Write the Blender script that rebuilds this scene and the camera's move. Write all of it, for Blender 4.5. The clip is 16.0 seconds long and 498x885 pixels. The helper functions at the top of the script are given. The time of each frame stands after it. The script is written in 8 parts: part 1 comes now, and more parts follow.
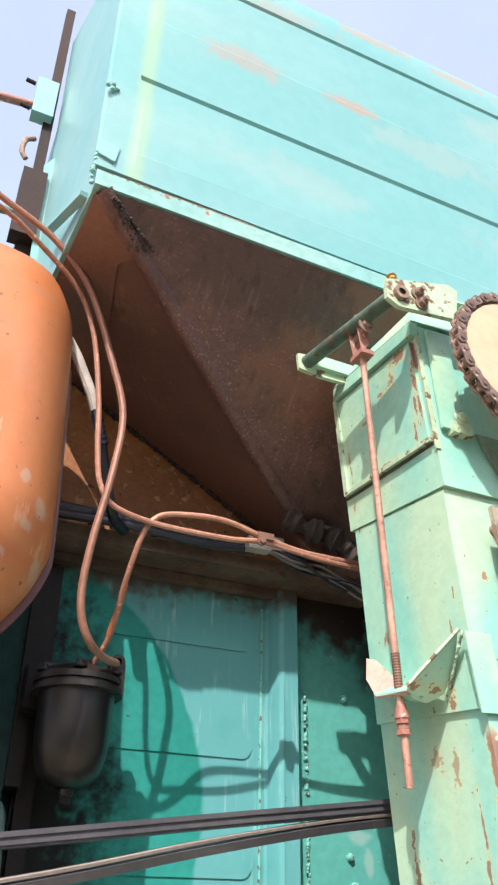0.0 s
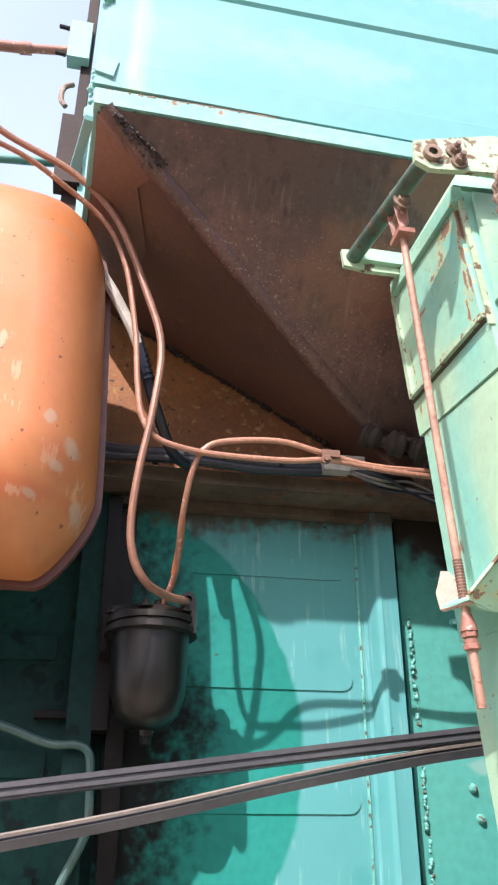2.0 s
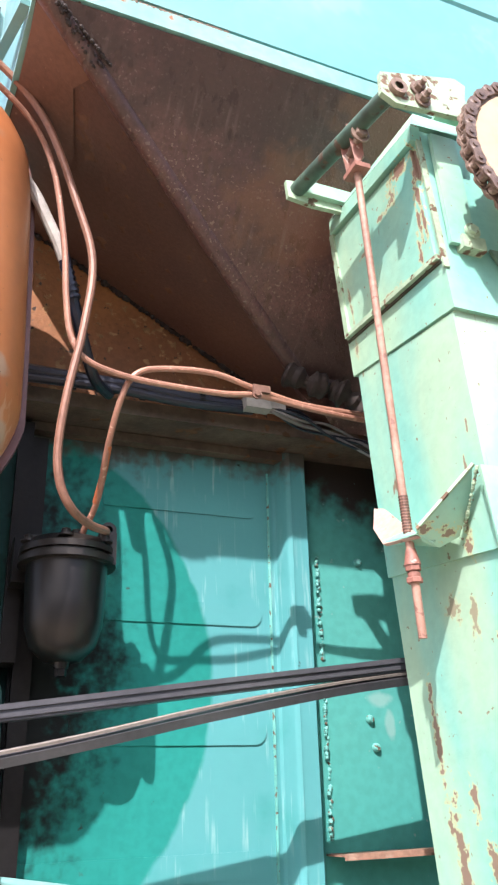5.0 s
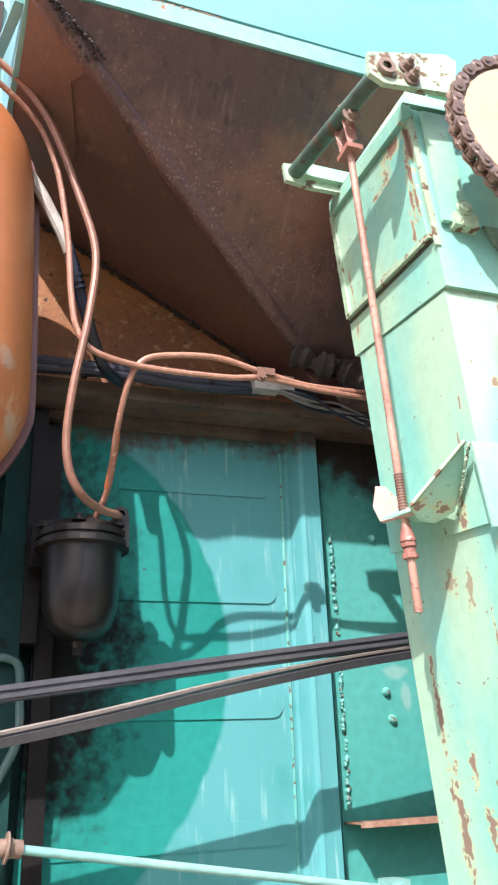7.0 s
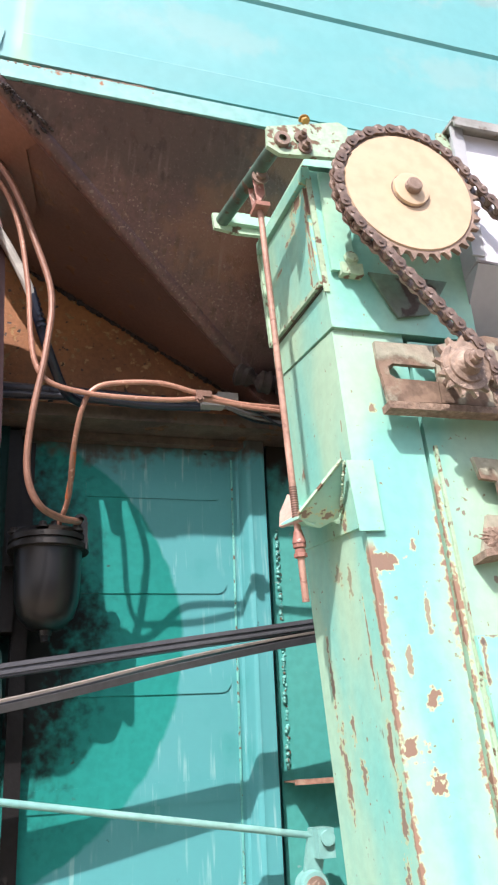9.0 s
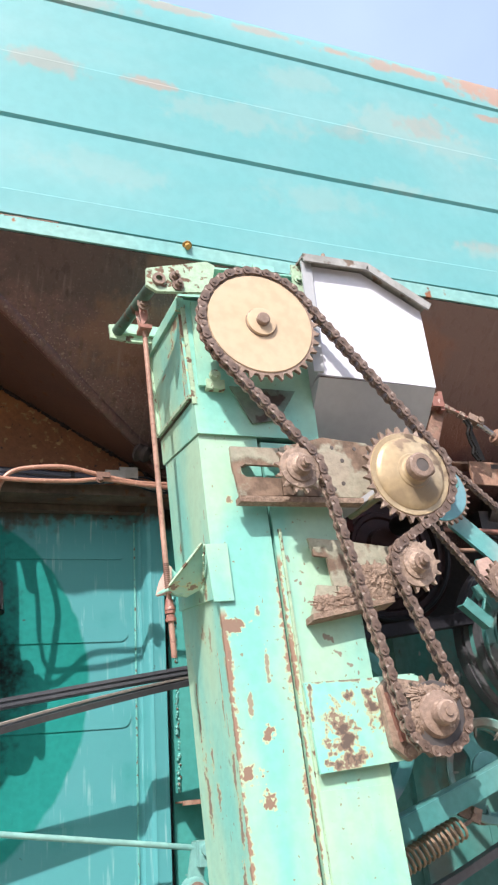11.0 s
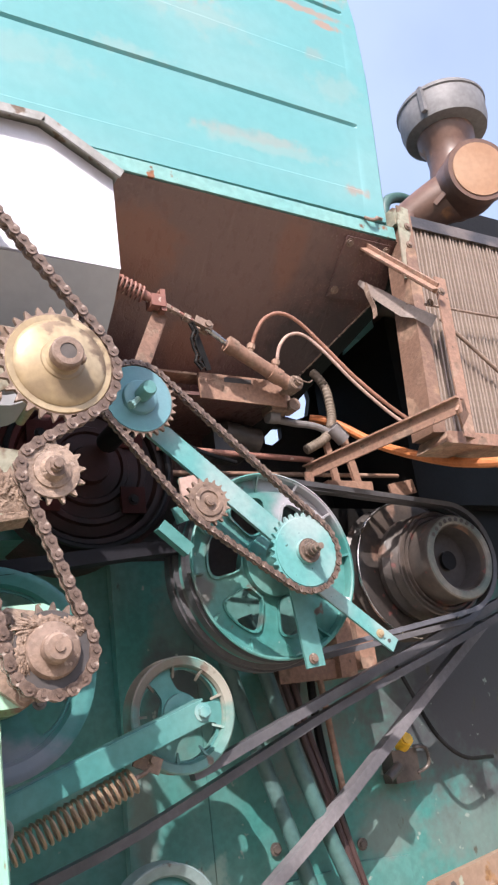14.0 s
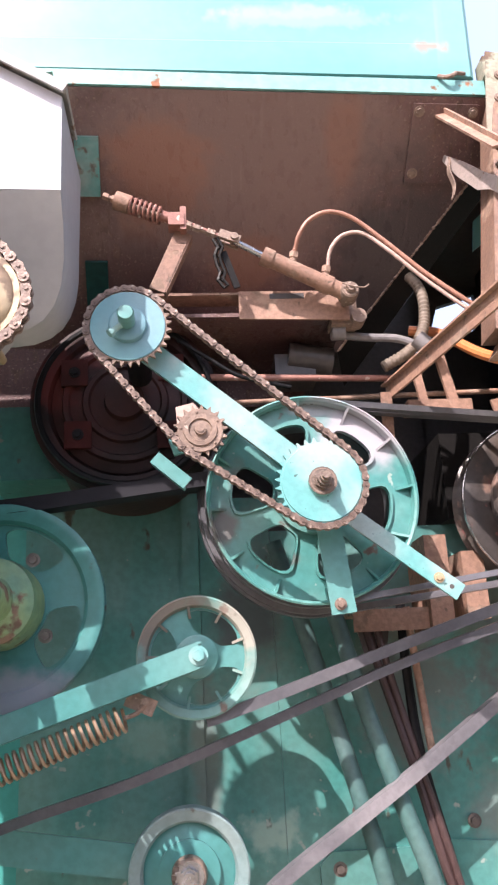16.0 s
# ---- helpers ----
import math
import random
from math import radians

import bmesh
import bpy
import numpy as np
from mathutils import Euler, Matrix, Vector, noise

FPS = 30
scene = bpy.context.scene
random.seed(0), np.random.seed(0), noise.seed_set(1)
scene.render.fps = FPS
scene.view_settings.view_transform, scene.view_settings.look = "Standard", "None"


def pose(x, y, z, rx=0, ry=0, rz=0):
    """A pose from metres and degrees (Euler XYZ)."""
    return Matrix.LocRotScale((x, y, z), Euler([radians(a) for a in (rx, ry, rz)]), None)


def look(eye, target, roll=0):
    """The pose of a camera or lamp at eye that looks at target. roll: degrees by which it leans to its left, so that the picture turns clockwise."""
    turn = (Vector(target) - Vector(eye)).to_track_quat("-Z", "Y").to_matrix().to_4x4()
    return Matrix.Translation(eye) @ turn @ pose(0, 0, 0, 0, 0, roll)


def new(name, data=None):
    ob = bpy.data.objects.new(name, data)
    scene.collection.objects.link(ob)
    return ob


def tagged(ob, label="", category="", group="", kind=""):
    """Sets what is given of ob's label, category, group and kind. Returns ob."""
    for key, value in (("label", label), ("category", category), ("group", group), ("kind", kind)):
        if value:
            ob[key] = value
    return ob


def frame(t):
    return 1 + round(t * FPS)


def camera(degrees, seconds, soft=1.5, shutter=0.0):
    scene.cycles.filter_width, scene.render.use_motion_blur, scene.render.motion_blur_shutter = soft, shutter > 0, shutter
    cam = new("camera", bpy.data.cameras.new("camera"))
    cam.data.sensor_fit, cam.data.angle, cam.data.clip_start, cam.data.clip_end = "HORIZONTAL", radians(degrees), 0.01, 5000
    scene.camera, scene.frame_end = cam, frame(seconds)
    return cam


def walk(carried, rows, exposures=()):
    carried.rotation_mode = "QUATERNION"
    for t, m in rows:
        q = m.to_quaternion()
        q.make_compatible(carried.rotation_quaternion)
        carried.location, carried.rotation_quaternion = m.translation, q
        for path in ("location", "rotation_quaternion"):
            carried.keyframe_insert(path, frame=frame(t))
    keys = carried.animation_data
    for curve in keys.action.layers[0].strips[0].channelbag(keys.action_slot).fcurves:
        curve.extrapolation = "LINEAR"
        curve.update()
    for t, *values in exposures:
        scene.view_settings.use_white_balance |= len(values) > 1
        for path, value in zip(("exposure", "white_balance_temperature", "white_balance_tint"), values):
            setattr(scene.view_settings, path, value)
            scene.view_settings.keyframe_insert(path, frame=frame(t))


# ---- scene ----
cam = camera(34.7, 16.0, soft=2.3)
PATH = [
    (0, (0.866, 0.881, 1.541), (1.576, 2.419, 2.604), 0.1),
    (0.5, (0.952, 0.872, 1.542), (1.512, 2.479, 2.593), -0.3),
    (1, (1.093, 0.893, 1.543), (1.462, 2.588, 2.54), 0.5),
    (1.5, (1.127, 0.906, 1.543), (1.428, 2.619, 2.53), 0.1),
    (2, (1.12, 0.943, 1.544), (1.467, 2.663, 2.503), -0.6),
    (2.5, (1.093, 0.956, 1.541), (1.54, 2.669, 2.472), -1.4),
    (3, (1.051, 0.978, 1.545), (1.587, 2.673, 2.462), -1.8),
    (3.5, (1.006, 1.009, 1.541), (1.589, 2.698, 2.439), -1.6),
    (4, (0.998, 1.03, 1.534), (1.658, 2.702, 2.41), -2.0),
    (4.2, (1.0, 1.03, 1.537), (1.677, 2.7, 2.403), -2.0),
    (6.3, (0.992, 1.021, 1.526), (1.703, 2.711, 2.325), -2.2),
    (6.5, (0.992, 1.028, 1.526), (1.696, 2.726, 2.315), -2.4),
    (7, (1.042, 0.976, 1.527), (1.663, 2.705, 2.316), -2.9),
    (7.5, (1.142, 0.9, 1.518), (1.668, 2.659, 2.312), -2.9),
    (8, (1.207, 0.839, 1.51), (1.676, 2.618, 2.295), -2.4),
    (8.2, (1.202, 0.803, 1.503), (1.679, 2.578, 2.292), -2.6),
    (10.3, (1.064, 0.407, 1.471), (1.75, 2.154, 2.16), -4.2),
    (10.5, (1.128, 0.342, 1.478), (1.754, 2.104, 2.188), -4.6),
    (11, (1.175, 0.261, 1.479), (1.865, 1.967, 2.261), -5.6),
    (11.5, (1.193, 0.197, 1.52), (1.948, 1.827, 2.399), -7.6),
    (12, (1.27, 0.167, 1.537), (2.139, 1.698, 2.486), -10.9),
    (12.5, (1.311, 0.194, 1.503), (2.289, 1.704, 2.377), -11.9),
    (13, (1.389, 0.226, 1.467), (2.426, 1.741, 2.261), -11.5),
    (13.5, (1.544, 0.345, 1.455), (2.607, 1.879, 2.175), -9.3),
    (14, (1.742, 0.397, 1.436), (2.729, 2.017, 2.073), -7.5),
    (14.5, (1.99, 0.314, 1.433), (2.788, 2.07, 1.96), -5.4),
    (15, (2.177, 0.313, 1.423), (2.816, 2.127, 1.971), -5.4),
    (15.5, (2.324, 0.392, 1.418), (2.761, 2.243, 2.036), -5.2),
    (16, (2.569, 0.373, 1.379), (2.731, 2.278, 1.966), -3.1),
]
walk(cam, [(t, look(eye, target, roll)) for t, eye, target, roll in PATH],
     [(0, 1.25, 6800, 18), (2.5, 1.46, 6500, 19), (6.5, 1.57, 6350, 18), (8.0, 1.39, 6350, 17), (10.5, 1.13, 6350, 14), (12.0, 1.06, 6300, 11), (13.4, 1.06, 6300, 11), (14.5, 1.31, 6450, 22), (16, 1.58, 6450, 22)])

# ---- light ----
SUN_WAY = Vector((0.69, 1.0, -1.20)).normalized()
world = bpy.data.worlds.new("sky")
scene.world = world
world.use_nodes = True
wn = world.node_tree
sky = wn.nodes.new("ShaderNodeTexSky")
sky.sky_type = "NISHITA"
sky.sun_disc = False
sky.sun_elevation = math.asin(-SUN_WAY.z)
sky.sun_rotation = math.atan2(-SUN_WAY.x, -SUN_WAY.y)
sky.air_density, sky.dust_density, sky.ozone_density = 1.0, 5.0, 1.2
haze = wn.nodes.new("ShaderNodeTexNoise")
haze.inputs["Scale"].default_value, haze.inputs["Detail"].default_value = 2.2, 6.0
thin = wn.nodes.new("ShaderNodeMapRange")
thin.inputs["From Min"].default_value, thin.inputs["From Max"].default_value, thin.inputs["To Max"].default_value = 0.35, 0.75, 0.55
thin.inputs["To Min"].default_value = 0.35
veil = wn.nodes.new("ShaderNodeMix")
veil.data_type = "RGBA"
veil.inputs[7].default_value = (4.0, 4.9, 6.5, 1)
sky_co = wn.nodes.new("ShaderNodeTexCoord")
wn.links.new(sky_co.outputs["Generated"], haze.inputs["Vector"])
wn.links.new(haze.outputs["Fac"], thin.inputs["Value"])
wn.links.new(thin.outputs[0], veil.inputs[0])
wn.links.new(sky.outputs[0], veil.inputs[6])
wn.links.new(veil.outputs[2], wn.nodes["Background"].inputs[0])
wn.nodes["Background"].inputs[1].default_value = 0.122
sun = new("sun", bpy.data.lights.new("sun", "SUN"))
sun.data.energy, sun.data.angle, sun.data.color = 3.25, radians(0.53), (1.0, 0.93, 0.86)
sun.matrix_world = look((0, 0, 8), Vector((0, 0, 8)) + SUN_WAY)
scene.view_settings.exposure = 1.3


# ---- materials ----
def mat(name, base, alt=None, rough=0.5, metal=0.0, rust=None, rust_at=0.62, rust_scale=7.0, stretch=(1, 1, 1),
        grain=60.0, bump=0.15, spots=None, spots_at=0.7, spots_scale=40.0, mix_scale=2.5, coat=0.0, shade=None, over=None, spec=0.5, mottle=0.14):
    """A worn surface: two tones of the base, patches of rust or wear, small spots, fine relief. shade, over: extra (colour, builder of a mask) under and over the wear."""
    m = bpy.data.materials.new(name)
    m.use_nodes = True
    nt = m.node_tree
    b = nt.nodes["Principled BSDF"]
    co = nt.nodes.new("ShaderNodeTexCoord")
    mp = nt.nodes.new("ShaderNodeMapping")
    mp.inputs["Scale"].default_value = stretch
    nt.links.new(co.outputs["Object"], mp.inputs[0])

    def noise_at(scale, detail=4.0, src=None):
        n = nt.nodes.new("ShaderNodeTexNoise")
        n.inputs["Scale"].default_value, n.inputs["Detail"].default_value = scale, detail
        nt.links.new((src or mp).outputs[0 if src is None else "Object"], n.inputs["Vector"])
        return n.outputs["Fac"]

    def ramp(src, lo, hi):
        r = nt.nodes.new("ShaderNodeMapRange")
        r.interpolation_type = "SMOOTHSTEP"
        r.inputs["From Min"].default_value, r.inputs["From Max"].default_value = lo, hi
        nt.links.new(src, r.inputs["Value"])
        return r.outputs[0]

    def blend(fac, a, c):
        x = nt.nodes.new("ShaderNodeMix")
        x.data_type = "RGBA"
        if isinstance(fac, float):
            x.inputs[0].default_value = fac
        else:
            nt.links.new(fac, x.inputs[0])
        for s, v in ((x.inputs[6], a), (x.inputs[7], c)):
            if isinstance(v, tuple):
                s.default_value = (*v, 1)
            else:
                nt.links.new(v, s)
        return x.outputs[2]

    def maths(op, a, c):
        x = nt.nodes.new("ShaderNodeMath")
        x.operation = op
        for s, v in ((x.inputs[0], a), (x.inputs[1], c)):
            if isinstance(v, (int, float)):
                s.default_value = v
            else:
                nt.links.new(v, s)
        return x.outputs[0]

    alt = alt or tuple(v * 0.75 for v in base)
    info = nt.nodes.new("ShaderNodeObjectInfo")
    col = blend(ramp(noise_at(mix_scale), 0.35, 0.68), base, alt)
    tint = blend(ramp(noise_at(grain, 3.0, co), 0.3, 0.7), (1 - mottle,) * 3, (1 + mottle * 0.45,) * 3)
    mul = nt.nodes.new("ShaderNodeMix")
    mul.data_type, mul.blend_type = "RGBA", "MULTIPLY"
    mul.inputs[0].default_value = 1.0
    nt.links.new(col, mul.inputs[6])
    nt.links.new(tint, mul.inputs[7])
    col = mul.outputs[2]
    height = noise_at(grain * 1.7, 5.0, co)
    ro = maths("ADD", rough - 0.06, maths("MULTIPLY", noise_at(9.0, 5.0, co), 0.14))
    for colour, mask in shade or ():
        col = blend(mask(nt, co, maths, ramp, noise_at), col, colour)
    if rust:
        n = maths("ADD", maths("MULTIPLY", noise_at(rust_scale, 8.0), 0.8), maths("MULTIPLY", noise_at(rust_scale * 0.27, 2.0), 0.2))
        k = ramp(n, rust_at - 0.035, rust_at + 0.02)
        tone = blend(ramp(noise_at(35.0, 4.0, co), 0.35, 0.65), rust, tuple(v * 0.55 for v in rust))
        col = blend(k, col, tone)
        ro = maths("ADD", ro, maths("MULTIPLY", k, 0.3))
        height = maths("ADD", height, maths("MULTIPLY", k, -0.8))
    if spots:
        k = ramp(noise_at(spots_scale, 3.0, co), spots_at - 0.02, spots_at + 0.03)
        col = blend(k, col, spots)
        height = maths("ADD", height, maths("MULTIPLY", k, -0.5))
    for colour, mask in over or ():
        col = blend(mask(nt, co, maths, ramp, noise_at), col, colour)
    bp = nt.nodes.new("ShaderNodeBump")
    bp.inputs["Strength"].default_value, bp.inputs["Distance"].default_value = bump, 0.004
    nt.links.new(height, bp.inputs["Height"])
    nt.links.new(col, b.inputs["Base Color"])
    nt.links.new(ro, b.inputs["Roughness"])
    nt.links.new(bp.outputs[0], b.inputs["Normal"])
    b.inputs["Metallic"].default_value = metal
    b.inputs["Coat Weight"].default_value = coat
    b.inputs["Specular IOR Level"].default_value = spec
    return m


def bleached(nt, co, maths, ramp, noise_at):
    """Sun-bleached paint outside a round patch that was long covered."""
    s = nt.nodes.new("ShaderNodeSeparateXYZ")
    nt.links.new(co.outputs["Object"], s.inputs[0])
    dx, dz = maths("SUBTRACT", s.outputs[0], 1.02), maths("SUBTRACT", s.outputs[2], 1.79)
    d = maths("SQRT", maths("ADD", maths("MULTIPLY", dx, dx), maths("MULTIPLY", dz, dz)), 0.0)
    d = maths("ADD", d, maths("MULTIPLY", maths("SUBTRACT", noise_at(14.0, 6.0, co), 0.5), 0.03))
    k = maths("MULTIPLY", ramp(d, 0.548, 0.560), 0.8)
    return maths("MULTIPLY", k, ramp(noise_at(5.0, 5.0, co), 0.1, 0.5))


def pale_runs(nt, co, maths, ramp, noise_at):
    """Whitish upright runs of washed-out paint, beside the round patch."""
    mp = nt.nodes.new("ShaderNodeMapping")
    mp.inputs["Scale"].default_value = (1.0, 1.0, 0.07)
    nt.links.new(co.outputs["Object"], mp.inputs[0])
    streak = nt.nodes.new("ShaderNodeTexNoise")
    streak.inputs["Scale"].default_value, streak.inputs["Detail"].default_value = 95.0, 6.0
    nt.links.new(mp.outputs[0], streak.inputs["Vector"])
    k = maths("MULTIPLY", ramp(streak.outputs["Fac"], 0.56, 0.70), ramp(noise_at(9.0, 6.0, co), 0.40, 0.62))
    return maths("MULTIPLY", maths("MULTIPLY", k, bleached(nt, co, maths, ramp, noise_at)), 0.8)


def rubbed(nt, co, maths, ramp, noise_at):
    """Fine upright scratches in the rust, below the rim."""
    mp = nt.nodes.new("ShaderNodeMapping")
    mp.inputs["Scale"].default_value = (1.0, 0.1, 0.10)
    nt.links.new(co.outputs["Object"], mp.inputs[0])
    streak = nt.nodes.new("ShaderNodeTexNoise")
    streak.inputs["Scale"].default_value, streak.inputs["Detail"].default_value = 70.0, 7.0
    nt.links.new(mp.outputs[0], streak.inputs["Vector"])
    k = maths("MULTIPLY", ramp(streak.outputs["Fac"], 0.55, 0.72), ramp(noise_at(5.0, 6.0, co), 0.42, 0.65))
    return maths("MULTIPLY", k, 0.20)


def oil_and_shade(nt, co, maths, ramp, noise_at):
    """Black oil that has run down round the leaking filter, with the tank's shade painted in."""
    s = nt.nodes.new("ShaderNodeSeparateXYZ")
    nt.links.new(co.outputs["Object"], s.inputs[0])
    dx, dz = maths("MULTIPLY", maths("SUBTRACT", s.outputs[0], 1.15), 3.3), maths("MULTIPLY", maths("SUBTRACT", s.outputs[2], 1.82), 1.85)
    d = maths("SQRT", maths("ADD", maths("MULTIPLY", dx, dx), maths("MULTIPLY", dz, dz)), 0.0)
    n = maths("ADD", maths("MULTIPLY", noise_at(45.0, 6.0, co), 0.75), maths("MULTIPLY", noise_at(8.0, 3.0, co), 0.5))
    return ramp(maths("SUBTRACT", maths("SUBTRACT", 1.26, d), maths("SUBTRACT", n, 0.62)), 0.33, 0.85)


def clouds(spots, rough=1.0, deep=None):
    """Patches with ragged edges at given places (x, z, half width, half height, strength), blended over the base
    colour.
    """
    def mask(nt, co, maths, ramp, noise_at):
        s = nt.nodes.new("ShaderNodeSeparateXYZ")
        nt.links.new(co.outputs["Object"], s.inputs[0])
        n = maths("ADD", maths("MULTIPLY", maths("SUBTRACT", noise_at(9.0, 5.0, co), 0.5), 2.6 * rough), maths("MULTIPLY", maths("SUBTRACT", noise_at(34.0, 5.0, co), 0.5), 1.6 * rough))
        out = 0.0
        for cx, cz, rx, rz, k in spots:
            dx, dz = maths("DIVIDE", maths("SUBTRACT", s.outputs[0], cx), rx), maths("DIVIDE", maths("SUBTRACT", s.outputs[2], cz), rz)
            d = maths("ADD", maths("SQRT", maths("ADD", maths("MULTIPLY", dx, dx), maths("MULTIPLY", dz, dz)), 0.0), n)
            out = maths("MAXIMUM", out, maths("MULTIPLY", maths("SUBTRACT", 1.0, ramp(d, 0.5, 1.25)), k))
        return out if deep is None else maths("MULTIPLY", out, maths("SUBTRACT", 1.0, ramp(s.outputs[1], deep, deep + 0.004)))
    return mask


HOPPER_RUST = ((1.66, 3.41, 0.09, 0.022, 0.6), (1.35, 3.41, 0.12, 0.035, 0.4), (1.46, 3.66, 0.16, 0.03, 0.3), (2.30, 3.70, 0.08, 0.018, 0.7), (2.58, 3.695, 0.16, 0.022, 0.7), (2.98, 3.69, 0.33, 0.048, 0.85), (2.05, 3.71, 0.16, 0.018, 0.5), (1.75, 3.72, 0.12, 0.016, 0.5), (3.12, 3.40, 0.05, 0.03, 0.25), (2.62, 3.46, 0.10, 0.05, 0.3), (2.86, 3.03, 0.16, 0.02, 0.22), (2.30, 3.38, 0.08, 0.03, 0.2), (3.02, 3.57, 0.24, 0.014, 0.7), (3.19, 3.53, 0.06, 0.014, 0.8), (3.23, 2.93, 0.05, 0.02, 0.6))
HOPPER_FADE = ((2.50, 3.44, 0.17, 0.07, 0.55), (2.90, 3.01, 0.22, 0.03, 0.55), (2.68, 3.40, 0.16, 0.06, 0.5), (2.14, 3.55, 0.12, 0.04, 0.4), (1.9, 3.35, 0.2, 0.05, 0.45), (2.2, 3.10, 0.2, 0.05, 0.35), (3.2, 3.3, 0.1, 0.06, 0.45), (2.45, 3.20, 0.12, 0.03, 0.5), (1.5, 3.08, 0.2, 0.05, 0.3))
TANK_SCUFF = ((0.875, 2.46, 0.03, 0.10, 0.65), (0.915, 2.36, 0.03, 0.035, 0.65), (0.955, 2.315, 0.012, 0.03, 0.5), (1.025, 2.165, 0.025, 0.025, 0.45), (1.075, 2.11, 0.016, 0.035, 0.6), (0.97, 2.10, 0.03, 0.01, 0.5), (0.95, 2.25, 0.025, 0.015, 0.5))
def scuffs(spots):
    """Fine chalky scratches at given places (x, z, half width, half height, strength)."""
    def mask(nt, co, maths, ramp, noise_at):
        s = nt.nodes.new("ShaderNodeSeparateXYZ")
        nt.links.new(co.outputs["Object"], s.inputs[0])
        mp = nt.nodes.new("ShaderNodeMapping")
        mp.inputs["Rotation"].default_value, mp.inputs["Scale"].default_value = (0, 0.5, 0), (2.2, 1, 0.45)
        nt.links.new(co.outputs["Object"], mp.inputs[0])
        streak = nt.nodes.new("ShaderNodeTexNoise")
        streak.inputs["Scale"].default_value, streak.inputs["Detail"].default_value = 70.0, 8.0
        nt.links.new(mp.outputs[0], streak.inputs["Vector"])
        n = maths("ADD", maths("MULTIPLY", maths("SUBTRACT", streak.outputs["Fac"], 0.5), 4.5), maths("MULTIPLY", maths("SUBTRACT", noise_at(30.0, 6.0, co), 0.5), 2.5))
        out = 0.0
        for cx, cz, rx, rz, k in spots:
            dx, dz = maths("DIVIDE", maths("SUBTRACT", s.outputs[0], cx), rx), maths("DIVIDE", maths("SUBTRACT", s.outputs[2], cz), rz)
            d = maths("ADD", maths("SQRT", maths("ADD", maths("MULTIPLY", dx, dx), maths("MULTIPLY", dz, dz)), 0.0), n)
            out = maths("MAXIMUM", out, maths("MULTIPLY", maths("SUBTRACT", 1.0, ramp(d, 0.1, 0.8)), k))
        return out
    return mask


def edge_rust(lines, fade=0.012):
    """Rust along slanting upright edges: (x at z 2.22, half width, top z, bottom z)."""
    def mask(nt, co, maths, ramp, noise_at):
        s = nt.nodes.new("ShaderNodeSeparateXYZ")
        nt.links.new(co.outputs["Object"], s.inputs[0])
        x = maths("SUBTRACT", s.outputs[0], maths("MULTIPLY", maths("SUBTRACT", 2.22, s.outputs[2]), 0.045))
        n = maths("ADD", maths("MULTIPLY", maths("SUBTRACT", noise_at(9.0, 6.0), 0.5), 0.036), maths("MULTIPLY", maths("SUBTRACT", noise_at(80.0, 7.0, co), 0.5), 0.034))
        out = 0.0
        for c, w, z1, z0 in lines:
            d = maths("ADD", maths("ADD", maths("ABSOLUTE", maths("SUBTRACT", x, c), 0.0), maths("MAXIMUM", maths("SUBTRACT", s.outputs[1], 1.864), 0.0)), n)
            k = maths("SUBTRACT", 1.0, ramp(d, w * 0.6, w * 0.6 + 0.005))
            k = maths("MULTIPLY", k, maths("MULTIPLY", ramp(s.outputs[2], z0, z0 + 0.03), maths("SUBTRACT", 1.0, ramp(s.outputs[2], z1 - 0.03, z1))))
            out = maths("MAXIMUM", out, k)
        return out
    return mask


def flakes(spots, deep=None, fringe=0.0, across=0):
    """Scabs and chips with hard, ragged edges at given places (x or, with across=1, y; z; half width, half height, strength)."""
    def mask(nt, co, maths, ramp, noise_at):
        s = nt.nodes.new("ShaderNodeSeparateXYZ")
        nt.links.new(co.outputs["Object"], s.inputs[0])
        n = maths("ADD", maths("MULTIPLY", maths("SUBTRACT", noise_at(48.0, 7.0, co), 0.5), 4.2), maths("MULTIPLY", maths("SUBTRACT", noise_at(130.0, 5.0, co), 0.5), 2.4))
        out = 0.0
        for cx, cz, rx, rz, k in spots:
            dx, dz = maths("DIVIDE", maths("SUBTRACT", s.outputs[across], cx), rx), maths("DIVIDE", maths("SUBTRACT", s.outputs[2], cz), rz)
            d = maths("ADD", maths("SQRT", maths("ADD", maths("MULTIPLY", dx, dx), maths("MULTIPLY", dz, dz)), 0.0), n)
            out = maths("MAXIMUM", out, maths("MULTIPLY", maths("SUBTRACT", 1.0, ramp(d, 0.85 + fringe, 0.97 + fringe)), k))
        return out if deep is None else maths("MULTIPLY", out, maths("SUBTRACT", 1.0, ramp(s.outputs[1], deep, deep + 0.004)))
    return mask


def top_grime(nt, co, maths, ramp, noise_at):
    """Rusty dirt that has run down from the ledge over the door."""
    s = nt.nodes.new("ShaderNodeSeparateXYZ")
    nt.links.new(co.outputs["Object"], s.inputs[0])
    n = maths("ADD", maths("MULTIPLY", noise_at(26.0, 6.0, co), 0.16), maths("MULTIPLY", noise_at(6.0, 3.0, co), 0.10))
    return maths("MULTIPLY", ramp(maths("ADD", s.outputs[2], n), 2.365, 2.435), 0.9)


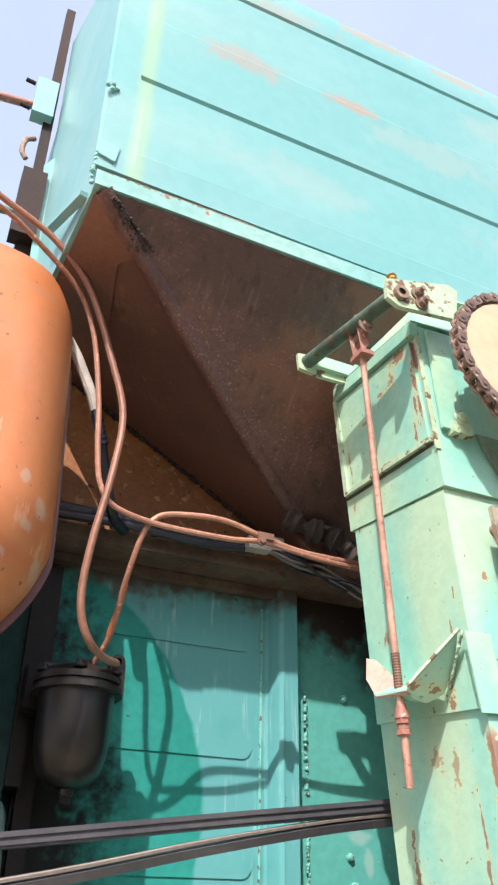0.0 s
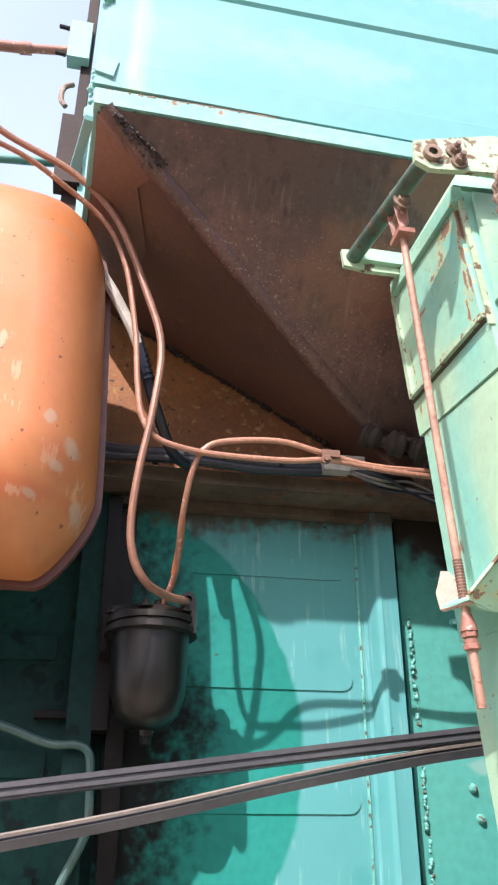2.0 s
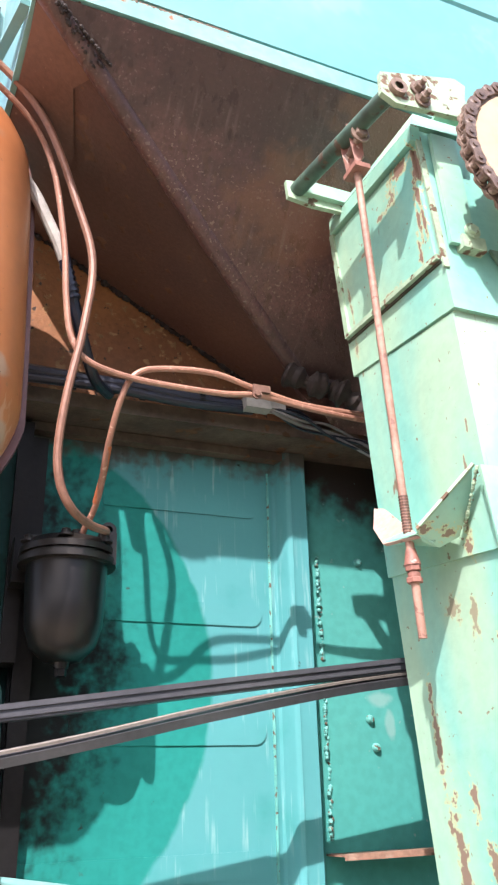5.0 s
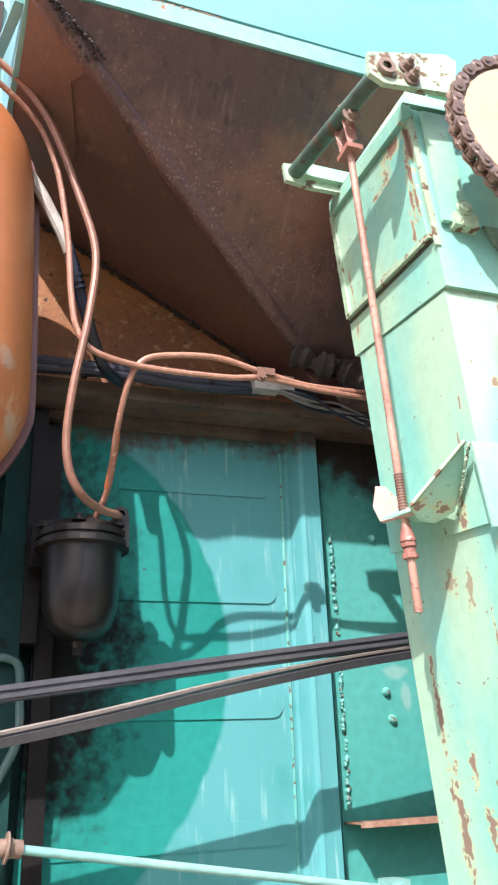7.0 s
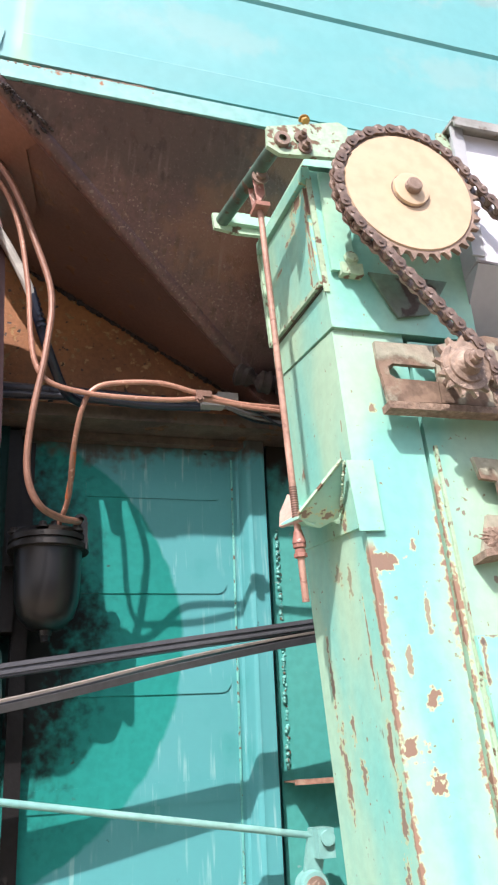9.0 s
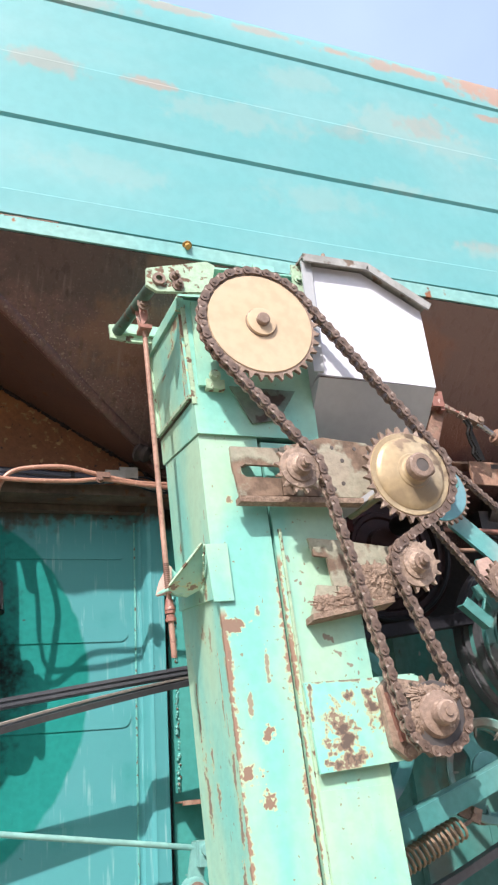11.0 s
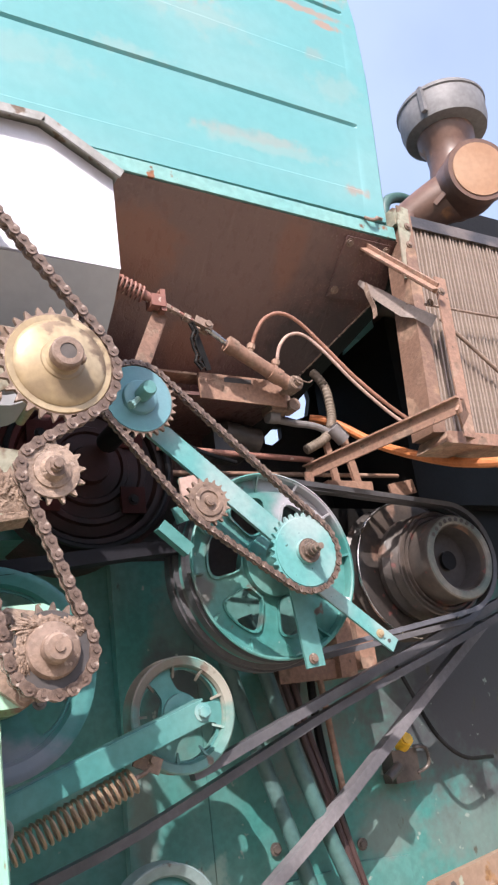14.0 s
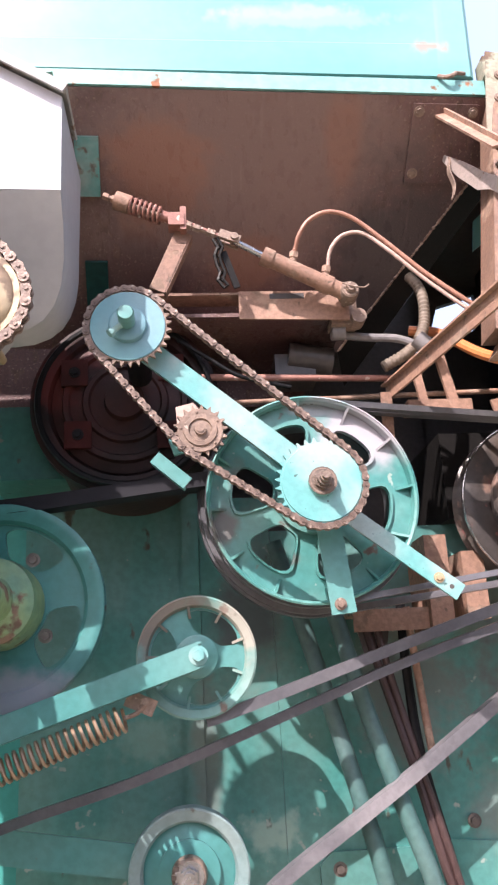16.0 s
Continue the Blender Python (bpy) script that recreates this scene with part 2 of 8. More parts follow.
def yellow_run(nt, co, maths, ramp, noise_at):
    """A soft upright yellow stripe of old paint near the hopper's front corner."""
    s = nt.nodes.new("ShaderNodeSeparateXYZ")
    nt.links.new(co.outputs["Object"], s.inputs[0])
    d = maths("ABSOLUTE", maths("SUBTRACT", maths("ADD", s.outputs[0], maths("MULTIPLY", noise_at(6.0, 2.0, co), 0.02)), 1.125), 0.0)
    return maths("MULTIPLY", maths("SUBTRACT", 1.0, ramp(d, 0.005, 0.03)), 0.5)


RUST = (0.26, 0.105, 0.05)
M_HOPPER = mat("turquoise_paint", (0.128, 0.354, 0.363), (0.175, 0.375, 0.380), 0.42, mottle=0.04, rust=(0.45, 0.36, 0.30), rust_at=0.75, rust_scale=7,
               stretch=(0.8, 1, 1.8), grain=30, bump=0.04, mix_scale=2.2, shade=[((0.28, 0.43, 0.22), yellow_run), ((0.26, 0.36, 0.34), clouds(HOPPER_FADE, 1.0)), ((0.39, 0.22, 0.155), clouds(HOPPER_RUST))])
M_RIM = mat("turquoise_rim_paint", (0.155, 0.365, 0.35), (0.21, 0.40, 0.365), 0.45, rust=RUST, rust_at=0.65, rust_scale=20, grain=40, bump=0.12)
M_MINT = mat("mint_paint", (0.345, 0.52, 0.365), (0.20, 0.475, 0.39), 0.45, rust=(0.25, 0.155, 0.10), rust_at=0.675, rust_scale=26, mottle=0.07,
             stretch=(1.2, 1.2, 0.55), grain=45, bump=0.12, spots=(0.24, 0.19, 0.12), spots_at=0.69, spots_scale=75, mix_scale=5.0)
HEAD_CHIPS = ((1.866, 2.52, 0.004, 0.03, 1.0), (1.876, 2.46, 0.005, 0.035, 1.0), (1.886, 2.42, 0.004, 0.035, 1.0), (1.899, 2.37, 0.004, 0.03, 1.0), (1.91, 2.545, 0.022, 0.010, 1.0), (1.945, 2.52, 0.010, 0.020, 0.9), (1.874, 2.40, 0.003, 0.03, 1.0), (1.985, 2.50, 0.012, 0.004, 0.9), (2.05, 2.47, 0.02, 0.003, 0.8), (2.01, 2.345, 0.03, 0.004, 0.8), (2.13, 2.42, 0.004, 0.03, 0.8), (2.14, 2.32, 0.006, 0.015, 0.8))
M_MINT_HEAD = mat("chipped_mint_paint", (0.345, 0.525, 0.37), (0.19, 0.49, 0.42), 0.45, mottle=0.07, grain=45, bump=0.12, mix_scale=4.0, stretch=(1.2, 1.2, 0.55), spots=(0.24, 0.19, 0.12), spots_at=0.70, spots_scale=75, rust=(0.25, 0.155, 0.10), rust_at=0.70, rust_scale=26,
                  shade=[((0.40, 0.44, 0.27), flakes(HEAD_CHIPS, None, 0.5, 1)), ((0.21, 0.135, 0.10), flakes(HEAD_CHIPS, None, 0.0, 1))])
SCABS = ((1.953, 1.575, 0.022, 0.030, 1.0), (1.962, 1.525, 0.030, 0.034, 1.0), (1.945, 1.495, 0.016, 0.016, 1.0), (1.985, 1.625, 0.014, 0.016, 1.0), (2.035, 1.605, 0.013, 0.028, 1.0), (2.055, 1.565, 0.008, 0.02, 1.0), (2.085, 1.55, 0.007, 0.04, 1.0), (1.925, 1.50, 0.02, 0.008, 1.0), (1.895, 1.62, 0.004, 0.04, 0.9), (1.97, 1.660, 0.05, 0.003, 0.8))
M_MINT_SCAB = mat("scabby_mint_paint", (0.36, 0.57, 0.42), (0.20, 0.53, 0.46), 0.45, mottle=0.06, grain=45, bump=0.12, mix_scale=4.0, spots=(0.20, 0.16, 0.11), spots_at=0.675, spots_scale=65, shade=[((0.37, 0.42, 0.27), flakes(SCABS, None, 0.35)), ((0.215, 0.155, 0.115), flakes(SCABS)), ((0.11, 0.085, 0.07), flakes(SCABS, None, -0.45))])
CHIPS = ((1.715, 1.62, 0.004, 0.04, 0.9), (1.733, 1.70, 0.003, 0.03, 0.9), (1.725, 1.50, 0.004, 0.03, 0.9), (1.77, 1.63, 0.004, 0.02, 0.8), (1.815, 1.70, 0.004, 0.03, 0.8), (1.744, 1.785, 0.026, 0.010, 1.0), (1.803, 1.819, 0.005, 0.012, 0.9), (1.803, 1.566, 0.012, 0.014, 1.0), (1.758, 1.491, 0.016, 0.014, 1.0), (1.793, 1.447, 0.012, 0.018, 1.0), (1.761, 2.071, 0.007, 0.009, 0.9), (1.702, 1.846, 0.008, 0.03, 1.0), (1.722, 1.581, 0.012, 0.05, 0.8), (1.67, 2.0, 0.01, 0.02, 0.6))
SPECKS = tuple((1.875 + 0.16 * (k * 0.618 % 1), 1.68 + 0.30 * (k * 0.377 % 1) ** 1.5, 0.0025 + 0.0030 * (k * 0.271 % 1), 0.003 + 0.005 * (k * 0.733 % 1), 0.9) for k in range(18))
SIDE_CHIPS = ((1.915, 1.690, 0.00248, 0.0375, 1.0), (1.919, 1.625, 0.00372, 0.02625, 1.0), (1.903, 1.585, 0.00186, 0.0225, 1.0), (2.095, 1.60, 0.0062, 0.075, 1.0), (2.03, 1.530, 0.00992, 0.0225, 1.0), (2.01, 1.455, 0.00992, 0.01875, 1.0), (2.08, 1.46, 0.00992, 0.06, 1.0), (1.895, 1.50, 0.0062, 0.0375, 1.0), (1.89, 1.41, 0.00744, 0.045, 1.0), (1.905, 1.28, 0.00868, 0.06, 1.0), (1.93, 1.875, 0.00744, 0.015, 1.0), (2.0, 1.79, 0.0124, 0.015, 0.7), (1.955, 1.77, 0.00744, 0.0225, 0.7), (1.905, 1.98, 0.00186, 0.015, 0.9), (1.885, 2.04, 0.00186, 0.009, 0.9))
EDGES = ((1.703, 0.003, 1.83, 0.3), (1.852, 0.0015, 1.95, 0.3), (1.843, 0.0005, 1.9, 0.3))
M_MINT_LEG = mat("mint_casing_paint", (0.335, 0.515, 0.375), (0.18, 0.475, 0.41), 0.45, mottle=0.06, grain=45, bump=0.12, mix_scale=5.0, stretch=(1.3, 1.3, 0.45), spots=(0.22, 0.19, 0.12), spots_at=0.70, spots_scale=75, rust=(0.24, 0.165, 0.11), rust_at=0.69, rust_scale=24,
                 shade=[((0.40, 0.50, 0.32), edge_rust(tuple((c, w + 0.004, a, b) for c, w, a, b in EDGES))), ((0.41, 0.49, 0.31), flakes(CHIPS, 1.868, 0.3)), ((0.25, 0.155, 0.11), edge_rust(EDGES)), ((0.40, 0.46, 0.28), flakes(SIDE_CHIPS, None, 0.35, 1)), ((0.215, 0.15, 0.11), flakes(SIDE_CHIPS, None, 0.0, 1)), ((0.22, 0.145, 0.105), flakes(CHIPS, 1.868)), ((0.20, 0.15, 0.115), flakes(SPECKS, 1.868))])
# Near-black strips: shade in the slits under cover and lid, as colour.
M_SEAM = mat("black_seam_shade", (0.035, 0.045, 0.030), (0.07, 0.06, 0.04), 0.8, grain=80, bump=0.3)
M_MINT_EDGE = mat("mint_worn_edge", (0.34, 0.49, 0.34), (0.30, 0.40, 0.28), 0.55, rust=(0.20, 0.125, 0.08), rust_at=0.575, rust_scale=46, grain=80, bump=0.25, mix_scale=14.0)
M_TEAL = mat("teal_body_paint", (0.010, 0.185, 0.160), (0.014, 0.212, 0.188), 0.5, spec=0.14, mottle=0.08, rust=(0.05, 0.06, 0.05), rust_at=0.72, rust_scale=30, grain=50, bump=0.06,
             shade=[((0.092, 0.30, 0.325), bleached), ((0.24, 0.42, 0.43), pale_runs), ((0.075, 0.052, 0.040), top_grime), ((0.006, 0.008, 0.008), oil_and_shade)])
M_TEAL_SIDE = mat("grimy_side_paint", (0.050, 0.27, 0.245), (0.065, 0.29, 0.26), 0.5, spec=0.14, mottle=0.08, grain=50, bump=0.06, spots=(0.16, 0.30, 0.28), spots_at=0.72, spots_scale=45,
                  shade=[((0.030, 0.024, 0.020), clouds(((1.95, 2.34, 0.26, 0.17, 1.0), (2.06, 2.18, 0.08, 0.09, 0.8)), 0.5)), ((0.22, 0.36, 0.34), clouds(((1.98, 1.75, 0.035, 0.015, 0.6), (1.995, 1.70, 0.012, 0.03, 0.6)), 0.8))])
# Oily teal, darkened further: the front panel's shade is in the colour.
M_TEAL_OIL_SHADE = mat("oily_shaded_teal", (0.006, 0.050, 0.046), (0.009, 0.036, 0.034), 0.55, spec=0.15, mottle=0.2, grain=45, bump=0.12, spots=(0.007, 0.020, 0.019), spots_at=0.62, spots_scale=18)
PANEL_DUST = ((3.75, 1.45, 0.42, 0.36, 0.6), (3.35, 1.56, 0.25, 0.10, 0.5), (3.16, 1.34, 0.16, 0.20, 0.6), (3.42, 1.05, 0.14, 0.10, 0.5), (2.75, 1.60, 0.10, 0.3, 0.4), (3.85, 1.0, 0.3, 0.15, 0.5), (2.6, 1.15, 0.04, 0.3, 0.5))
# Shade painted onto the lower panel, mostly towards its rear end.
PANEL_SHADE = ((4.0, 1.42, 0.62, 0.40, 0.95), (3.70, 1.30, 0.16, 0.22, 0.8), (2.72, 1.56, 0.10, 0.12, 0.7))
PANEL_PALE = ((2.75, 1.02, 0.07, 0.05, 0.6), (2.98, 0.80, 0.06, 0.04, 0.6), (3.30, 0.78, 0.09, 0.05, 0.7), (2.45, 1.25, 0.08, 0.06, 0.3))
M_TEAL_DUSTY = mat("dusty_teal_paint", (0.042, 0.195, 0.175), (0.10, 0.225, 0.205), 0.42, rust=(0.09, 0.09, 0.07), rust_at=0.665, rust_scale=15, stretch=(1.2, 1, 0.6), mottle=0.14, grain=45, bump=0.12,
                   spots=(0.24, 0.29, 0.26), spots_at=0.70, spots_scale=22, mix_scale=3.5, shade=[((0.165, 0.150, 0.138), clouds(PANEL_DUST, 0.6)), ((0.052, 0.050, 0.058), clouds(PANEL_SHADE, 0.35)), ((0.30, 0.40, 0.34), clouds(PANEL_PALE, 0.9))])
M_TEAL_DIRTY = mat("dirty_teal_paint", (0.020, 0.15, 0.125), (0.045, 0.115, 0.10), 0.45, rust=(0.10, 0.07, 0.05), rust_at=0.655, rust_scale=17, grain=45, bump=0.12,
                   spots=(0.14, 0.15, 0.13), spots_at=0.70, spots_scale=26, mix_scale=1.7)
M_TEAL_PART = mat("teal_enamel", (0.050, 0.215, 0.205), (0.11, 0.26, 0.245), 0.34, mottle=0.10, rust=(0.20, 0.14, 0.105), rust_at=0.685, rust_scale=18, grain=50, bump=0.1)
M_TEAL_CAST = mat("dust_worn_teal_cast", (0.055, 0.245, 0.22), (0.25, 0.31, 0.285), 0.4, mottle=0.12, rust=(0.17, 0.125, 0.095), rust_at=0.61, rust_scale=18, grain=50, bump=0.12, mix_scale=7.0)
M_PULLEY = mat("cast_pulley_paint", (0.050, 0.215, 0.20), (0.12, 0.27, 0.245), 0.36, mottle=0.12, rust=(0.17, 0.115, 0.095), rust_at=0.66, rust_scale=16, grain=50, bump=0.12, mix_scale=6.0, spots=(0.25, 0.33, 0.30), spots_at=0.72, spots_scale=40,
               shade=[((0.12, 0.085, 0.080), clouds(((2.65, 1.74, 0.035, 0.06, 0.8), (2.69, 1.86, 0.03, 0.05, 0.6), (2.80, 1.66, 0.03, 0.02, 0.6)), 0.7)), ((0.36, 0.34, 0.365), clouds(((3.01, 1.96, 0.12, 0.10, 0.95), (2.90, 2.03, 0.08, 0.025, 0.7)), 0.35))])
M_WORN_RIM = mat("rust_worn_teal_cast", (0.10, 0.24, 0.215), (0.15, 0.25, 0.225), 0.45, mottle=0.12, rust=(0.20, 0.155, 0.125), rust_at=0.63, rust_scale=16, grain=50, bump=0.15, mix_scale=7.0,
                 shade=[((0.34, 0.31, 0.26), clouds(((2.68, 1.50, 0.07, 0.09, 0.85),), 0.6)), ((0.155, 0.12, 0.098), clouds(((2.50, 1.53, 0.12, 0.10, 0.9), (2.56, 1.575, 0.06, 0.03, 0.7)), 0.6))])
M_GREY_RIM = mat("grey_teal_rim_paint", (0.125, 0.205, 0.205), (0.19, 0.25, 0.245), 0.42, mottle=0.12, rust=(0.14, 0.11, 0.09), rust_at=0.67, rust_scale=18, grain=50, bump=0.12, mix_scale=5.0)
# Chalky pale lower rim, made stronger to carry the sunlight on it.
M_TEAL_WHEEL = mat("flat_wheel_paint", (0.035, 0.185, 0.175), (0.06, 0.21, 0.20), 0.36, mottle=0.10, rust=(0.12, 0.10, 0.085), rust_at=0.70, rust_scale=18, grain=50, bump=0.1,
                   shade=[((0.30, 0.30, 0.325), clouds(((2.20, 1.385, 0.13, 0.065, 0.95), (2.09, 1.45, 0.05, 0.05, 0.6)), 0.4))])
M_CYAN = mat("cyan_enamel", (0.11, 0.32, 0.31), (0.30, 0.40, 0.39), 0.33, mottle=0.09, rust=(0.22, 0.15, 0.105), rust_at=0.685, rust_scale=20, grain=60, bump=0.1, mix_scale=6.0, spots=(0.06, 0.13, 0.12), spots_at=0.69, spots_scale=60)
# Right end: painted-in shade over the rust. Band below the rim: darker brown.
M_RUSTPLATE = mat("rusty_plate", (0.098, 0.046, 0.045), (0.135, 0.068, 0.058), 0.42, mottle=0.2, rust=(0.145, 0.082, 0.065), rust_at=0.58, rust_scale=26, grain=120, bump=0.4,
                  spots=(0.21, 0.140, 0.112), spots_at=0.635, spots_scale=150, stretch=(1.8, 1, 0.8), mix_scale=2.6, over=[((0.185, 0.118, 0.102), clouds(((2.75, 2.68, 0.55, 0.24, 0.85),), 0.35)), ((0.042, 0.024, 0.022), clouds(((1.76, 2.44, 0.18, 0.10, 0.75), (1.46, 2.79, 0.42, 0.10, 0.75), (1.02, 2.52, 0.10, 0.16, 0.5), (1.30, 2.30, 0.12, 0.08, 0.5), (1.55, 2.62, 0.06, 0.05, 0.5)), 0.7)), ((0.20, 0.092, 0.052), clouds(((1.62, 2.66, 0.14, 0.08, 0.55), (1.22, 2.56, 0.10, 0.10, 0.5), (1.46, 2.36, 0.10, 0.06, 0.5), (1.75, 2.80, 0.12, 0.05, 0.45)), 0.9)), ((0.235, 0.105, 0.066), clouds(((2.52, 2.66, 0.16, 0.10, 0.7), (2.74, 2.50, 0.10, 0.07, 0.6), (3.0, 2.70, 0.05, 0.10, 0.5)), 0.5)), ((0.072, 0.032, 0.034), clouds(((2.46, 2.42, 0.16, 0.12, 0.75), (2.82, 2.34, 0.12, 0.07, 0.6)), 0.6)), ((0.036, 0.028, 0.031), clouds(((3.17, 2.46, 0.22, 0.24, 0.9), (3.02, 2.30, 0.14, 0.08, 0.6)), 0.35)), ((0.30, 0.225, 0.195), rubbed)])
M_RUSTWARM = mat("warm_rusty_plate", (0.080, 0.044, 0.039), (0.120, 0.060, 0.043), 0.5, rust=(0.17, 0.088, 0.055), rust_at=0.62, rust_scale=24, grain=120, bump=0.3, mix_scale=3.0)
M_BROWNPLATE = mat("warm_brown_plate", (0.15, 0.078, 0.055), (0.11, 0.058, 0.042), 0.5, grain=90, bump=0.2, spots=(0.22, 0.14, 0.10), spots_at=0.70, spots_scale=80)
M_ORANGERUST = mat("orange_rust_plate", (0.30, 0.12, 0.04), (0.19, 0.075, 0.03), 0.7, rust=(0.36, 0.21, 0.10), rust_at=0.60, rust_scale=55, grain=80, bump=0.3,
                   spots=(0.05, 0.03, 0.02), spots_at=0.68, spots_scale=60)
M_BROWNDARK = mat("dark_brown_bar", (0.020, 0.014, 0.014), (0.035, 0.021, 0.018), 0.6, spec=0.2, grain=70, bump=0.2)
M_LEDGE = mat("dusty_brown_ledge", (0.105, 0.080, 0.058), (0.060, 0.042, 0.033), 0.75, grain=80, bump=0.4, mix_scale=14.0, rust=(0.15, 0.08, 0.045), rust_at=0.6, rust_scale=18)
M_WELD = mat("burnt_weld", (0.03, 0.020, 0.017), None, 0.75, grain=90, bump=0.5)
M_WELD_PAINT = mat("painted_weld", (0.16, 0.47, 0.42), (0.10, 0.36, 0.33), 0.5, grain=90, bump=0.6, spots=(0.12, 0.09, 0.06), spots_at=0.6, spots_scale=70)
M_TANK = mat("orange_tank_paint", (0.47, 0.185, 0.075), (0.40, 0.140, 0.050), 0.38, mottle=0.06, rust=(0.50, 0.27, 0.15), rust_at=0.665, rust_scale=22, grain=40, bump=0.06,
             spots=(0.14, 0.06, 0.035), spots_at=0.715, spots_scale=60,
             shade=[((0.40, 0.105, 0.045), clouds(((0.90, 2.105, 0.22, 0.022, 0.6), (1.05, 2.16, 0.03, 0.04, 0.5)), 0.4)), ((0.36, 0.17, 0.09), clouds(((0.93, 2.52, 0.05, 0.05, 0.4), (0.97, 2.66, 0.05, 0.012, 0.6), (0.98, 2.47, 0.012, 0.06, 0.5)), 1.0)), ((0.56, 0.34, 0.225), scuffs(TANK_SCUFF)), ((0.42, 0.30, 0.22), clouds(((1.062, 2.19, 0.012, 0.022, 0.8), (1.075, 2.10, 0.012, 0.018, 0.8), (1.02, 2.235, 0.010, 0.012, 0.7), (1.04, 2.155, 0.016, 0.010, 0.7), (1.0, 2.10, 0.012, 0.008, 0.7)), 1.0))])
M_TANK_BACK = mat("maroon_flange_paint", (0.13, 0.05, 0.042), None, 0.45)
M_COPPER = mat("rusty_copper_tube", (0.36, 0.185, 0.13), (0.23, 0.11, 0.075), 0.45, metal=0.1, grain=90, bump=0.1, spots=(0.48, 0.29, 0.22), spots_at=0.66, spots_scale=90)
M_COPPER_DARK = mat("brown_tube", (0.20, 0.10, 0.07), (0.27, 0.13, 0.085), 0.45, metal=0.1, grain=90, bump=0.1)
M_ORANGE_TUBE = mat("orange_tube_paint", (0.55, 0.20, 0.07), (0.42, 0.14, 0.05), 0.45, grain=70)
M_RED_ROD = mat("red_oxide_rod", (0.31, 0.15, 0.115), (0.24, 0.105, 0.08), 0.55, grain=90, bump=0.25, spots=(0.45, 0.33, 0.28), spots_at=0.65, spots_scale=50)
M_ROD = mat("rust_pink_rod", (0.37, 0.225, 0.17), (0.27, 0.150, 0.110), 0.55, mottle=0.2, grain=90, bump=0.25, spots=(0.20, 0.10, 0.075), spots_at=0.66, spots_scale=60, mix_scale=14.0)
M_PINK = mat("pink_primer", (0.47, 0.34, 0.29), (0.40, 0.26, 0.21), 0.6, grain=80, bump=0.2, spots=(0.25, 0.15, 0.11), spots_at=0.68, spots_scale=60)
M_ANGLE = mat("rusty_angle_iron", (0.31, 0.185, 0.13), (0.225, 0.128, 0.09), 0.65, mottle=0.2, rust=(0.34, 0.23, 0.17), rust_at=0.56, rust_scale=16, grain=80, bump=0.3, spots=(0.13, 0.085, 0.06), spots_at=0.69, spots_scale=45)
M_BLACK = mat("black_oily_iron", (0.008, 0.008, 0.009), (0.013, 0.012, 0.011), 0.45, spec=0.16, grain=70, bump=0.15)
M_BOWL = mat("black_bowl_enamel", (0.0045, 0.004, 0.004), (0.010, 0.008, 0.007), 0.36, spec=0.45, grain=50, bump=0.03, mix_scale=7.0)
M_FILTER_HEAD = mat("dusty_filter_casting", (0.007, 0.0065, 0.006), (0.018, 0.015, 0.013), 0.42, spec=0.45, grain=70, bump=0.15, mix_scale=12.0)
M_DUSTY_BLACK = mat("dusty_black_iron", (0.042, 0.037, 0.035), (0.135, 0.110, 0.096), 0.38, grain=60, bump=0.2, mix_scale=9.0)
M_RUBBER = mat("worn_rubber", (0.060, 0.061, 0.068), (0.115, 0.112, 0.120), 0.36, grain=70, bump=0.1)
# Dusty rubber, lightened further for the sun on this one strand.
M_RUBBER_DUSTY_LIT = mat("dusty_sunlit_rubber", (0.10, 0.098, 0.108), (0.19, 0.18, 0.19), 0.5, grain=70, bump=0.1, mix_scale=4.0)
M_RUBBER_DARK = mat("dark_belt_rubber", (0.040, 0.042, 0.050), (0.065, 0.066, 0.074), 0.42, grain=70, bump=0.1)
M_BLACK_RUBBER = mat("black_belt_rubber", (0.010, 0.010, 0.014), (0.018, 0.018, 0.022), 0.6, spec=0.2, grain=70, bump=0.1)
M_BELT_EDGE = mat("pale_belt_edge", (0.24, 0.215, 0.195), (0.18, 0.16, 0.15), 0.6, grain=90)
M_CHAIN = mat("dusty_chain_steel", (0.255, 0.185, 0.148), (0.135, 0.092, 0.072), 0.45, metal=0.25, grain=120, bump=0.3, mottle=0.3, mix_scale=24.0, spots=(0.36, 0.29, 0.245), spots_at=0.66, spots_scale=70)
M_CREAM = mat("cream_disc_paint", (0.45, 0.33, 0.205), (0.49, 0.37, 0.25), 0.5, mottle=0.07, grain=40, bump=0.04, spots=(0.36, 0.25, 0.15), spots_at=0.73, spots_scale=22)
M_GOLD = mat("passivated_gold_steel", (0.45, 0.355, 0.225), (0.36, 0.27, 0.155), 0.34, metal=0.25, grain=60, mottle=0.14, bump=0.08, rust=(0.23, 0.165, 0.11), rust_at=0.60, rust_scale=14, mix_scale=9.0, shade=[((0.20, 0.145, 0.095), clouds(((2.185, 2.058, 0.055, 0.035, 0.75), (2.125, 2.045, 0.03, 0.02, 0.5)), 0.6))])
M_DUST_IRON = mat("dusty_brown_iron", (0.255, 0.18, 0.138), (0.165, 0.115, 0.088), 0.65, grain=85, bump=0.5, mottle=0.2, mix_scale=16.0, spots=(0.34, 0.265, 0.215), spots_at=0.64, spots_scale=60)
M_IRON_GREASE = mat("greasy_brown_iron", (0.34, 0.25, 0.19), (0.19, 0.135, 0.102), 0.55, grain=90, bump=0.6, mottle=0.25, mix_scale=18.0, spots=(0.30, 0.225, 0.175), spots_at=0.64, spots_scale=55)
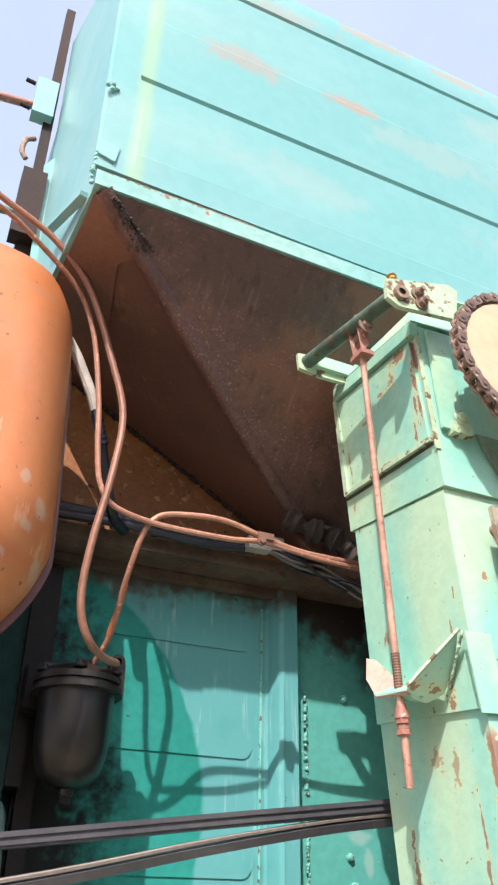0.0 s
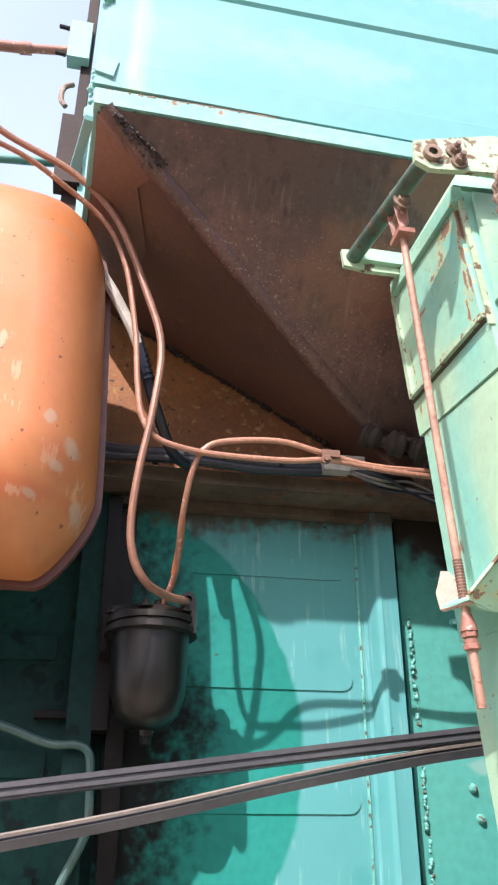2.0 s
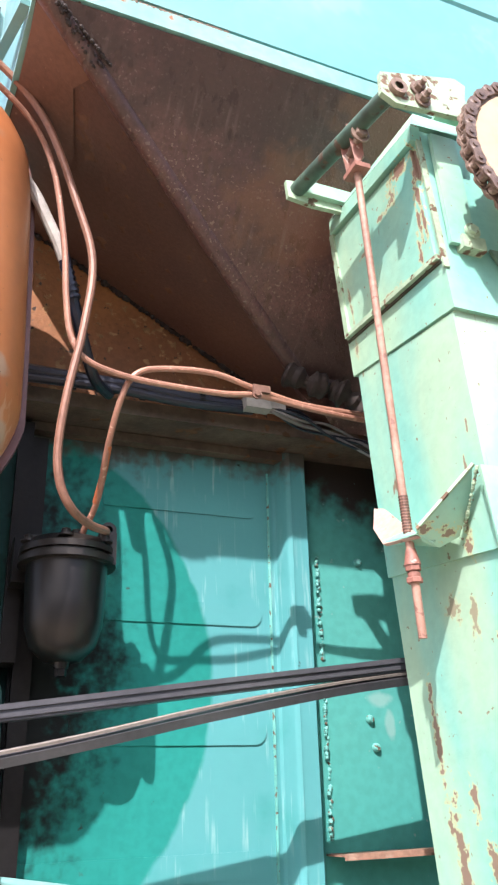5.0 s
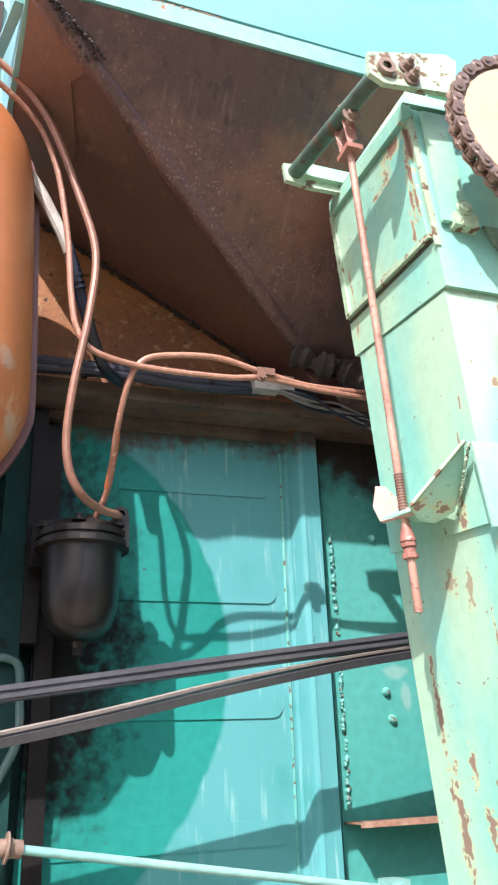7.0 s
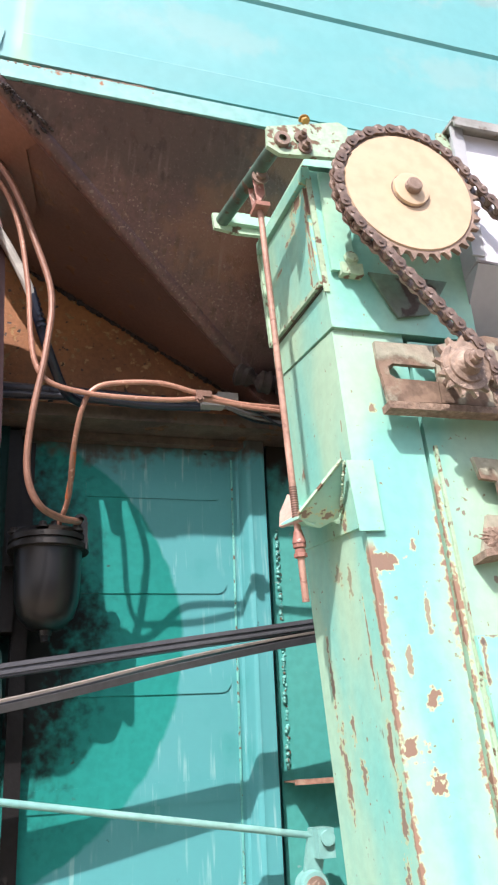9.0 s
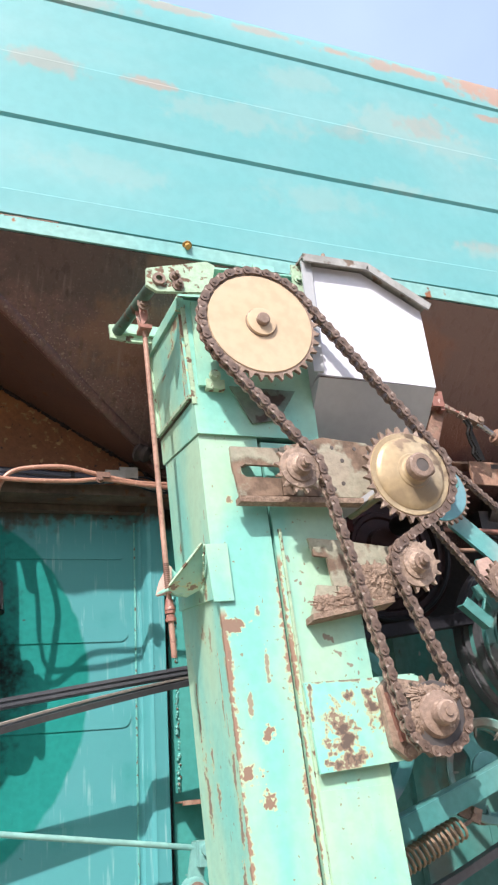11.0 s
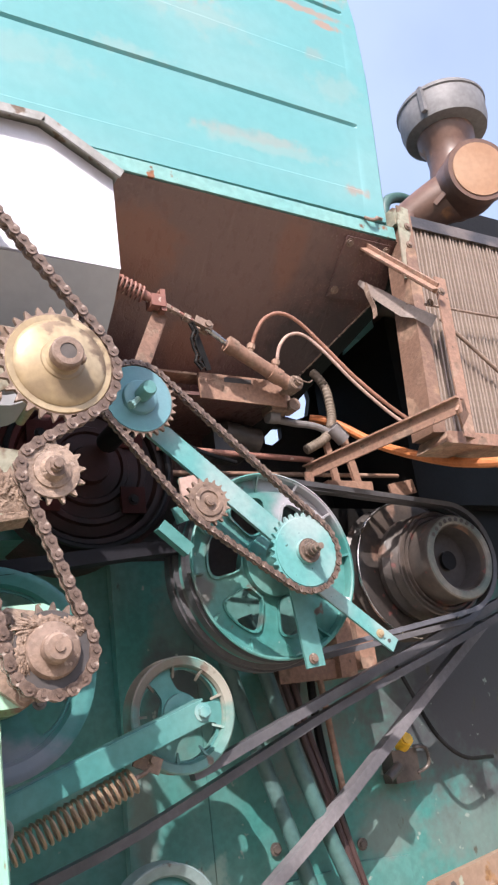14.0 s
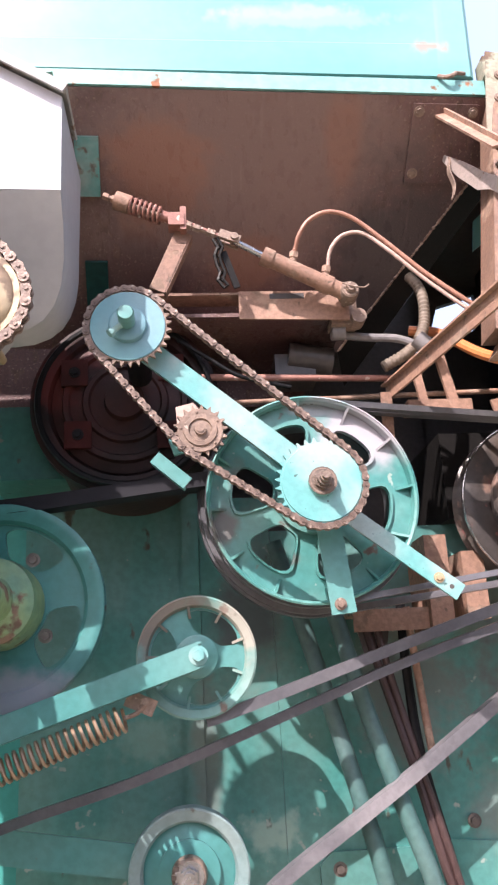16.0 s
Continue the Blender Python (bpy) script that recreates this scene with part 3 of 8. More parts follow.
M_GREASE_IRON = mat("dark_greasy_iron", (0.105, 0.078, 0.062), (0.19, 0.14, 0.11), 0.5, grain=90, bump=0.5, mottle=0.25, mix_scale=16.0)
M_DUST_PLATE = mat("dusty_green_plate", (0.29, 0.25, 0.19), (0.30, 0.36, 0.27), 0.7, rust=(0.21, 0.145, 0.105), rust_at=0.53, rust_scale=9, grain=60, bump=0.5, mix_scale=9.0)
M_CAKED = mat("caked_chaff", (0.26, 0.19, 0.145), (0.19, 0.13, 0.095), 0.9, grain=90, bump=1.0, mix_scale=14.0, mottle=0.3)
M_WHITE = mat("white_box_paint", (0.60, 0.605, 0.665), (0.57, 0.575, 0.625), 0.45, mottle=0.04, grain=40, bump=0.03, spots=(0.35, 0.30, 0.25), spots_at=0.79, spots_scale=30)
# White box paint greyed: shade of sides and underside put into the colour.
M_GREYBOX = mat("white_paint_in_shade", (0.37, 0.38, 0.395), (0.34, 0.35, 0.365), 0.5, mottle=0.05, rust=(0.30, 0.25, 0.20), rust_at=0.78, rust_scale=9, grain=40, bump=0.05)
M_LIDDIRT = mat("dirty_grey_lid_paint", (0.24, 0.24, 0.225), (0.33, 0.33, 0.32), 0.6, rust=(0.20, 0.145, 0.11), rust_at=0.60, rust_scale=22, grain=60, bump=0.2, mix_scale=12.0)
M_GREY = mat("grey_hose_paint", (0.20, 0.19, 0.19), (0.15, 0.14, 0.14), 0.5, grain=60)
M_PIPE = mat("grey_teal_pipe_paint", (0.068, 0.128, 0.122), (0.050, 0.118, 0.110), 0.42, grain=60, rust=(0.14, 0.09, 0.07), rust_at=0.66, rust_scale=9)
M_STEEL = mat("bright_steel", (0.55, 0.55, 0.56), None, 0.25, metal=0.9)
M_TAPE = mat("blue_black_tape", (0.007, 0.010, 0.022), (0.014, 0.016, 0.026), 0.33, grain=60, bump=0.3)
M_CONNECTOR = mat("grey_plastic", (0.33, 0.32, 0.30), None, 0.5)
M_PALE = mat("pale_hose_plastic", (0.52, 0.50, 0.46), (0.40, 0.38, 0.35), 0.45)
M_RADFIN = mat("dusty_radiator_core", (0.26, 0.205, 0.165), (0.20, 0.15, 0.12), 0.6, rust=(0.42, 0.20, 0.10), rust_at=0.66, rust_scale=5, grain=80, bump=0.3)
# Near-black core: the shade between the fins, given as colour.
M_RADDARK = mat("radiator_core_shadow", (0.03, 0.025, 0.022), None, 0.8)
M_TINCAP = mat("grey_tin_cap", (0.19, 0.19, 0.195), (0.14, 0.135, 0.135), 0.6, grain=50, bump=0.1)
M_BROWNCAST = mat("brown_intake_paint", (0.15, 0.085, 0.062), (0.10, 0.058, 0.045), 0.4, rust=(0.32, 0.16, 0.08), rust_at=0.6, rust_scale=8, grain=50, bump=0.1)
M_YELLOW = mat("yellow_cap_plastic", (0.80, 0.50, 0.03), (0.70, 0.42, 0.03), 0.4)
# Dark tone for holes, gaps and the inside: their shade as colour.
M_INNER = mat("dark_recess_shade", (0.055, 0.052, 0.055), (0.085, 0.072, 0.064), 0.6)
M_GROUND = mat("dry_trampled_earth", (0.36, 0.295, 0.215), (0.29, 0.235, 0.165), 0.95, grain=12, bump=0.6, mix_scale=0.6, spots=(0.12, 0.13, 0.05), spots_at=0.62, spots_scale=3)
M_MAROON = mat("maroon_cable_sheath", (0.046, 0.027, 0.026), (0.080, 0.046, 0.042), 0.42, grain=70, bump=0.15)


# ---- builders ----
def mesh_of(bm, name, material, smooth=35):
    bmesh.ops.recalc_face_normals(bm, faces=bm.faces)
    me = bpy.data.meshes.new(name)
    bm.to_mesh(me)
    bm.free()
    me.materials.append(material)
    me.polygons.foreach_set("use_smooth", [True] * len(me.polygons))
    me.set_sharp_from_angle(angle=radians(smooth))
    if len(me.polygons) <= 160:
        flatten_normals(me, math.cos(radians(smooth)))
    return me


def flatten_normals(me, limit):
    """Shade small bevels into their large flat faces, not the faces into the bevels."""
    around = [[] for _ in me.vertices]
    for p in me.polygons:
        for v in p.vertices:
            around[v].append((p.normal.copy(), p.area))
    out = []
    for p in me.polygons:
        for v in p.vertices:
            n = Vector((0, 0, 0))
            for m, a in around[v]:
                if p.normal.dot(m) > limit:
                    n += m * a
            out.append(n.normalized() if n.length > 0 else p.normal.copy())
    me.normals_split_custom_set(out)


def thing(name, label, category, at=(0, 0, 0), group="", kind=""):
    ob = new(name)
    ob.empty_display_size = 0.05
    ob.location = at
    return tagged(ob, label, category, group, kind)


def part(name, bm, material, parent, label="", smooth=35):
    """One mesh under a thing or under a part; its corners are given in the world's metres."""
    ob = new(name, mesh_of(bm, name, material, smooth))
    base = parent
    m = Matrix.Identity(4)
    while base:
        m = base.matrix_basis.copy() @ m if base.parent is None else base.matrix_parent_inverse @ base.matrix_basis @ m
        base = base.parent
    ob.parent = parent
    ob.matrix_parent_inverse = m.inverted() if parent.parent is None else Matrix.Identity(4)
    return tagged(ob, label)


def solo(name, bm, material, label, category, group="", kind="", smooth=35):
    return tagged(new(name, mesh_of(bm, name, material, smooth)), label, category, group, kind)


def join(*bms):
    out = bmesh.new()
    for b in bms:
        me = bpy.data.meshes.new("t")
        b.to_mesh(me)
        b.free()
        out.from_mesh(me)
        bpy.data.meshes.remove(me)
    return out


def bevel(bm, w, seg=2):
    if w > 0:
        edges = [e for e in bm.edges if len(e.link_faces) == 2 and e.calc_face_angle(0) > 0.4]
        bmesh.ops.bevel(bm, geom=edges, offset=w, segments=seg, affect="EDGES", clamp_overlap=True)
    return bm


def hexa(corners, w=0.0):
    """A block from its eight corners: four below, four above, both counter-clockwise."""
    bm = bmesh.new()
    v = [bm.verts.new(c) for c in corners]
    for f in ((3, 2, 1, 0), (4, 5, 6, 7), (0, 1, 5, 4), (1, 2, 6, 5), (2, 3, 7, 6), (3, 0, 4, 7)):
        bm.faces.new([v[i] for i in f])
    return bevel(bm, w)


def block(x0, x1, y0, y1, z0, z1, w=0.003):
    return hexa([(x0, y0, z0), (x1, y0, z0), (x1, y1, z0), (x0, y1, z0), (x0, y0, z1), (x1, y0, z1), (x1, y1, z1), (x0, y1, z1)], w)


def prism(outline, way, w=0.0):
    """A plate: a flat outline of points, thickened along way."""
    bm = bmesh.new()
    a = [bm.verts.new(p) for p in outline]
    c = [bm.verts.new(Vector(p) + Vector(way)) for p in outline]
    bm.faces.new(a)
    bm.faces.new(c[::-1])
    for i in range(len(a)):
        bm.faces.new((a[i], c[i], c[i - 1], a[i - 1]))
    return bevel(bm, w, 1)


def plate(xz, y0, y1, w=0.002):
    """A plate with its outline in x and z, from y0 to y1."""
    return prism([(x, y0, z) for x, z in xz], (0, y1 - y0, 0), w)


def bar(p, q, wide, thick, up=(0, 0, 1), w=0.002):
    """A flat bar from p to q, wide across, thick along up."""
    p, q = Vector(p), Vector(q)
    d = (q - p).normalized()
    u = (Vector(up) - d * d.dot(Vector(up))).normalized() * thick / 2
    s = d.cross(u.normalized()) * wide / 2
    return hexa([p - s - u, p + s - u, q + s - u, q - s - u, p - s + u, p + s + u, q + s + u, q - s + u], w)


def rod(p, q, r, r2=None, seg=16):
    p, q = Vector(p), Vector(q)
    bm = bmesh.new()
    m = Matrix.Translation((p + q) / 2) @ (q - p).to_track_quat("Z", "Y").to_matrix().to_4x4()
    bmesh.ops.create_cone(bm, cap_ends=True, segments=seg, radius1=r, radius2=r if r2 is None else r2, depth=(q - p).length, matrix=m)
    return bm


def smooth_line(pts, n=8):
    pts = [Vector(p) for p in pts]
    if len(pts) < 3:
        return pts
    ext = [2 * pts[0] - pts[1], *pts, 2 * pts[-1] - pts[-2]]
    out = []
    for i in range(1, len(ext) - 2):
        a, b, c, d = ext[i - 1:i + 3]
        for k in range(n):
            t = k / n
            out.append(0.5 * (2 * b + (c - a) * t + (2 * a - 5 * b + 4 * c - d) * t * t + (3 * b - a - 3 * c + d) * t ** 3))
    return out + [pts[-1]]


def tube(pts, r, seg=10, n=8, curved=True, closed=False, radii=None):
    line = smooth_line(pts, n) if curved else [Vector(p) for p in pts]
    bm = bmesh.new()
    rings, side = [], None
    for i, p in enumerate(line):
        if closed:
            d = (line[(i + 1) % len(line)] - line[i - 1]).normalized()
        else:
            d = (line[min(i + 1, len(line) - 1)] - line[max(i - 1, 0)]).normalized()
        if side is None:
            side = d.orthogonal().normalized()
        side = (side - d * side.dot(d)).normalized()
        up = d.cross(side)
        rr = r if radii is None else radii(i / (len(line) - 1))
        rings.append([bm.verts.new(p + (side * math.cos(6.28319 * k / seg) + up * math.sin(6.28319 * k / seg)) * rr) for k in range(seg)])
    pairs = list(zip(rings, rings[1:])) + ([(rings[-1], rings[0])] if closed else [])
    for a, b in pairs:
        for k in range(seg):
            bm.faces.new((a[k], a[(k + 1) % seg], b[(k + 1) % seg], b[k]))
    if not closed:
        bm.faces.new(rings[0][::-1])
        bm.faces.new(rings[-1])
    return bm


def lathe(profile, cx, cz, seg=40):
    """A turned form about the line along y through (cx, cz); profile: pairs of radius and y."""
    bm = bmesh.new()
    rings = []
    for r, y in profile:
        if r < 1e-5:
            rings.append([bm.verts.new((cx, y, cz))])
        else:
            rings.append([bm.verts.new((cx + r * math.cos(6.28319 * k / seg), y, cz + r * math.sin(6.28319 * k / seg))) for k in range(seg)])
    for a, b in zip(rings, rings[1:]):
        for k in range(seg):
            f = [a[k % len(a)], a[(k + 1) % len(a)], b[(k + 1) % len(b)], b[k % len(b)]]
            f = list(dict.fromkeys(f))
            if len(f) > 2:
                bm.faces.new(f)
    return bm


def hexbolt(c, way, r=0.010, h=0.008, washer=True):
    c, way = Vector(c), Vector(way).normalized()
    head = bevel(rod(c, c + way * h, r, seg=6), 0.001, 1)
    if not washer:
        return head
    return join(rod(c - way * 0.001, c + way * 0.0025, r * 1.5, seg=16), head)


def gear(teeth, pitch, cx, cz, y0, y1, turn=0.0, tip=0.27, hole=0.0):
    """A sprocket wheel with pointed teeth."""
    R = pitch / (2 * math.sin(math.pi / teeth))
    out = []
    for i in range(teeth):
        for f, rr in ((-0.30, R - 0.30 * pitch), (-0.13, R + 0.05 * pitch), (-0.045, R + tip * pitch), (0.045, R + tip * pitch), (0.13, R + 0.05 * pitch), (0.30, R - 0.30 * pitch)):
            a = 6.283185 * (i + f) / teeth + turn
            out.append((cx + rr * math.cos(a), cz + rr * math.sin(a)))
    bm = bmesh.new()
    n = len(out)
    a = [bm.verts.new((x, y0, z)) for x, z in out]
    b = [bm.verts.new((x, y1, z)) for x, z in out]
    ca, cb = bm.verts.new((cx, y0, cz)), bm.verts.new((cx, y1, cz))
    for i in range(n):
        j = (i + 1) % n
        bm.faces.new((a[i], a[j], b[j], b[i]))
        bm.faces.new((ca, a[i], a[j]))
        bm.faces.new((cb, b[j], b[i]))
    return bm


def wrap(wheels, step=0.004):
    """The closed line of a chain or belt round wheels (x, z, radius, side): side 1 turns to the left round it, -1 to the right."""
    n, legs = len(wheels), []
    for i in range(n):
        x0, z0, r0, s0 = wheels[i]
        x1, z1, r1, s1 = wheels[(i + 1) % n]
        dx, dz = x1 - x0, z1 - z0
        phi = math.atan2(dz, dx) - math.asin((s1 * r1 - s0 * r0) / math.hypot(dx, dz))
        nx, nz = -math.sin(phi), math.cos(phi)
        legs.append(((x0 - s0 * r0 * nx, z0 - s0 * r0 * nz), (x1 - s1 * r1 * nx, z1 - s1 * r1 * nz)))
    line = []
    for i in range(n):
        (ax, az), (bx, bz) = legs[i]
        k = max(2, int(math.hypot(bx - ax, bz - az) / step))
        line += [(ax + (bx - ax) * j / k, az + (bz - az) * j / k) for j in range(k)]
        cx, cz, r, s = wheels[(i + 1) % n]
        a0 = math.atan2(bz - cz, bx - cx)
        nx_, nz_ = legs[(i + 1) % n][0]
        a1 = math.atan2(nz_ - cz, nx_ - cx)
        sweep = (a1 - a0) * s % 6.283185 * s
        k = max(1, int(abs(sweep) * r / step))
        line += [(cx + r * math.cos(a0 + sweep * j / k), cz + r * math.sin(a0 + sweep * j / k)) for j in range(k)]
    return line


def even(line, count):
    pts = [Vector((x, 0, z)) for x, z in line]
    acc = [0.0]
    for i in range(len(pts)):
        acc.append(acc[-1] + (pts[(i + 1) % len(pts)] - pts[i]).length)
    out, i = [], 0
    for k in range(count):
        d = acc[-1] * k / count
        while acc[i + 1] < d:
            i += 1
        t = (d - acc[i]) / (acc[i + 1] - acc[i] + 1e-9)
        out.append(pts[i].lerp(pts[(i + 1) % len(pts)], t))
    return out, acc[-1]


def link_plate(pitch, y, thick):
    """One figure-of-eight side plate of a chain link, from pin to pin along x."""
    r, waist, out = pitch * 0.43, pitch * 0.30, []
    for k in range(7):
        a = math.pi / 2 + math.pi * k / 6
        out.append((r * math.cos(a), r * math.sin(a)))
    out.append((pitch / 2, -waist))
    for k in range(7):
        a = -math.pi / 2 + math.pi * k / 6
        out.append((pitch + r * math.cos(a), r * math.sin(a)))
    out.append((pitch / 2, waist))
    return plate(out, y, y + thick, 0)


def chain(label, wheels, pitch, y, group):
    """A roller chain of separate links round its wheels."""
    count = round(even(wrap(wheels), 10)[1] / pitch / 2) * 2
    pins, total = even(wrap(wheels), count)
    real = total / count
    base = min(pins, key=lambda p: p.z)
    holder = thing("roller_chain", label, "chain", (base.x, y, base.z), group)
    half = pitch * 0.36
    outer = join(link_plate(real, -half - 0.0032, 0.003), link_plate(real, half, 0.003),
                 *[rod((x, -half - 0.0055, 0), (x, half + 0.0055, 0), pitch * 0.165, seg=8) for x in (0, real)])
    inner = join(link_plate(real, -half + 0.0004, 0.003), link_plate(real, half - 0.0034, 0.003),
                 *[rod((x, -half + 0.004, 0), (x, half - 0.004, 0), pitch * 0.31, seg=10) for x in (0, real)])
    meshes = [mesh_of(outer, "outer_link", M_CHAIN), mesh_of(inner, "inner_link", M_CHAIN)]
    for i, p in enumerate(pins):
        d = pins[(i + 1) % count] - p
        ob = new("chain_link", meshes[i % 2])
        ob.parent = holder
        ob.matrix_basis = Matrix.Translation(p + Vector((0, y, 0)) - holder.location) @ Matrix.Rotation(math.atan2(d.x, d.z) - math.pi / 2, 4, "Y")
    return holder


def belt(name, label, wheels, y, wide, thick, material=None, group="drive belts"):
    """A rubber belt with a trapezium section round its wheels."""
    line, _ = even(wrap(wheels), 160)
    bm, rings = bmesh.new(), []
    n = len(line)
    for i, p in enumerate(line):
        d = (line[(i + 1) % n] - line[i - 1]).normalized()
        u = Vector((-d.z, 0, d.x))
        q = p + Vector((0, y, 0))
        w = wide / 2
        rings.append([bm.verts.new(q + u * a * thick / 2 + Vector((0, b * w, 0))) for a, b in ((1, -1), (1, 1), (-1, 0.8), (-1, -0.8))])
    for i in range(n):
        a, b = rings[i], rings[(i + 1) % n]
        for k in range(4):
            bm.faces.new((a[k], a[(k + 1) % 4], b[(k + 1) % 4], b[k]))
    o = thing(name, label, "belt", (wheels[0][0], y, wheels[0][1] - wheels[0][2]), group)
    part("band", bm, material or M_RUBBER, o)
    return o


def strap(pts, wide, thick, side=(0, 1, 0)):
    """A flat strip along a line, wide along side."""
    line = smooth_line(pts, 6)
    bm, rings = bmesh.new(), []
    side = Vector(side).normalized()
    for i, p in enumerate(line):
        d = (line[min(i + 1, len(line) - 1)] - line[max(i - 1, 0)]).normalized()
        s = (side - d * d.dot(side)).normalized()
        u = d.cross(s) * thick / 2
        s = s * wide / 2
        rings.append([bm.verts.new(q) for q in (p - s - u, p + s - u, p + s + u, p - s + u)])
    for a, b in zip(rings, rings[1:]):
        for k in range(4):
            bm.faces.new((a[k], a[(k + 1) % 4], b[(k + 1) % 4], b[k]))
    bm.faces.new(rings[0][::-1])
    bm.faces.new(rings[-1])
    return bm


def bead(p, q, r, seed, sag=0.3):
    """A lumpy weld bead from p to q."""
    rnd = random.Random(seed)
    p, q = Vector(p), Vector(q)
    n = max(6, int((q - p).length / (r * 1.1)))
    bms = []
    side = (q - p).orthogonal().normalized()
    for i in range(n):
        b = bmesh.new()
        c = p.lerp(q, (i + rnd.random() * 0.6) / n) + side * rnd.uniform(-sag, sag) * r
        bmesh.ops.create_icosphere(b, subdivisions=1, radius=r * rnd.uniform(0.6, 1.25), matrix=Matrix.Translation(c))
        bms.append(b)
    return join(*bms)


def crust(cx, cz, rx, rz, y, high, seed, tilt=0.0):
    """A ragged, lumpy crust of dirt lying on an upright face, thickest in its middle."""
    rk = random.Random(seed)
    bm = bmesh.new()
    n, m = 20, 64
    edge = [0.75 + 0.3 * rk.random() for _ in range(m)]
    rings = []
    for i in range(1, n + 1):
        r = i / n
        ring = []
        for k in range(m):
            a = 6.28319 * k / m
            u, v = rx * r * edge[k] * math.cos(a), rz * r * edge[k] * math.sin(a)
            lump = 0.6 * noise.noise(Vector((u * 95, v * 95, seed))) + 0.4 * noise.noise(Vector((u * 260, v * 260, seed + 7)))
            h = 0.0 if i == n else high * max(0.05, (1 - r ** 3) * (0.62 + 0.75 * lump))
            ring.append(bm.verts.new((cx + u * math.cos(tilt) - v * math.sin(tilt), y - h, cz + u * math.sin(tilt) + v * math.cos(tilt))))
        rings.append(ring)
    mid = bm.verts.new((cx, y - high, cz))
    for k in range(m):
        bm.faces.new((mid, rings[0][k], rings[0][(k + 1) % m]))
        for a, b in zip(rings, rings[1:]):
            bm.faces.new((a[k], b[k], b[(k + 1) % m], a[(k + 1) % m]))
    bm.faces.new(rings[-1])
    return bm


# ---- ground and body ----
bm = bmesh.new()
bmesh.ops.create_grid(bm, x_segments=2, y_segments=2, size=900)
solo("ground", bm, M_GROUND, "dry trampled earth of the yard", "ground", kind="structure")

# Unseen wall added behind the camera to cut the sky's fill light.
solo("wall_shed", block(-14, 18, -6.4, -6.0, 0, 3.4, 0.02), mat("grey_sky_block", (0.16, 0.14, 0.12), (0.11, 0.10, 0.09), 0.85, stretch=(6, 1, 0.4)), "plain unseen grey wall added to hold back sky light", "wall", kind="structure")

body = thing("combine_body", "teal painted sheet-metal side of an old combine", "harvester body", (2.4, 2.9, 0))


def lean(bm, k=0.020):
    """Leans a part of the door sideways, as the whole front does."""
    for v in bm.verts:
        v.co.x += k * (v.co.z - 2.27)
    return bm


def door_sheet():
    """A pressed door sheet whose right-hand edge is folded out to a raised flange."""
    fold = [(1.735, 2.658), (1.742, 2.655), (1.752, 2.622), (1.758, 2.617), (1.765, 2.6145), (1.772, 2.617), (1.804, 2.616), (1.806, 2.620), (1.806, 2.668), (1.735, 2.668)]
    return lean(join(block(1.17, 1.735, 2.658, 2.672, 0.0, 2.315, 0.001), prism([(x, y, 0) for x, y in fold], (0, 0, 2.315))))


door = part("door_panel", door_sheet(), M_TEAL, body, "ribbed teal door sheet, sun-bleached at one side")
for zc, x0 in ((2.175, 1.33), (1.924, 1.30), (1.680, 1.28), (1.437, 1.20), (1.18, 1.20), (0.93, 1.20)):
    out = [(1.668 + 0.024 * math.cos(math.pi * (k / 8 - 0.5)), zc + 0.024 * math.sin(math.pi * (k / 8 - 0.5))) for k in range(9)] + [(x0, zc + 0.024), (x0, zc - 0.024)]
    part("pressed_rib", bevel(plate(out, 2.6548, 2.6585, 0), 0.0028, 2), M_TEAL, door)
part("edge_strip", lean(block(1.720, 1.7245, 2.6535, 2.6585, 0.0, 2.27, 0.001)), M_WELD_PAINT, door, "chipped edge of the door skin")
# Dark strip: shade in the gap beside the door flange, as colour.
part("door_edge", lean(block(1.8065, 1.824, 2.668, 2.69, 0, 2.315)), M_INNER, body)
side = part("side_panel", lean(block(1.8245, 2.17, 2.655, 2.67, 0, 2.33)), M_TEAL_SIDE, body, "teal panel beside the door, greasy at the top")
for z0, z1, sd in ((2.07, 1.83, 3), (1.81, 1.47, 4)):
    part("weld_bead", bead((1.840 + 0.02 * (z0 - 2.07), 2.654, z0), (1.840 + 0.02 * (z1 - 2.07), 2.654, z1), 0.0058, sd, 1.3), M_WELD_PAINT, side, "lumpy painted weld bead")
for x, z in ((1.942, 1.707), (1.951, 1.648), (1.948, 2.065)):
    part("rivet", lathe([(0.0, 2.643), (0.006, 2.644), (0.009, 2.649), (0.010, 2.656)], x, z, 12), M_WELD_PAINT, side)
part("bottom_angle", join(block(1.812, 2.12, 2.575, 2.654, 1.444, 1.448, 0.001), block(1.812, 2.12, 2.571, 2.575, 1.438, 1.450, 0.001)), M_ANGLE, body, "rusty angle iron under the panel")
part("front_panel", block(0.3, 1.19, 2.685, 2.70, 0, 2.32), M_TEAL_OIL_SHADE, body, "dirty teal panel, painted dark for its shade")
part("front_post", block(1.085, 1.135, 2.62, 2.70, 0, 2.32), M_TEAL_OIL_SHADE, body)
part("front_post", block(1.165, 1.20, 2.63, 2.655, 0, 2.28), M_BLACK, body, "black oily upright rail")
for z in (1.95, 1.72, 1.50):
    part("panel_rib", bevel(block(0.4, 1.05, 2.676, 2.688, z, z + 0.05, 0), 0.004), M_TEAL_OIL_SHADE, body)
part("door_hinge", block(1.02, 1.12, 2.655, 2.69, 1.83, 1.845), M_BLACK, body)

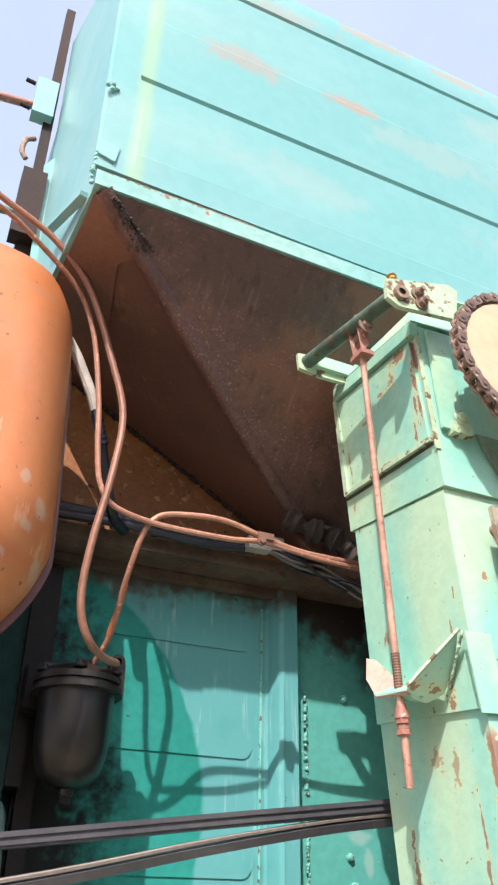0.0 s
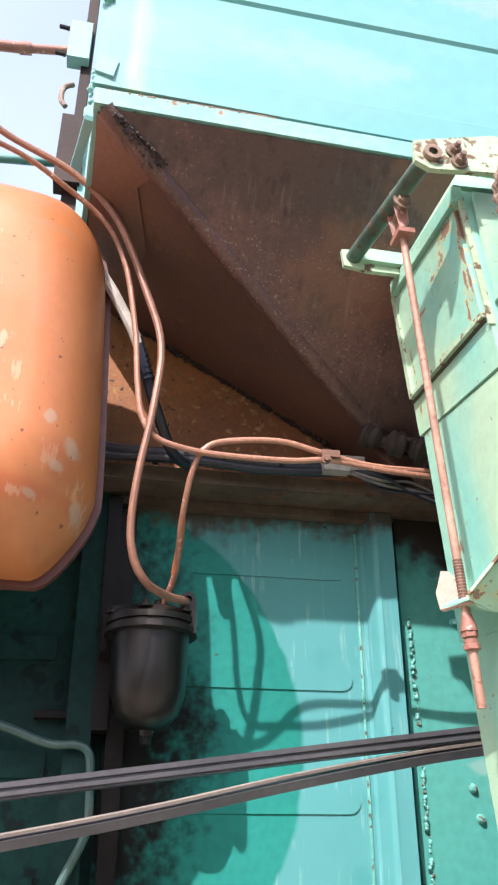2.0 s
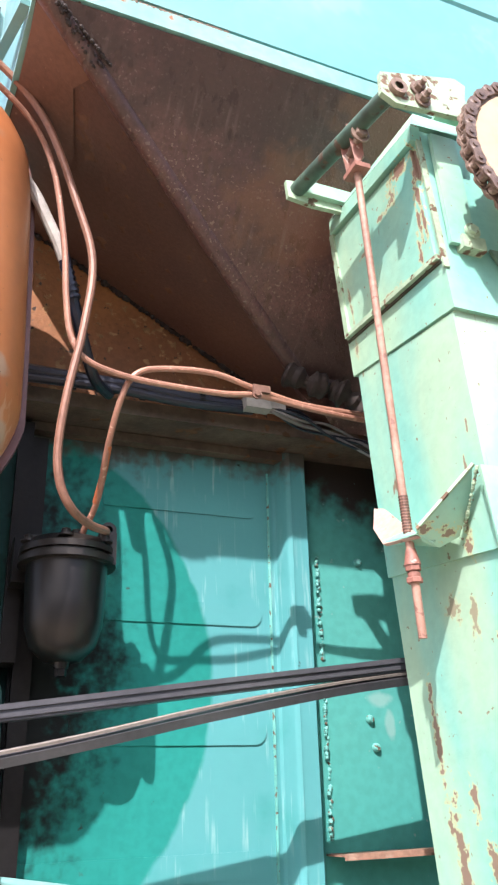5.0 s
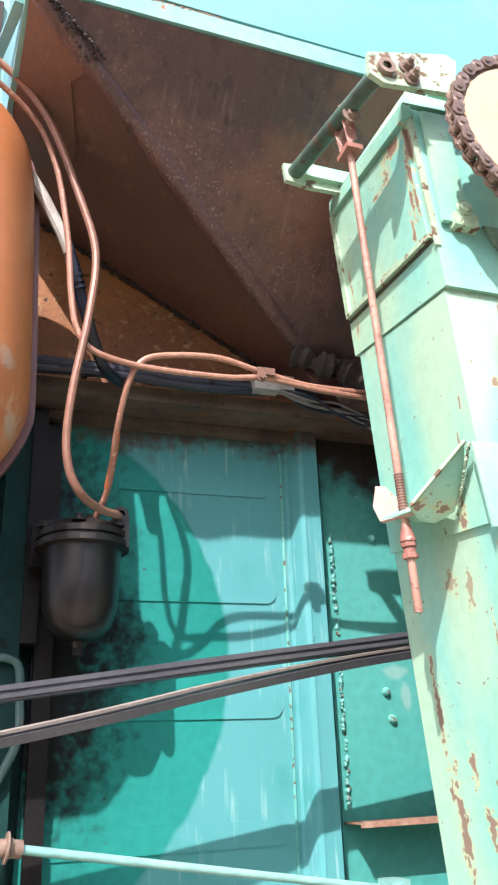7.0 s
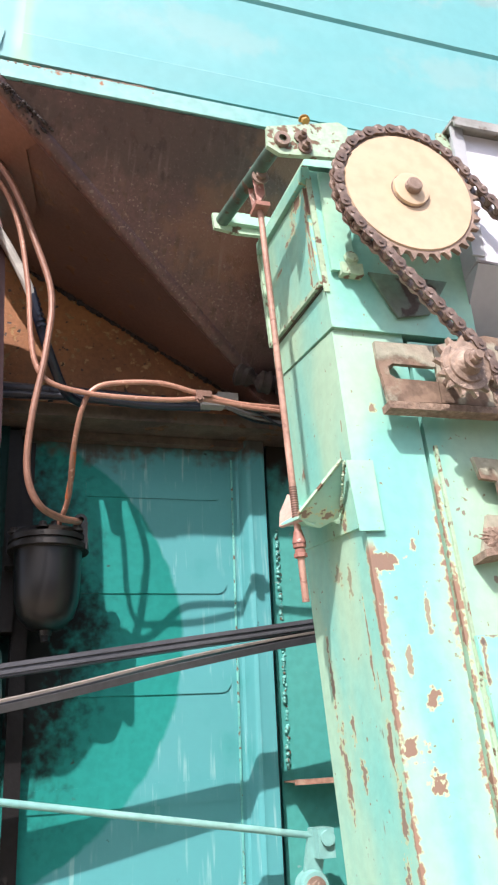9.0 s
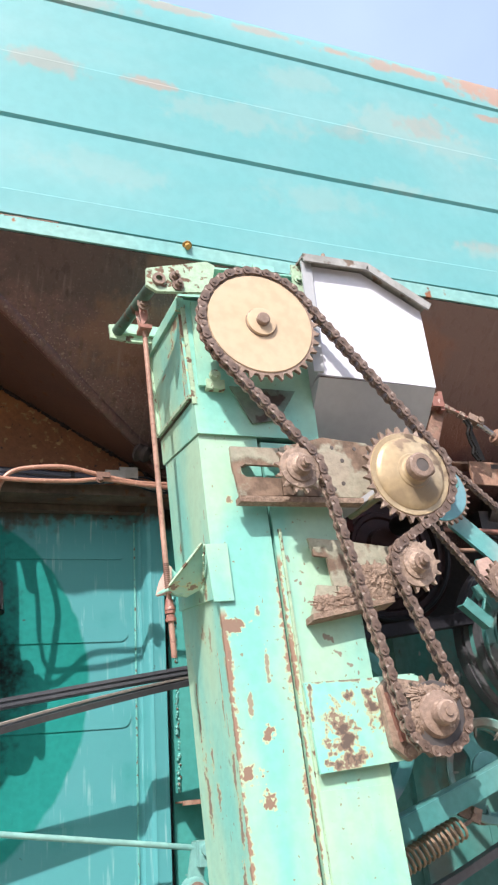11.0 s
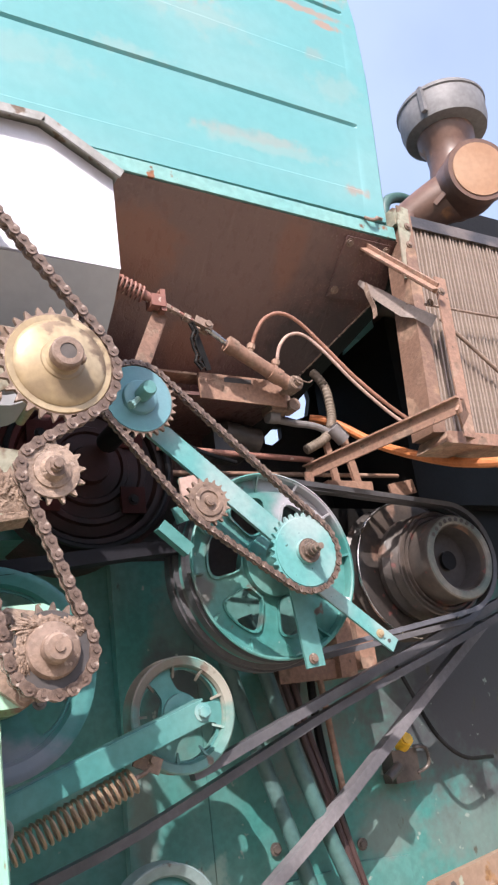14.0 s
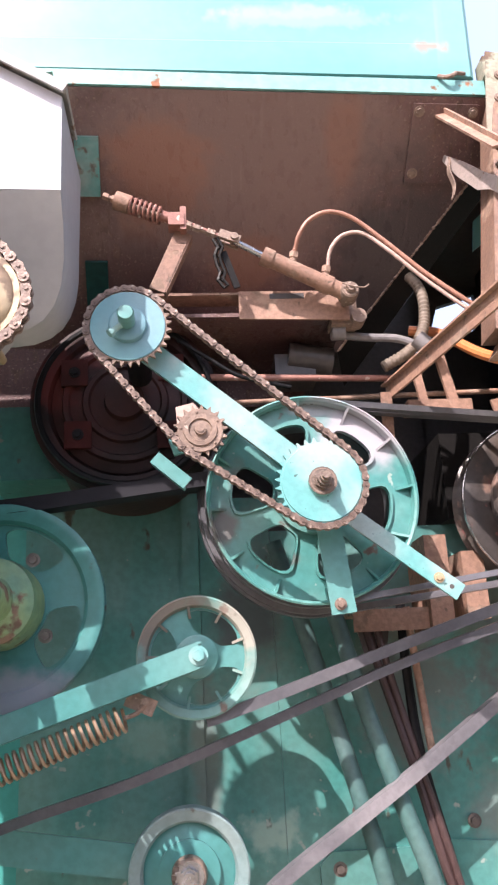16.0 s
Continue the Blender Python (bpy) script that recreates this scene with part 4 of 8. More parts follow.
# the ledge over the door, and the rusty wall above it
ledge = part("top_ledge", join(block(0.75, 2.02, 2.54, 2.66, 2.318, 2.326, 0.001), block(0.75, 2.02, 2.536, 2.542, 2.318, 2.352, 0.001)), M_LEDGE, body, "rust-brown angle ledge over the door")
part("ledge_lip", block(1.16, 1.80, 2.625, 2.654, 2.296, 2.316), M_LEDGE, body, "flaking rusty strip along the door top")
part("upper_wall", block(0.70, 1.95, 2.605, 2.62, 2.327, 2.90), M_ORANGERUST, body, "orange-rusted bare plate above the ledge")
part("upper_wall", block(1.95, 2.90, 2.605, 2.62, 2.32, 2.60), M_RUSTPLATE, body)

# lower side towards the engine
part("rear_panel", block(2.12, 2.57, 2.625, 2.64, 0, 1.92), M_TEAL_DUSTY, body, "grimy teal lower panel")
part("rear_panel", block(2.601, 2.80, 2.602, 2.64, 0, 1.90), M_TEAL_DUSTY, body, "grimy teal lower panel")
part("rear_panel", block(2.801, 4.9, 2.60, 2.64, 0, 1.80), M_TEAL_DUSTY, body, "grimy teal lower panel")
part("panel_seam", block(2.555, 2.60, 2.592, 2.626, 0, 1.915), M_TEAL_DUSTY, body)
part("cover_plate", bevel(plate([(2.88, 0.62), (3.20, 0.62), (3.20, 0.94), (3.17, 0.97), (2.91, 0.97), (2.88, 0.94)], 2.588, 2.60, 0), 0.003, 1), M_TEAL_DUSTY, body)
part("cover_plate", bevel(plate([(3.22, 0.55), (3.46, 0.55), (3.46, 0.96), (3.22, 0.98)], 2.59, 2.60, 0), 0.003, 1), M_TEAL_DUSTY, body)
for x, z in ((3.29, 1.02), (2.93, 0.93), (3.15, 0.66), (2.99, 1.06), (3.28, 0.72)):
    part("panel_bolt", hexbolt((x, 2.59, z), (0, -1, 0), 0.012, 0.010), M_DUSTY_BLACK, body)
M_TANSTAIN = mat("tan_stained_paint", (0.28, 0.195, 0.14), (0.23, 0.155, 0.11), 0.6, mottle=0.12, grain=50, bump=0.15, mix_scale=5.0, rust=(0.28, 0.155, 0.07), rust_at=0.62, rust_scale=9, spots=(0.29, 0.33, 0.26), spots_at=0.64, spots_scale=16)
rb = part("access_cover", bevel(plate([(3.505, 0.45), (3.90, 0.45), (3.90, 0.915), (3.520, 0.872), (3.505, 0.855)], 2.572, 2.60, 0), 0.006), M_TANSTAIN, body, "tan rust-stained access cover")
part("raised_field", bevel(plate([(3.540, 0.45), (3.90, 0.45), (3.90, 0.840), (3.585, 0.802), (3.558, 0.790), (3.542, 0.760)], 2.560, 2.572, 0), 0.005), M_TANSTAIN, rb)
part("slot", plate([(3.585, 0.832), (3.612, 0.826), (3.610, 0.852), (3.600, 0.862), (3.588, 0.858)], 2.5712, 2.5725, 0), M_INNER, rb)
# Added dark plates and unseen sheets close the body so the bay stays dark.
for outline in (((1.9, 0), (3.425, 0), (3.437, 2.548), (3.50, 2.556), (3.503, 2.619), (3.536, 2.72), (3.5, 2.86), (1.9, 2.86)),
                ((3.425, 0), (3.73, 0), (3.73, 2.60), (3.673, 2.621), (3.611, 2.598), (3.503, 2.619), (3.50, 2.556), (3.525, 2.558), (3.524, 2.51), (3.469, 2.472), (3.426, 2.48)),
                ((3.536, 2.72), (3.618, 2.745), (3.687, 2.774), (3.70, 2.86), (3.5, 2.86)),
                ((3.73, 0), (4.9, 0), (4.9, 2.86), (3.70, 2.86), (3.687, 2.774), (3.698, 2.703), (3.673, 2.621), (3.73, 2.60))):
    part("inner_wall", plate(list(outline), 3.05, 3.08, 0), M_INNER, body, "dark plate for the machine's shaded inside")
part("inner_floor", block(2.12, 4.9, 2.64, 3.05, 1.76, 1.80), M_INNER, body)
part("far_side", block(0.3, 4.9, 3.95, 4.0, 0, 2.60), M_TEAL_DIRTY, body)
part("deck", join(block(3.42, 4.9, 2.02, 3.1, 2.80, 2.84, 0), block(4.25, 4.9, 3.1, 4.0, 2.80, 2.84, 0)), M_INNER, body)
part("rear_wall", block(4.86, 4.9, 2.0, 4.0, 0, 2.86), M_TEAL_DIRTY, body)
part("front_wall", block(0.3, 0.34, 2.70, 4.0, 0, 2.30), M_TEAL_DIRTY, body)


# ---- grain hopper ----
def hz(x, z):
    return z - (0.025 if z < 2.93 else 0.015) * (x - 1.04)


def hy(z):
    return 2.0 - 0.085 * (z - 2.9)


hopper = thing("grain_hopper", "turquoise sheet-metal grain hopper with rust patches", "hopper", (2.2, 2.6, 2.32))


def hopper_side():
    bm = bmesh.new()
    xs = [1.030, 1.036, 1.09, 1.10, 1.112, 1.118, 2.2, 3.242, 3.248, 3.260, 3.27, 3.325, 3.335]
    rows = [(2.897, 0.0)]
    for g, d, h in ((2.965, -0.003, 0.0), (3.205, 0.014, 0.008), (3.42, -0.002, 0.0), (3.645, 0.014, 0.008)):
        rows += [(g - 0.05, 0.0), (g, d), (g + 0.004, 0.0)] if not h else [(g - h - 0.006, 0.0), (g - h, 0.0), (g, d), (g + h, 0.0), (g + h + 0.006, 0.0)]
    rows += [(3.735, 0.0), (3.752, 0.004), (3.757, 0.02)]
    grid = []
    for z, d in rows:
        line = []
        for i, x in enumerate(xs):
            xx = x
            if i >= 11:
                xx = x - max(0, z - 3.55) * 0.18
            if i <= 1:
                xx = x - (z - 2.87) * 0.008
            dd = d if 3 < i < 9 or z > 3.74 else 0.0
            dd += 0.008 if i in (0, 12) else 0
            dd += 0.004 * math.sin(xx * 2.3 + z * 3.1) + 0.002 * math.sin(xx * 7 + z * 2)
            line.append(bm.verts.new((xx, hy(z) + dd, hz(xx, z))))
        grid.append(line)
    for a, b in zip(grid, grid[1:]):
        for i in range(len(xs) - 1):
            bm.faces.new((a[i], a[i + 1], b[i + 1], b[i]))
    geo = bmesh.ops.extrude_face_region(bm, geom=bm.faces[:])
    for v in geo["geom"]:
        if isinstance(v, bmesh.types.BMVert):
            v.co.y += 0.012
    return bm


side_sheet = part("side_sheet", hopper_side(), M_HOPPER, hopper, "turquoise pressed side sheet, rust showing through", 25)
part("rim", hexa([(1.038, 2.001, hz(1.04, 2.846)), (3.36, 2.001, hz(3.36, 2.846)), (3.36, 2.03, hz(3.36, 2.846)), (1.038, 2.03, hz(1.04, 2.846)),
                  (1.038, 2.001, hz(1.04, 2.889)), (3.36, 2.001, hz(3.36, 2.889)), (3.36, 2.03, hz(3.36, 2.889)), (1.038, 2.03, hz(1.04, 2.889))], 0.003), M_RIM, hopper, "paler rim strip with flaking paint")
# Dark strip in place of the shade below the side sheet.
part("rim_gap", hexa([(1.045, 2.014, hz(1.04, 2.885)), (3.33, 2.014, hz(3.36, 2.885)), (3.33, 2.028, hz(3.36, 2.885)), (1.045, 2.028, hz(1.04, 2.885)),
                      (1.045, 2.014, hz(1.04, 2.910)), (3.33, 2.014, hz(3.36, 2.910)), (3.33, 2.028, hz(3.36, 2.910)), (1.045, 2.028, hz(1.04, 2.910))]), M_INNER, hopper, "dark strip for the shaded gap above the rim")
part("corner_patch", bevel(plate([(1.034, 2.925), (1.070, 2.915), (1.078, 2.962), (1.036, 2.975)], 1.990, 1.9965, 0), 0.001, 1), M_HOPPER, hopper, "small welded corner patch")
part("rim_rust", bead((1.06, 2.003, 2.887), (1.40, 2.003, 2.883), 0.0028, 11, 0.8), M_ANGLE, hopper, "flaking rust along the rim")
part("corner_weld", bead((1.036, 2.0, 2.94), (1.030, 2.005, 2.845), 0.006, 12, 0.8), M_WELD_PAINT, hopper)
part("front_sheet", hexa([(1.040, 2.012, 2.85), (1.052, 2.012, 2.85), (1.012, 2.62, 2.85), (1.0, 2.62, 2.85), (1.030, 1.94, 3.75), (1.042, 1.94, 3.75), (0.996, 2.62, 4.22), (0.984, 2.62, 4.22)]), M_HOPPER, hopper, "turquoise front sheet")
part("front_sheet", block(0.99, 1.0, 2.62, 3.95, 2.85, 3.75), M_HOPPER, hopper)
part("rear_sheet", hexa([(3.32, 2.02, 2.83), (3.335, 2.02, 2.83), (3.335, 3.95, 2.83), (3.32, 3.95, 2.83), (3.27, 1.95, 3.72), (3.285, 1.95, 3.72), (3.285, 3.95, 3.72), (3.27, 3.95, 3.72)]), M_HOPPER, hopper)
part("far_sheet", block(1.0, 3.33, 3.94, 3.955, 2.8, 3.73), M_HOPPER, hopper)
part("top_tie", block(1.05, 3.25, 2.0, 3.94, 3.66, 3.68), M_INNER, hopper)
part("dent", bead((1.033, 1.975, 3.12), (1.05, 1.975, 3.14), 0.006, 15, 1.5), M_WELD_PAINT, hopper)


def slope_z(y):
    return 2.846 - 0.904 * (y - 2.0)


def sl(x, y, z=None):
    return (x, y, hz(x, slope_z(y)))


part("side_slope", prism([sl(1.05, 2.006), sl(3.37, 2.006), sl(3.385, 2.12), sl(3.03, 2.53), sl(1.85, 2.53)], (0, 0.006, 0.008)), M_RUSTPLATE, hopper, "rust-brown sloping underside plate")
part("front_slope", prism([(1.045, 2.006, 2.850), (1.85, 2.53, 2.362), (1.85, 2.62, 2.362), (1.02, 2.62, 2.86)], (0.004, 0, 0.008)), M_RUSTWARM, hopper, "rust-brown sloping underside plate")
part("overlap_sheet", prism([(1.047, 2.02, 2.840), (1.17, 2.085, 2.772), (1.135, 2.15, 2.791), (1.165, 2.30, 2.772), (1.155, 2.60, 2.776), (1.022, 2.60, 2.858)], (0.0, 0, 0.005)), M_BROWNPLATE, hopper, "overlapping brown corner plate")
part("crease_weld", join(*[bead(Vector(sl(1.075 + 0.006 * k, 2.012)) + Vector((0, -0.003, -0.004)), Vector(sl(1.165 + 0.012 * k, 2.080 - 0.006 * k)) + Vector((0, -0.003, -0.004)), 0.0042, 21 + 7 * k, 1.6) for k in range(3)]), M_WELD, hopper, "burnt weld crust on the corner seam")
part("crease_rib", tube([tuple(Vector(sl(x, y)) + Vector((0, 0.004, 0.011))) for x, y in ((1.06, 2.010), (1.30, 2.17), (1.55, 2.335), (1.80, 2.497))], 0.020, 16), M_RUSTPLATE, hopper, "rounded seam along the corner")
part("wall_seam", bead((1.12, 2.599, 2.797), (1.82, 2.599, 2.382), 0.0085, 22, 0.7), M_WELD, hopper, "burnt seam against the rear wall")
# Rear slope black instead of rusty: the dark bay's shade is its colour.
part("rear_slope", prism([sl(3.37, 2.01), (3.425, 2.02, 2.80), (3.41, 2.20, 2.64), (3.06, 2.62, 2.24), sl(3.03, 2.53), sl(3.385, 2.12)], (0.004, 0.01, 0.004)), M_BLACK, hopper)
part("rear_seam", bead(sl(3.378, 2.13), sl(3.03, 2.53), 0.0045, 24, 0.4), M_DUST_IRON, hopper, "dusty welded seam of the rear corner")
cover = part("reinforcing_plate", prism([sl(3.175, 2.018), sl(3.345, 2.018), sl(3.345, 2.16), sl(3.170, 2.165)], (0, -0.005, -0.006), 0.0015), M_RUSTPLATE, hopper, "bolted brown reinforcing plate")
for x, y in ((3.19, 2.032), (3.33, 2.032), (3.19, 2.145)):
    c = Vector(sl(x, y)) + Vector((0, -0.005, -0.006))
    part("bolt", hexbolt(c, (0, -0.67, -0.74), 0.009, 0.006), M_DUST_IRON, cover)
part("trough_side", block(2.05, 2.92, 2.525, 2.54, 2.15, 2.40), M_RUSTPLATE, hopper)
part("auger_flange", join(lathe([(0.05, 2.46), (0.085, 2.46), (0.085, 2.475), (0.05, 2.475)], 1.80, 2.44, 24),
                          lathe([(0.0, 2.44), (0.03, 2.44), (0.035, 2.475)], 1.80, 2.44, 16), bead((1.70, 2.46, 2.46), (1.86, 2.47, 2.39), 0.014, 23, 1.2)), M_RUSTPLATE, hopper, "greasy brown auger bearing flange")
part("grease_lump", tube([(1.69, 2.45, 2.435), (1.74, 2.43, 2.405), (1.79, 2.425, 2.395), (1.83, 2.41, 2.37), (1.87, 2.43, 2.35)], 0.03, 14, 10, radii=lambda t: 0.024 + 0.008 * math.sin(t * 23) + 0.005 * math.sin(t * 51)), M_WELD, hopper, "lump of black grease and chaff")
for y0, y1, m_ in ((2.09, 2.20, M_TEAL_CAST), (2.33, 2.44, M_TEAL_OIL_SHADE)):
    part("green_tab", hexa([sl(2.315, y0), sl(2.375, y0), sl(2.370, y1), sl(2.31, y1)] + [tuple(Vector(sl(x, y)) + Vector((0, -0.010, -0.011))) for x, y in ((2.315, y0), (2.375, y0), (2.370, y1), (2.31, y1))]), m_, hopper, "green steel mounting tab")
part("rim_hook", tube([(3.24, 1.996, 2.840), (3.255, 1.985, 2.828), (3.275, 1.982, 2.832), (3.285, 1.99, 2.845), (3.31, 1.996, 2.848)], 0.0055, 8), M_DUST_IRON, hopper, "small rusty rim hook")
part("rim_bolt", join(hexbolt((1.75, 1.998, 2.868), (0, -0.6, -0.8), 0.009, 0.016)), mat("ochre_bolt", (0.45, 0.24, 0.05), None, 0.6), hopper)

# front ladder post and rails beside the hopper
guard = thing("guard_rail", "brown steel guard rail with turquoise clamp block", "railing", (0.95, 2.62, 2.32))
part("post", join(bar((0.958, 2.60, 3.44), (0.956, 2.60, 4.35), 0.030, 0.03, (0, 1, 0)), bar((0.962, 2.60, 2.86), (0.960, 2.60, 3.46), 0.045, 0.03, (0, 1, 0))), M_BROWNDARK, guard, "dark brown angle post")
part("rail", join(rod((0.2, 2.59, 3.71), (0.78, 2.59, 3.762), 0.017), rod((0.76, 2.59, 3.76), (0.93, 2.59, 3.785), 0.014), rod((0.755, 2.59, 3.758), (0.79, 2.59, 3.764), 0.020)), M_RED_ROD, guard, "red-brown pipe rail")
part("lower_rail", rod((0.2, 2.62, 3.27), (0.96, 2.62, 3.335), 0.013), M_TEAL_PART, guard)
clamp = part("clamp_block", block(0.90, 0.965, 2.555, 2.60, 3.715, 3.885, 0.004), M_HOPPER, guard, "turquoise clamp block")
for z in (3.735, 3.86):
    part("bolt", rod((0.895, 2.57, z), (0.865, 2.57, z + 0.005), 0.007, seg=8), M_BLACK, clamp)
part("hook", tube([(0.93, 2.58, 3.62), (0.905, 2.58, 3.60), (0.90, 2.58, 3.55), (0.915, 2.58, 3.52)], 0.008), M_DUST_IRON, guard)
part("brace", join(prism([(0.97, 2.56, 3.50), (1.0, 2.56, 3.55), (1.01, 2.56, 2.9), (0.99, 2.56, 2.88)], (0, 0.01, 0)), bar((0.99, 2.3, 2.97), (1.03, 2.06, 2.87), 0.02, 0.01)), M_HOPPER, guard, "turquoise folded brace")
part("lower_block", block(0.915, 0.985, 2.545, 2.60, 3.19, 3.45, 0.004), M_BROWNDARK, guard)
part("foot", block(0.94, 0.985, 2.56, 2.62, 2.32, 2.88), M_HOPPER, guard)


# ---- grain elevator ----
def ex(x, z):
    return x + 0.045 * (2.22 - z)


elevator = thing("grain_elevator", "mint-green sheet-metal grain elevator, paint chipped to rust", "elevator", (1.85, 1.98, 0))


def leg(x0, x1, y0, y1, z0, z1, w=0.004):
    return hexa([(ex(x0, z0), y0, z0), (ex(x1, z0), y0, z0), (ex(x1, z0), y1, z0), (ex(x0, z0), y1, z0),
                 (ex(x0, z1), y0, z1), (ex(x1, z1), y0, z1), (ex(x1, z1), y1, z1), (ex(x0, z1), y1, z1)], w)


case = part("front_leg", leg(1.703, 1.843, 1.863, 2.15, 0.02, 2.25), M_MINT_LEG, elevator, "mint-green casing leg with rust streaks")
part("upper_sheet", hexa([(1.7135, 1.8636, 1.846), (1.858, 1.8636, 1.846), (1.858, 2.155, 1.880), (1.7135, 2.155, 1.880), (1.6985, 1.8636, 2.222), (1.8415, 1.8636, 2.222), (1.8415, 2.155, 2.268), (1.6985, 2.155, 2.268)], 0.0015), M_MINT_LEG, case, "overlapping upper sheet")
part("seam_plate", prism([(1.694, 1.855, 1.962), (1.745, 1.855, 1.964), (1.751, 1.855, 1.838), (1.705, 1.855, 1.836)], (0, 0.0035, 0), 0.001), M_MINT, case, "small folded patch on the corner")
back = part("rear_leg", leg(1.851, 2.035, 1.862, 2.09, 0.02, 2.215), M_MINT_LEG, elevator, "mint-green second casing leg")
# Dark teal filler: the shade between the two legs, given as colour.
part("seam_gap", leg(1.840, 1.856, 1.876, 1.90, 0.02, 2.2, 0.001), M_TEAL_DIRTY, back, "dark strip for the shaded gap between the legs")
part("seam_flange", leg(1.861, 1.867, 1.855, 1.87, 0.02, 2.0, 0.001), M_MINT_EDGE, back)
part("lower_plate", plate([(1.885, 1.66), (2.03, 1.663), (2.145, 1.668), (2.175, 1.655), (2.098, 1.493), (1.90, 1.482)], 1.842, 1.850), M_MINT_SCAB, back, "mint plate with scaly rust patches")
part("lower_sheet", leg(1.862, 2.03, 1.852, 1.90, 0.3, 1.45, 0.003), M_MINT_LEG, back)
head = part("head", hexa([(1.6955, 1.854, 2.226), (2.002, 1.854, 2.226), (2.002, 2.168, 2.272), (1.6955, 2.168, 2.272), (1.676, 1.854, 2.585), (2.002, 1.854, 2.60), (2.002, 2.168, 2.625), (1.676, 2.168, 2.61)], 0.003), M_MINT_HEAD, elevator, "mint-green elevator head")
part("side_cover", hexa([(1.6855, 1.868, 2.330), (1.692, 1.868, 2.330), (1.692, 2.150, 2.358), (1.6855, 2.150, 2.358), (1.671, 1.868, 2.552), (1.680, 1.868, 2.552), (1.680, 2.150, 2.578), (1.671, 2.150, 2.578)], 0.002), M_MINT_HEAD, head, "bolted side cover")
part("cover_lip", bar((1.686, 1.858, 2.322), (1.686, 2.160, 2.352), 0.011, 0.009, (0, 0, 1)), M_MINT_EDGE, head, "rust-edged cover lip")
part("cover_lip", bar((1.672, 1.850, 2.572), (1.672, 2.148, 2.600), 0.018, 0.030, (0, 0, 1)), M_MINT_HEAD, head)
part("cover_lip", bar((1.684, 2.152, 2.352), (1.671, 2.152, 2.588), 0.014, 0.009, (1, 0, 0)), M_MINT_EDGE, head, "rust-edged cover lip")
part("corner_strip", bar((1.6925, 1.853, 2.300), (1.6775, 1.853, 2.570), 0.011, 0.004, (0, 1, 0), 0.001), M_MINT_EDGE, head, "flaking rusty corner strip")
part("cover_gap", bar((1.6905, 1.857, 2.3145), (1.6905, 2.164, 2.344), 0.006, 0.005, (0, 0, 1), 0), M_SEAM, head, "dark strip for the shaded slit under the cover")
part("roof_gap", bar((1.672, 1.8505, 2.5895), (1.670, 2.146, 2.6165), 0.012, 0.004, (0, 0, 1), 0), M_SEAM, head, "dark strip for the shaded slit under the lid")
part("lid", hexa([(1.668, 1.85, 2.593), (2.0, 1.85, 2.606), (2.0, 2.148, 2.630), (1.664, 2.148, 2.620), (1.69, 1.87, 2.645), (1.99, 1.87, 2.650), (1.99, 2.13, 2.665), (1.69, 2.13, 2.660)], 0.003), M_MINT, head, "folded head lid")
part("front_strip", bar((1.722, 1.846, 2.575), (1.728, 1.846, 2.345), 0.05, 0.008, (0, 1, 0)), M_MINT, head)
part("latch", join(block(1.72, 1.765, 1.835, 1.855, 2.335, 2.36), hexbolt((1.742, 1.836, 2.37), (0, -1, 0), 0.010)), M_MINT_EDGE, head)
# Mint painted darker here: the sprocket's shadow on the head as colour.
part("shaft_plate", plate([(1.78, 2.35), (1.95, 2.35), (1.90, 2.27), (1.83, 2.255)], 1.844, 1.850), mat("shadowed_mint_paint", (0.16, 0.30, 0.22), (0.10, 0.12, 0.085), 0.5, grain=70, mix_scale=11.0, bump=0.2, rust=(0.07, 0.05, 0.04), rust_at=0.58, rust_scale=20), head, "shaft plate, mint darkened for the sprocket's shadow")
gus = part("gusset", prism([(1.691, 1.868, 1.966), (1.660, 1.900, 1.926), (1.628, 1.934, 1.885), (1.645, 1.945, 1.872), (1.672, 1.945, 1.866), (1.706, 1.940, 1.884), (1.704, 1.902, 1.925)], (0.003, 0.003, 0.003), 0.001), M_MINT_LEG, elevator, "mint scoop-shaped gusset")
part("gusset_tongue", prism([(1.682, 2.125, 1.990), (1.664, 2.100, 1.963), (1.6445, 2.074, 1.934), (1.618, 2.008, 1.886), (1.632, 1.938, 1.878), (1.640, 1.962, 1.896), (1.654, 2.011, 1.926), (1.676, 2.085, 1.975)], (0.005, 0.0, -0.003), 0.001), M_PINK, gus, "pink primed steel tongue")
part("gusset_floor", prism([(1.630, 1.938, 1.880), (1.672, 1.946, 1.867), (1.706, 1.942, 1.884), (1.716, 2.05, 1.912), (1.716, 2.14, 1.950), (1.690, 2.13, 1.985), (1.648, 2.06, 1.922), (1.620, 2.006, 1.886)], (0, 0, 0.003), 0.0005), M_MINT_LEG, gus, "dusty bottom of the scoop")
part("gusset_edge", bar((1.628, 1.932, 1.886), (1.691, 1.866, 1.967), 0.007, 0.004), M_MINT_EDGE, gus)
part("gusset_weld", bead((1.694, 1.862, 1.962), (1.708, 1.932, 1.888), 0.0032, 52, 0.5), M_MINT_EDGE, gus)

# tension arm with its rod
arm = thing("tension_arm", "green steel tensioning arm on the elevator head", "bracket", (1.66, 1.95, 2.6))
front = part("front_plate", prism([(1.577, 1.795, 2.622), (1.575, 1.795, 2.575), (1.600, 1.795, 2.560), (1.735, 1.795, 2.575), (1.750, 1.795, 2.655), (1.730, 1.795, 2.665)], (0, 0.010, 0), 0.002), M_MINT_EDGE, arm, "chipped mint lever plate")
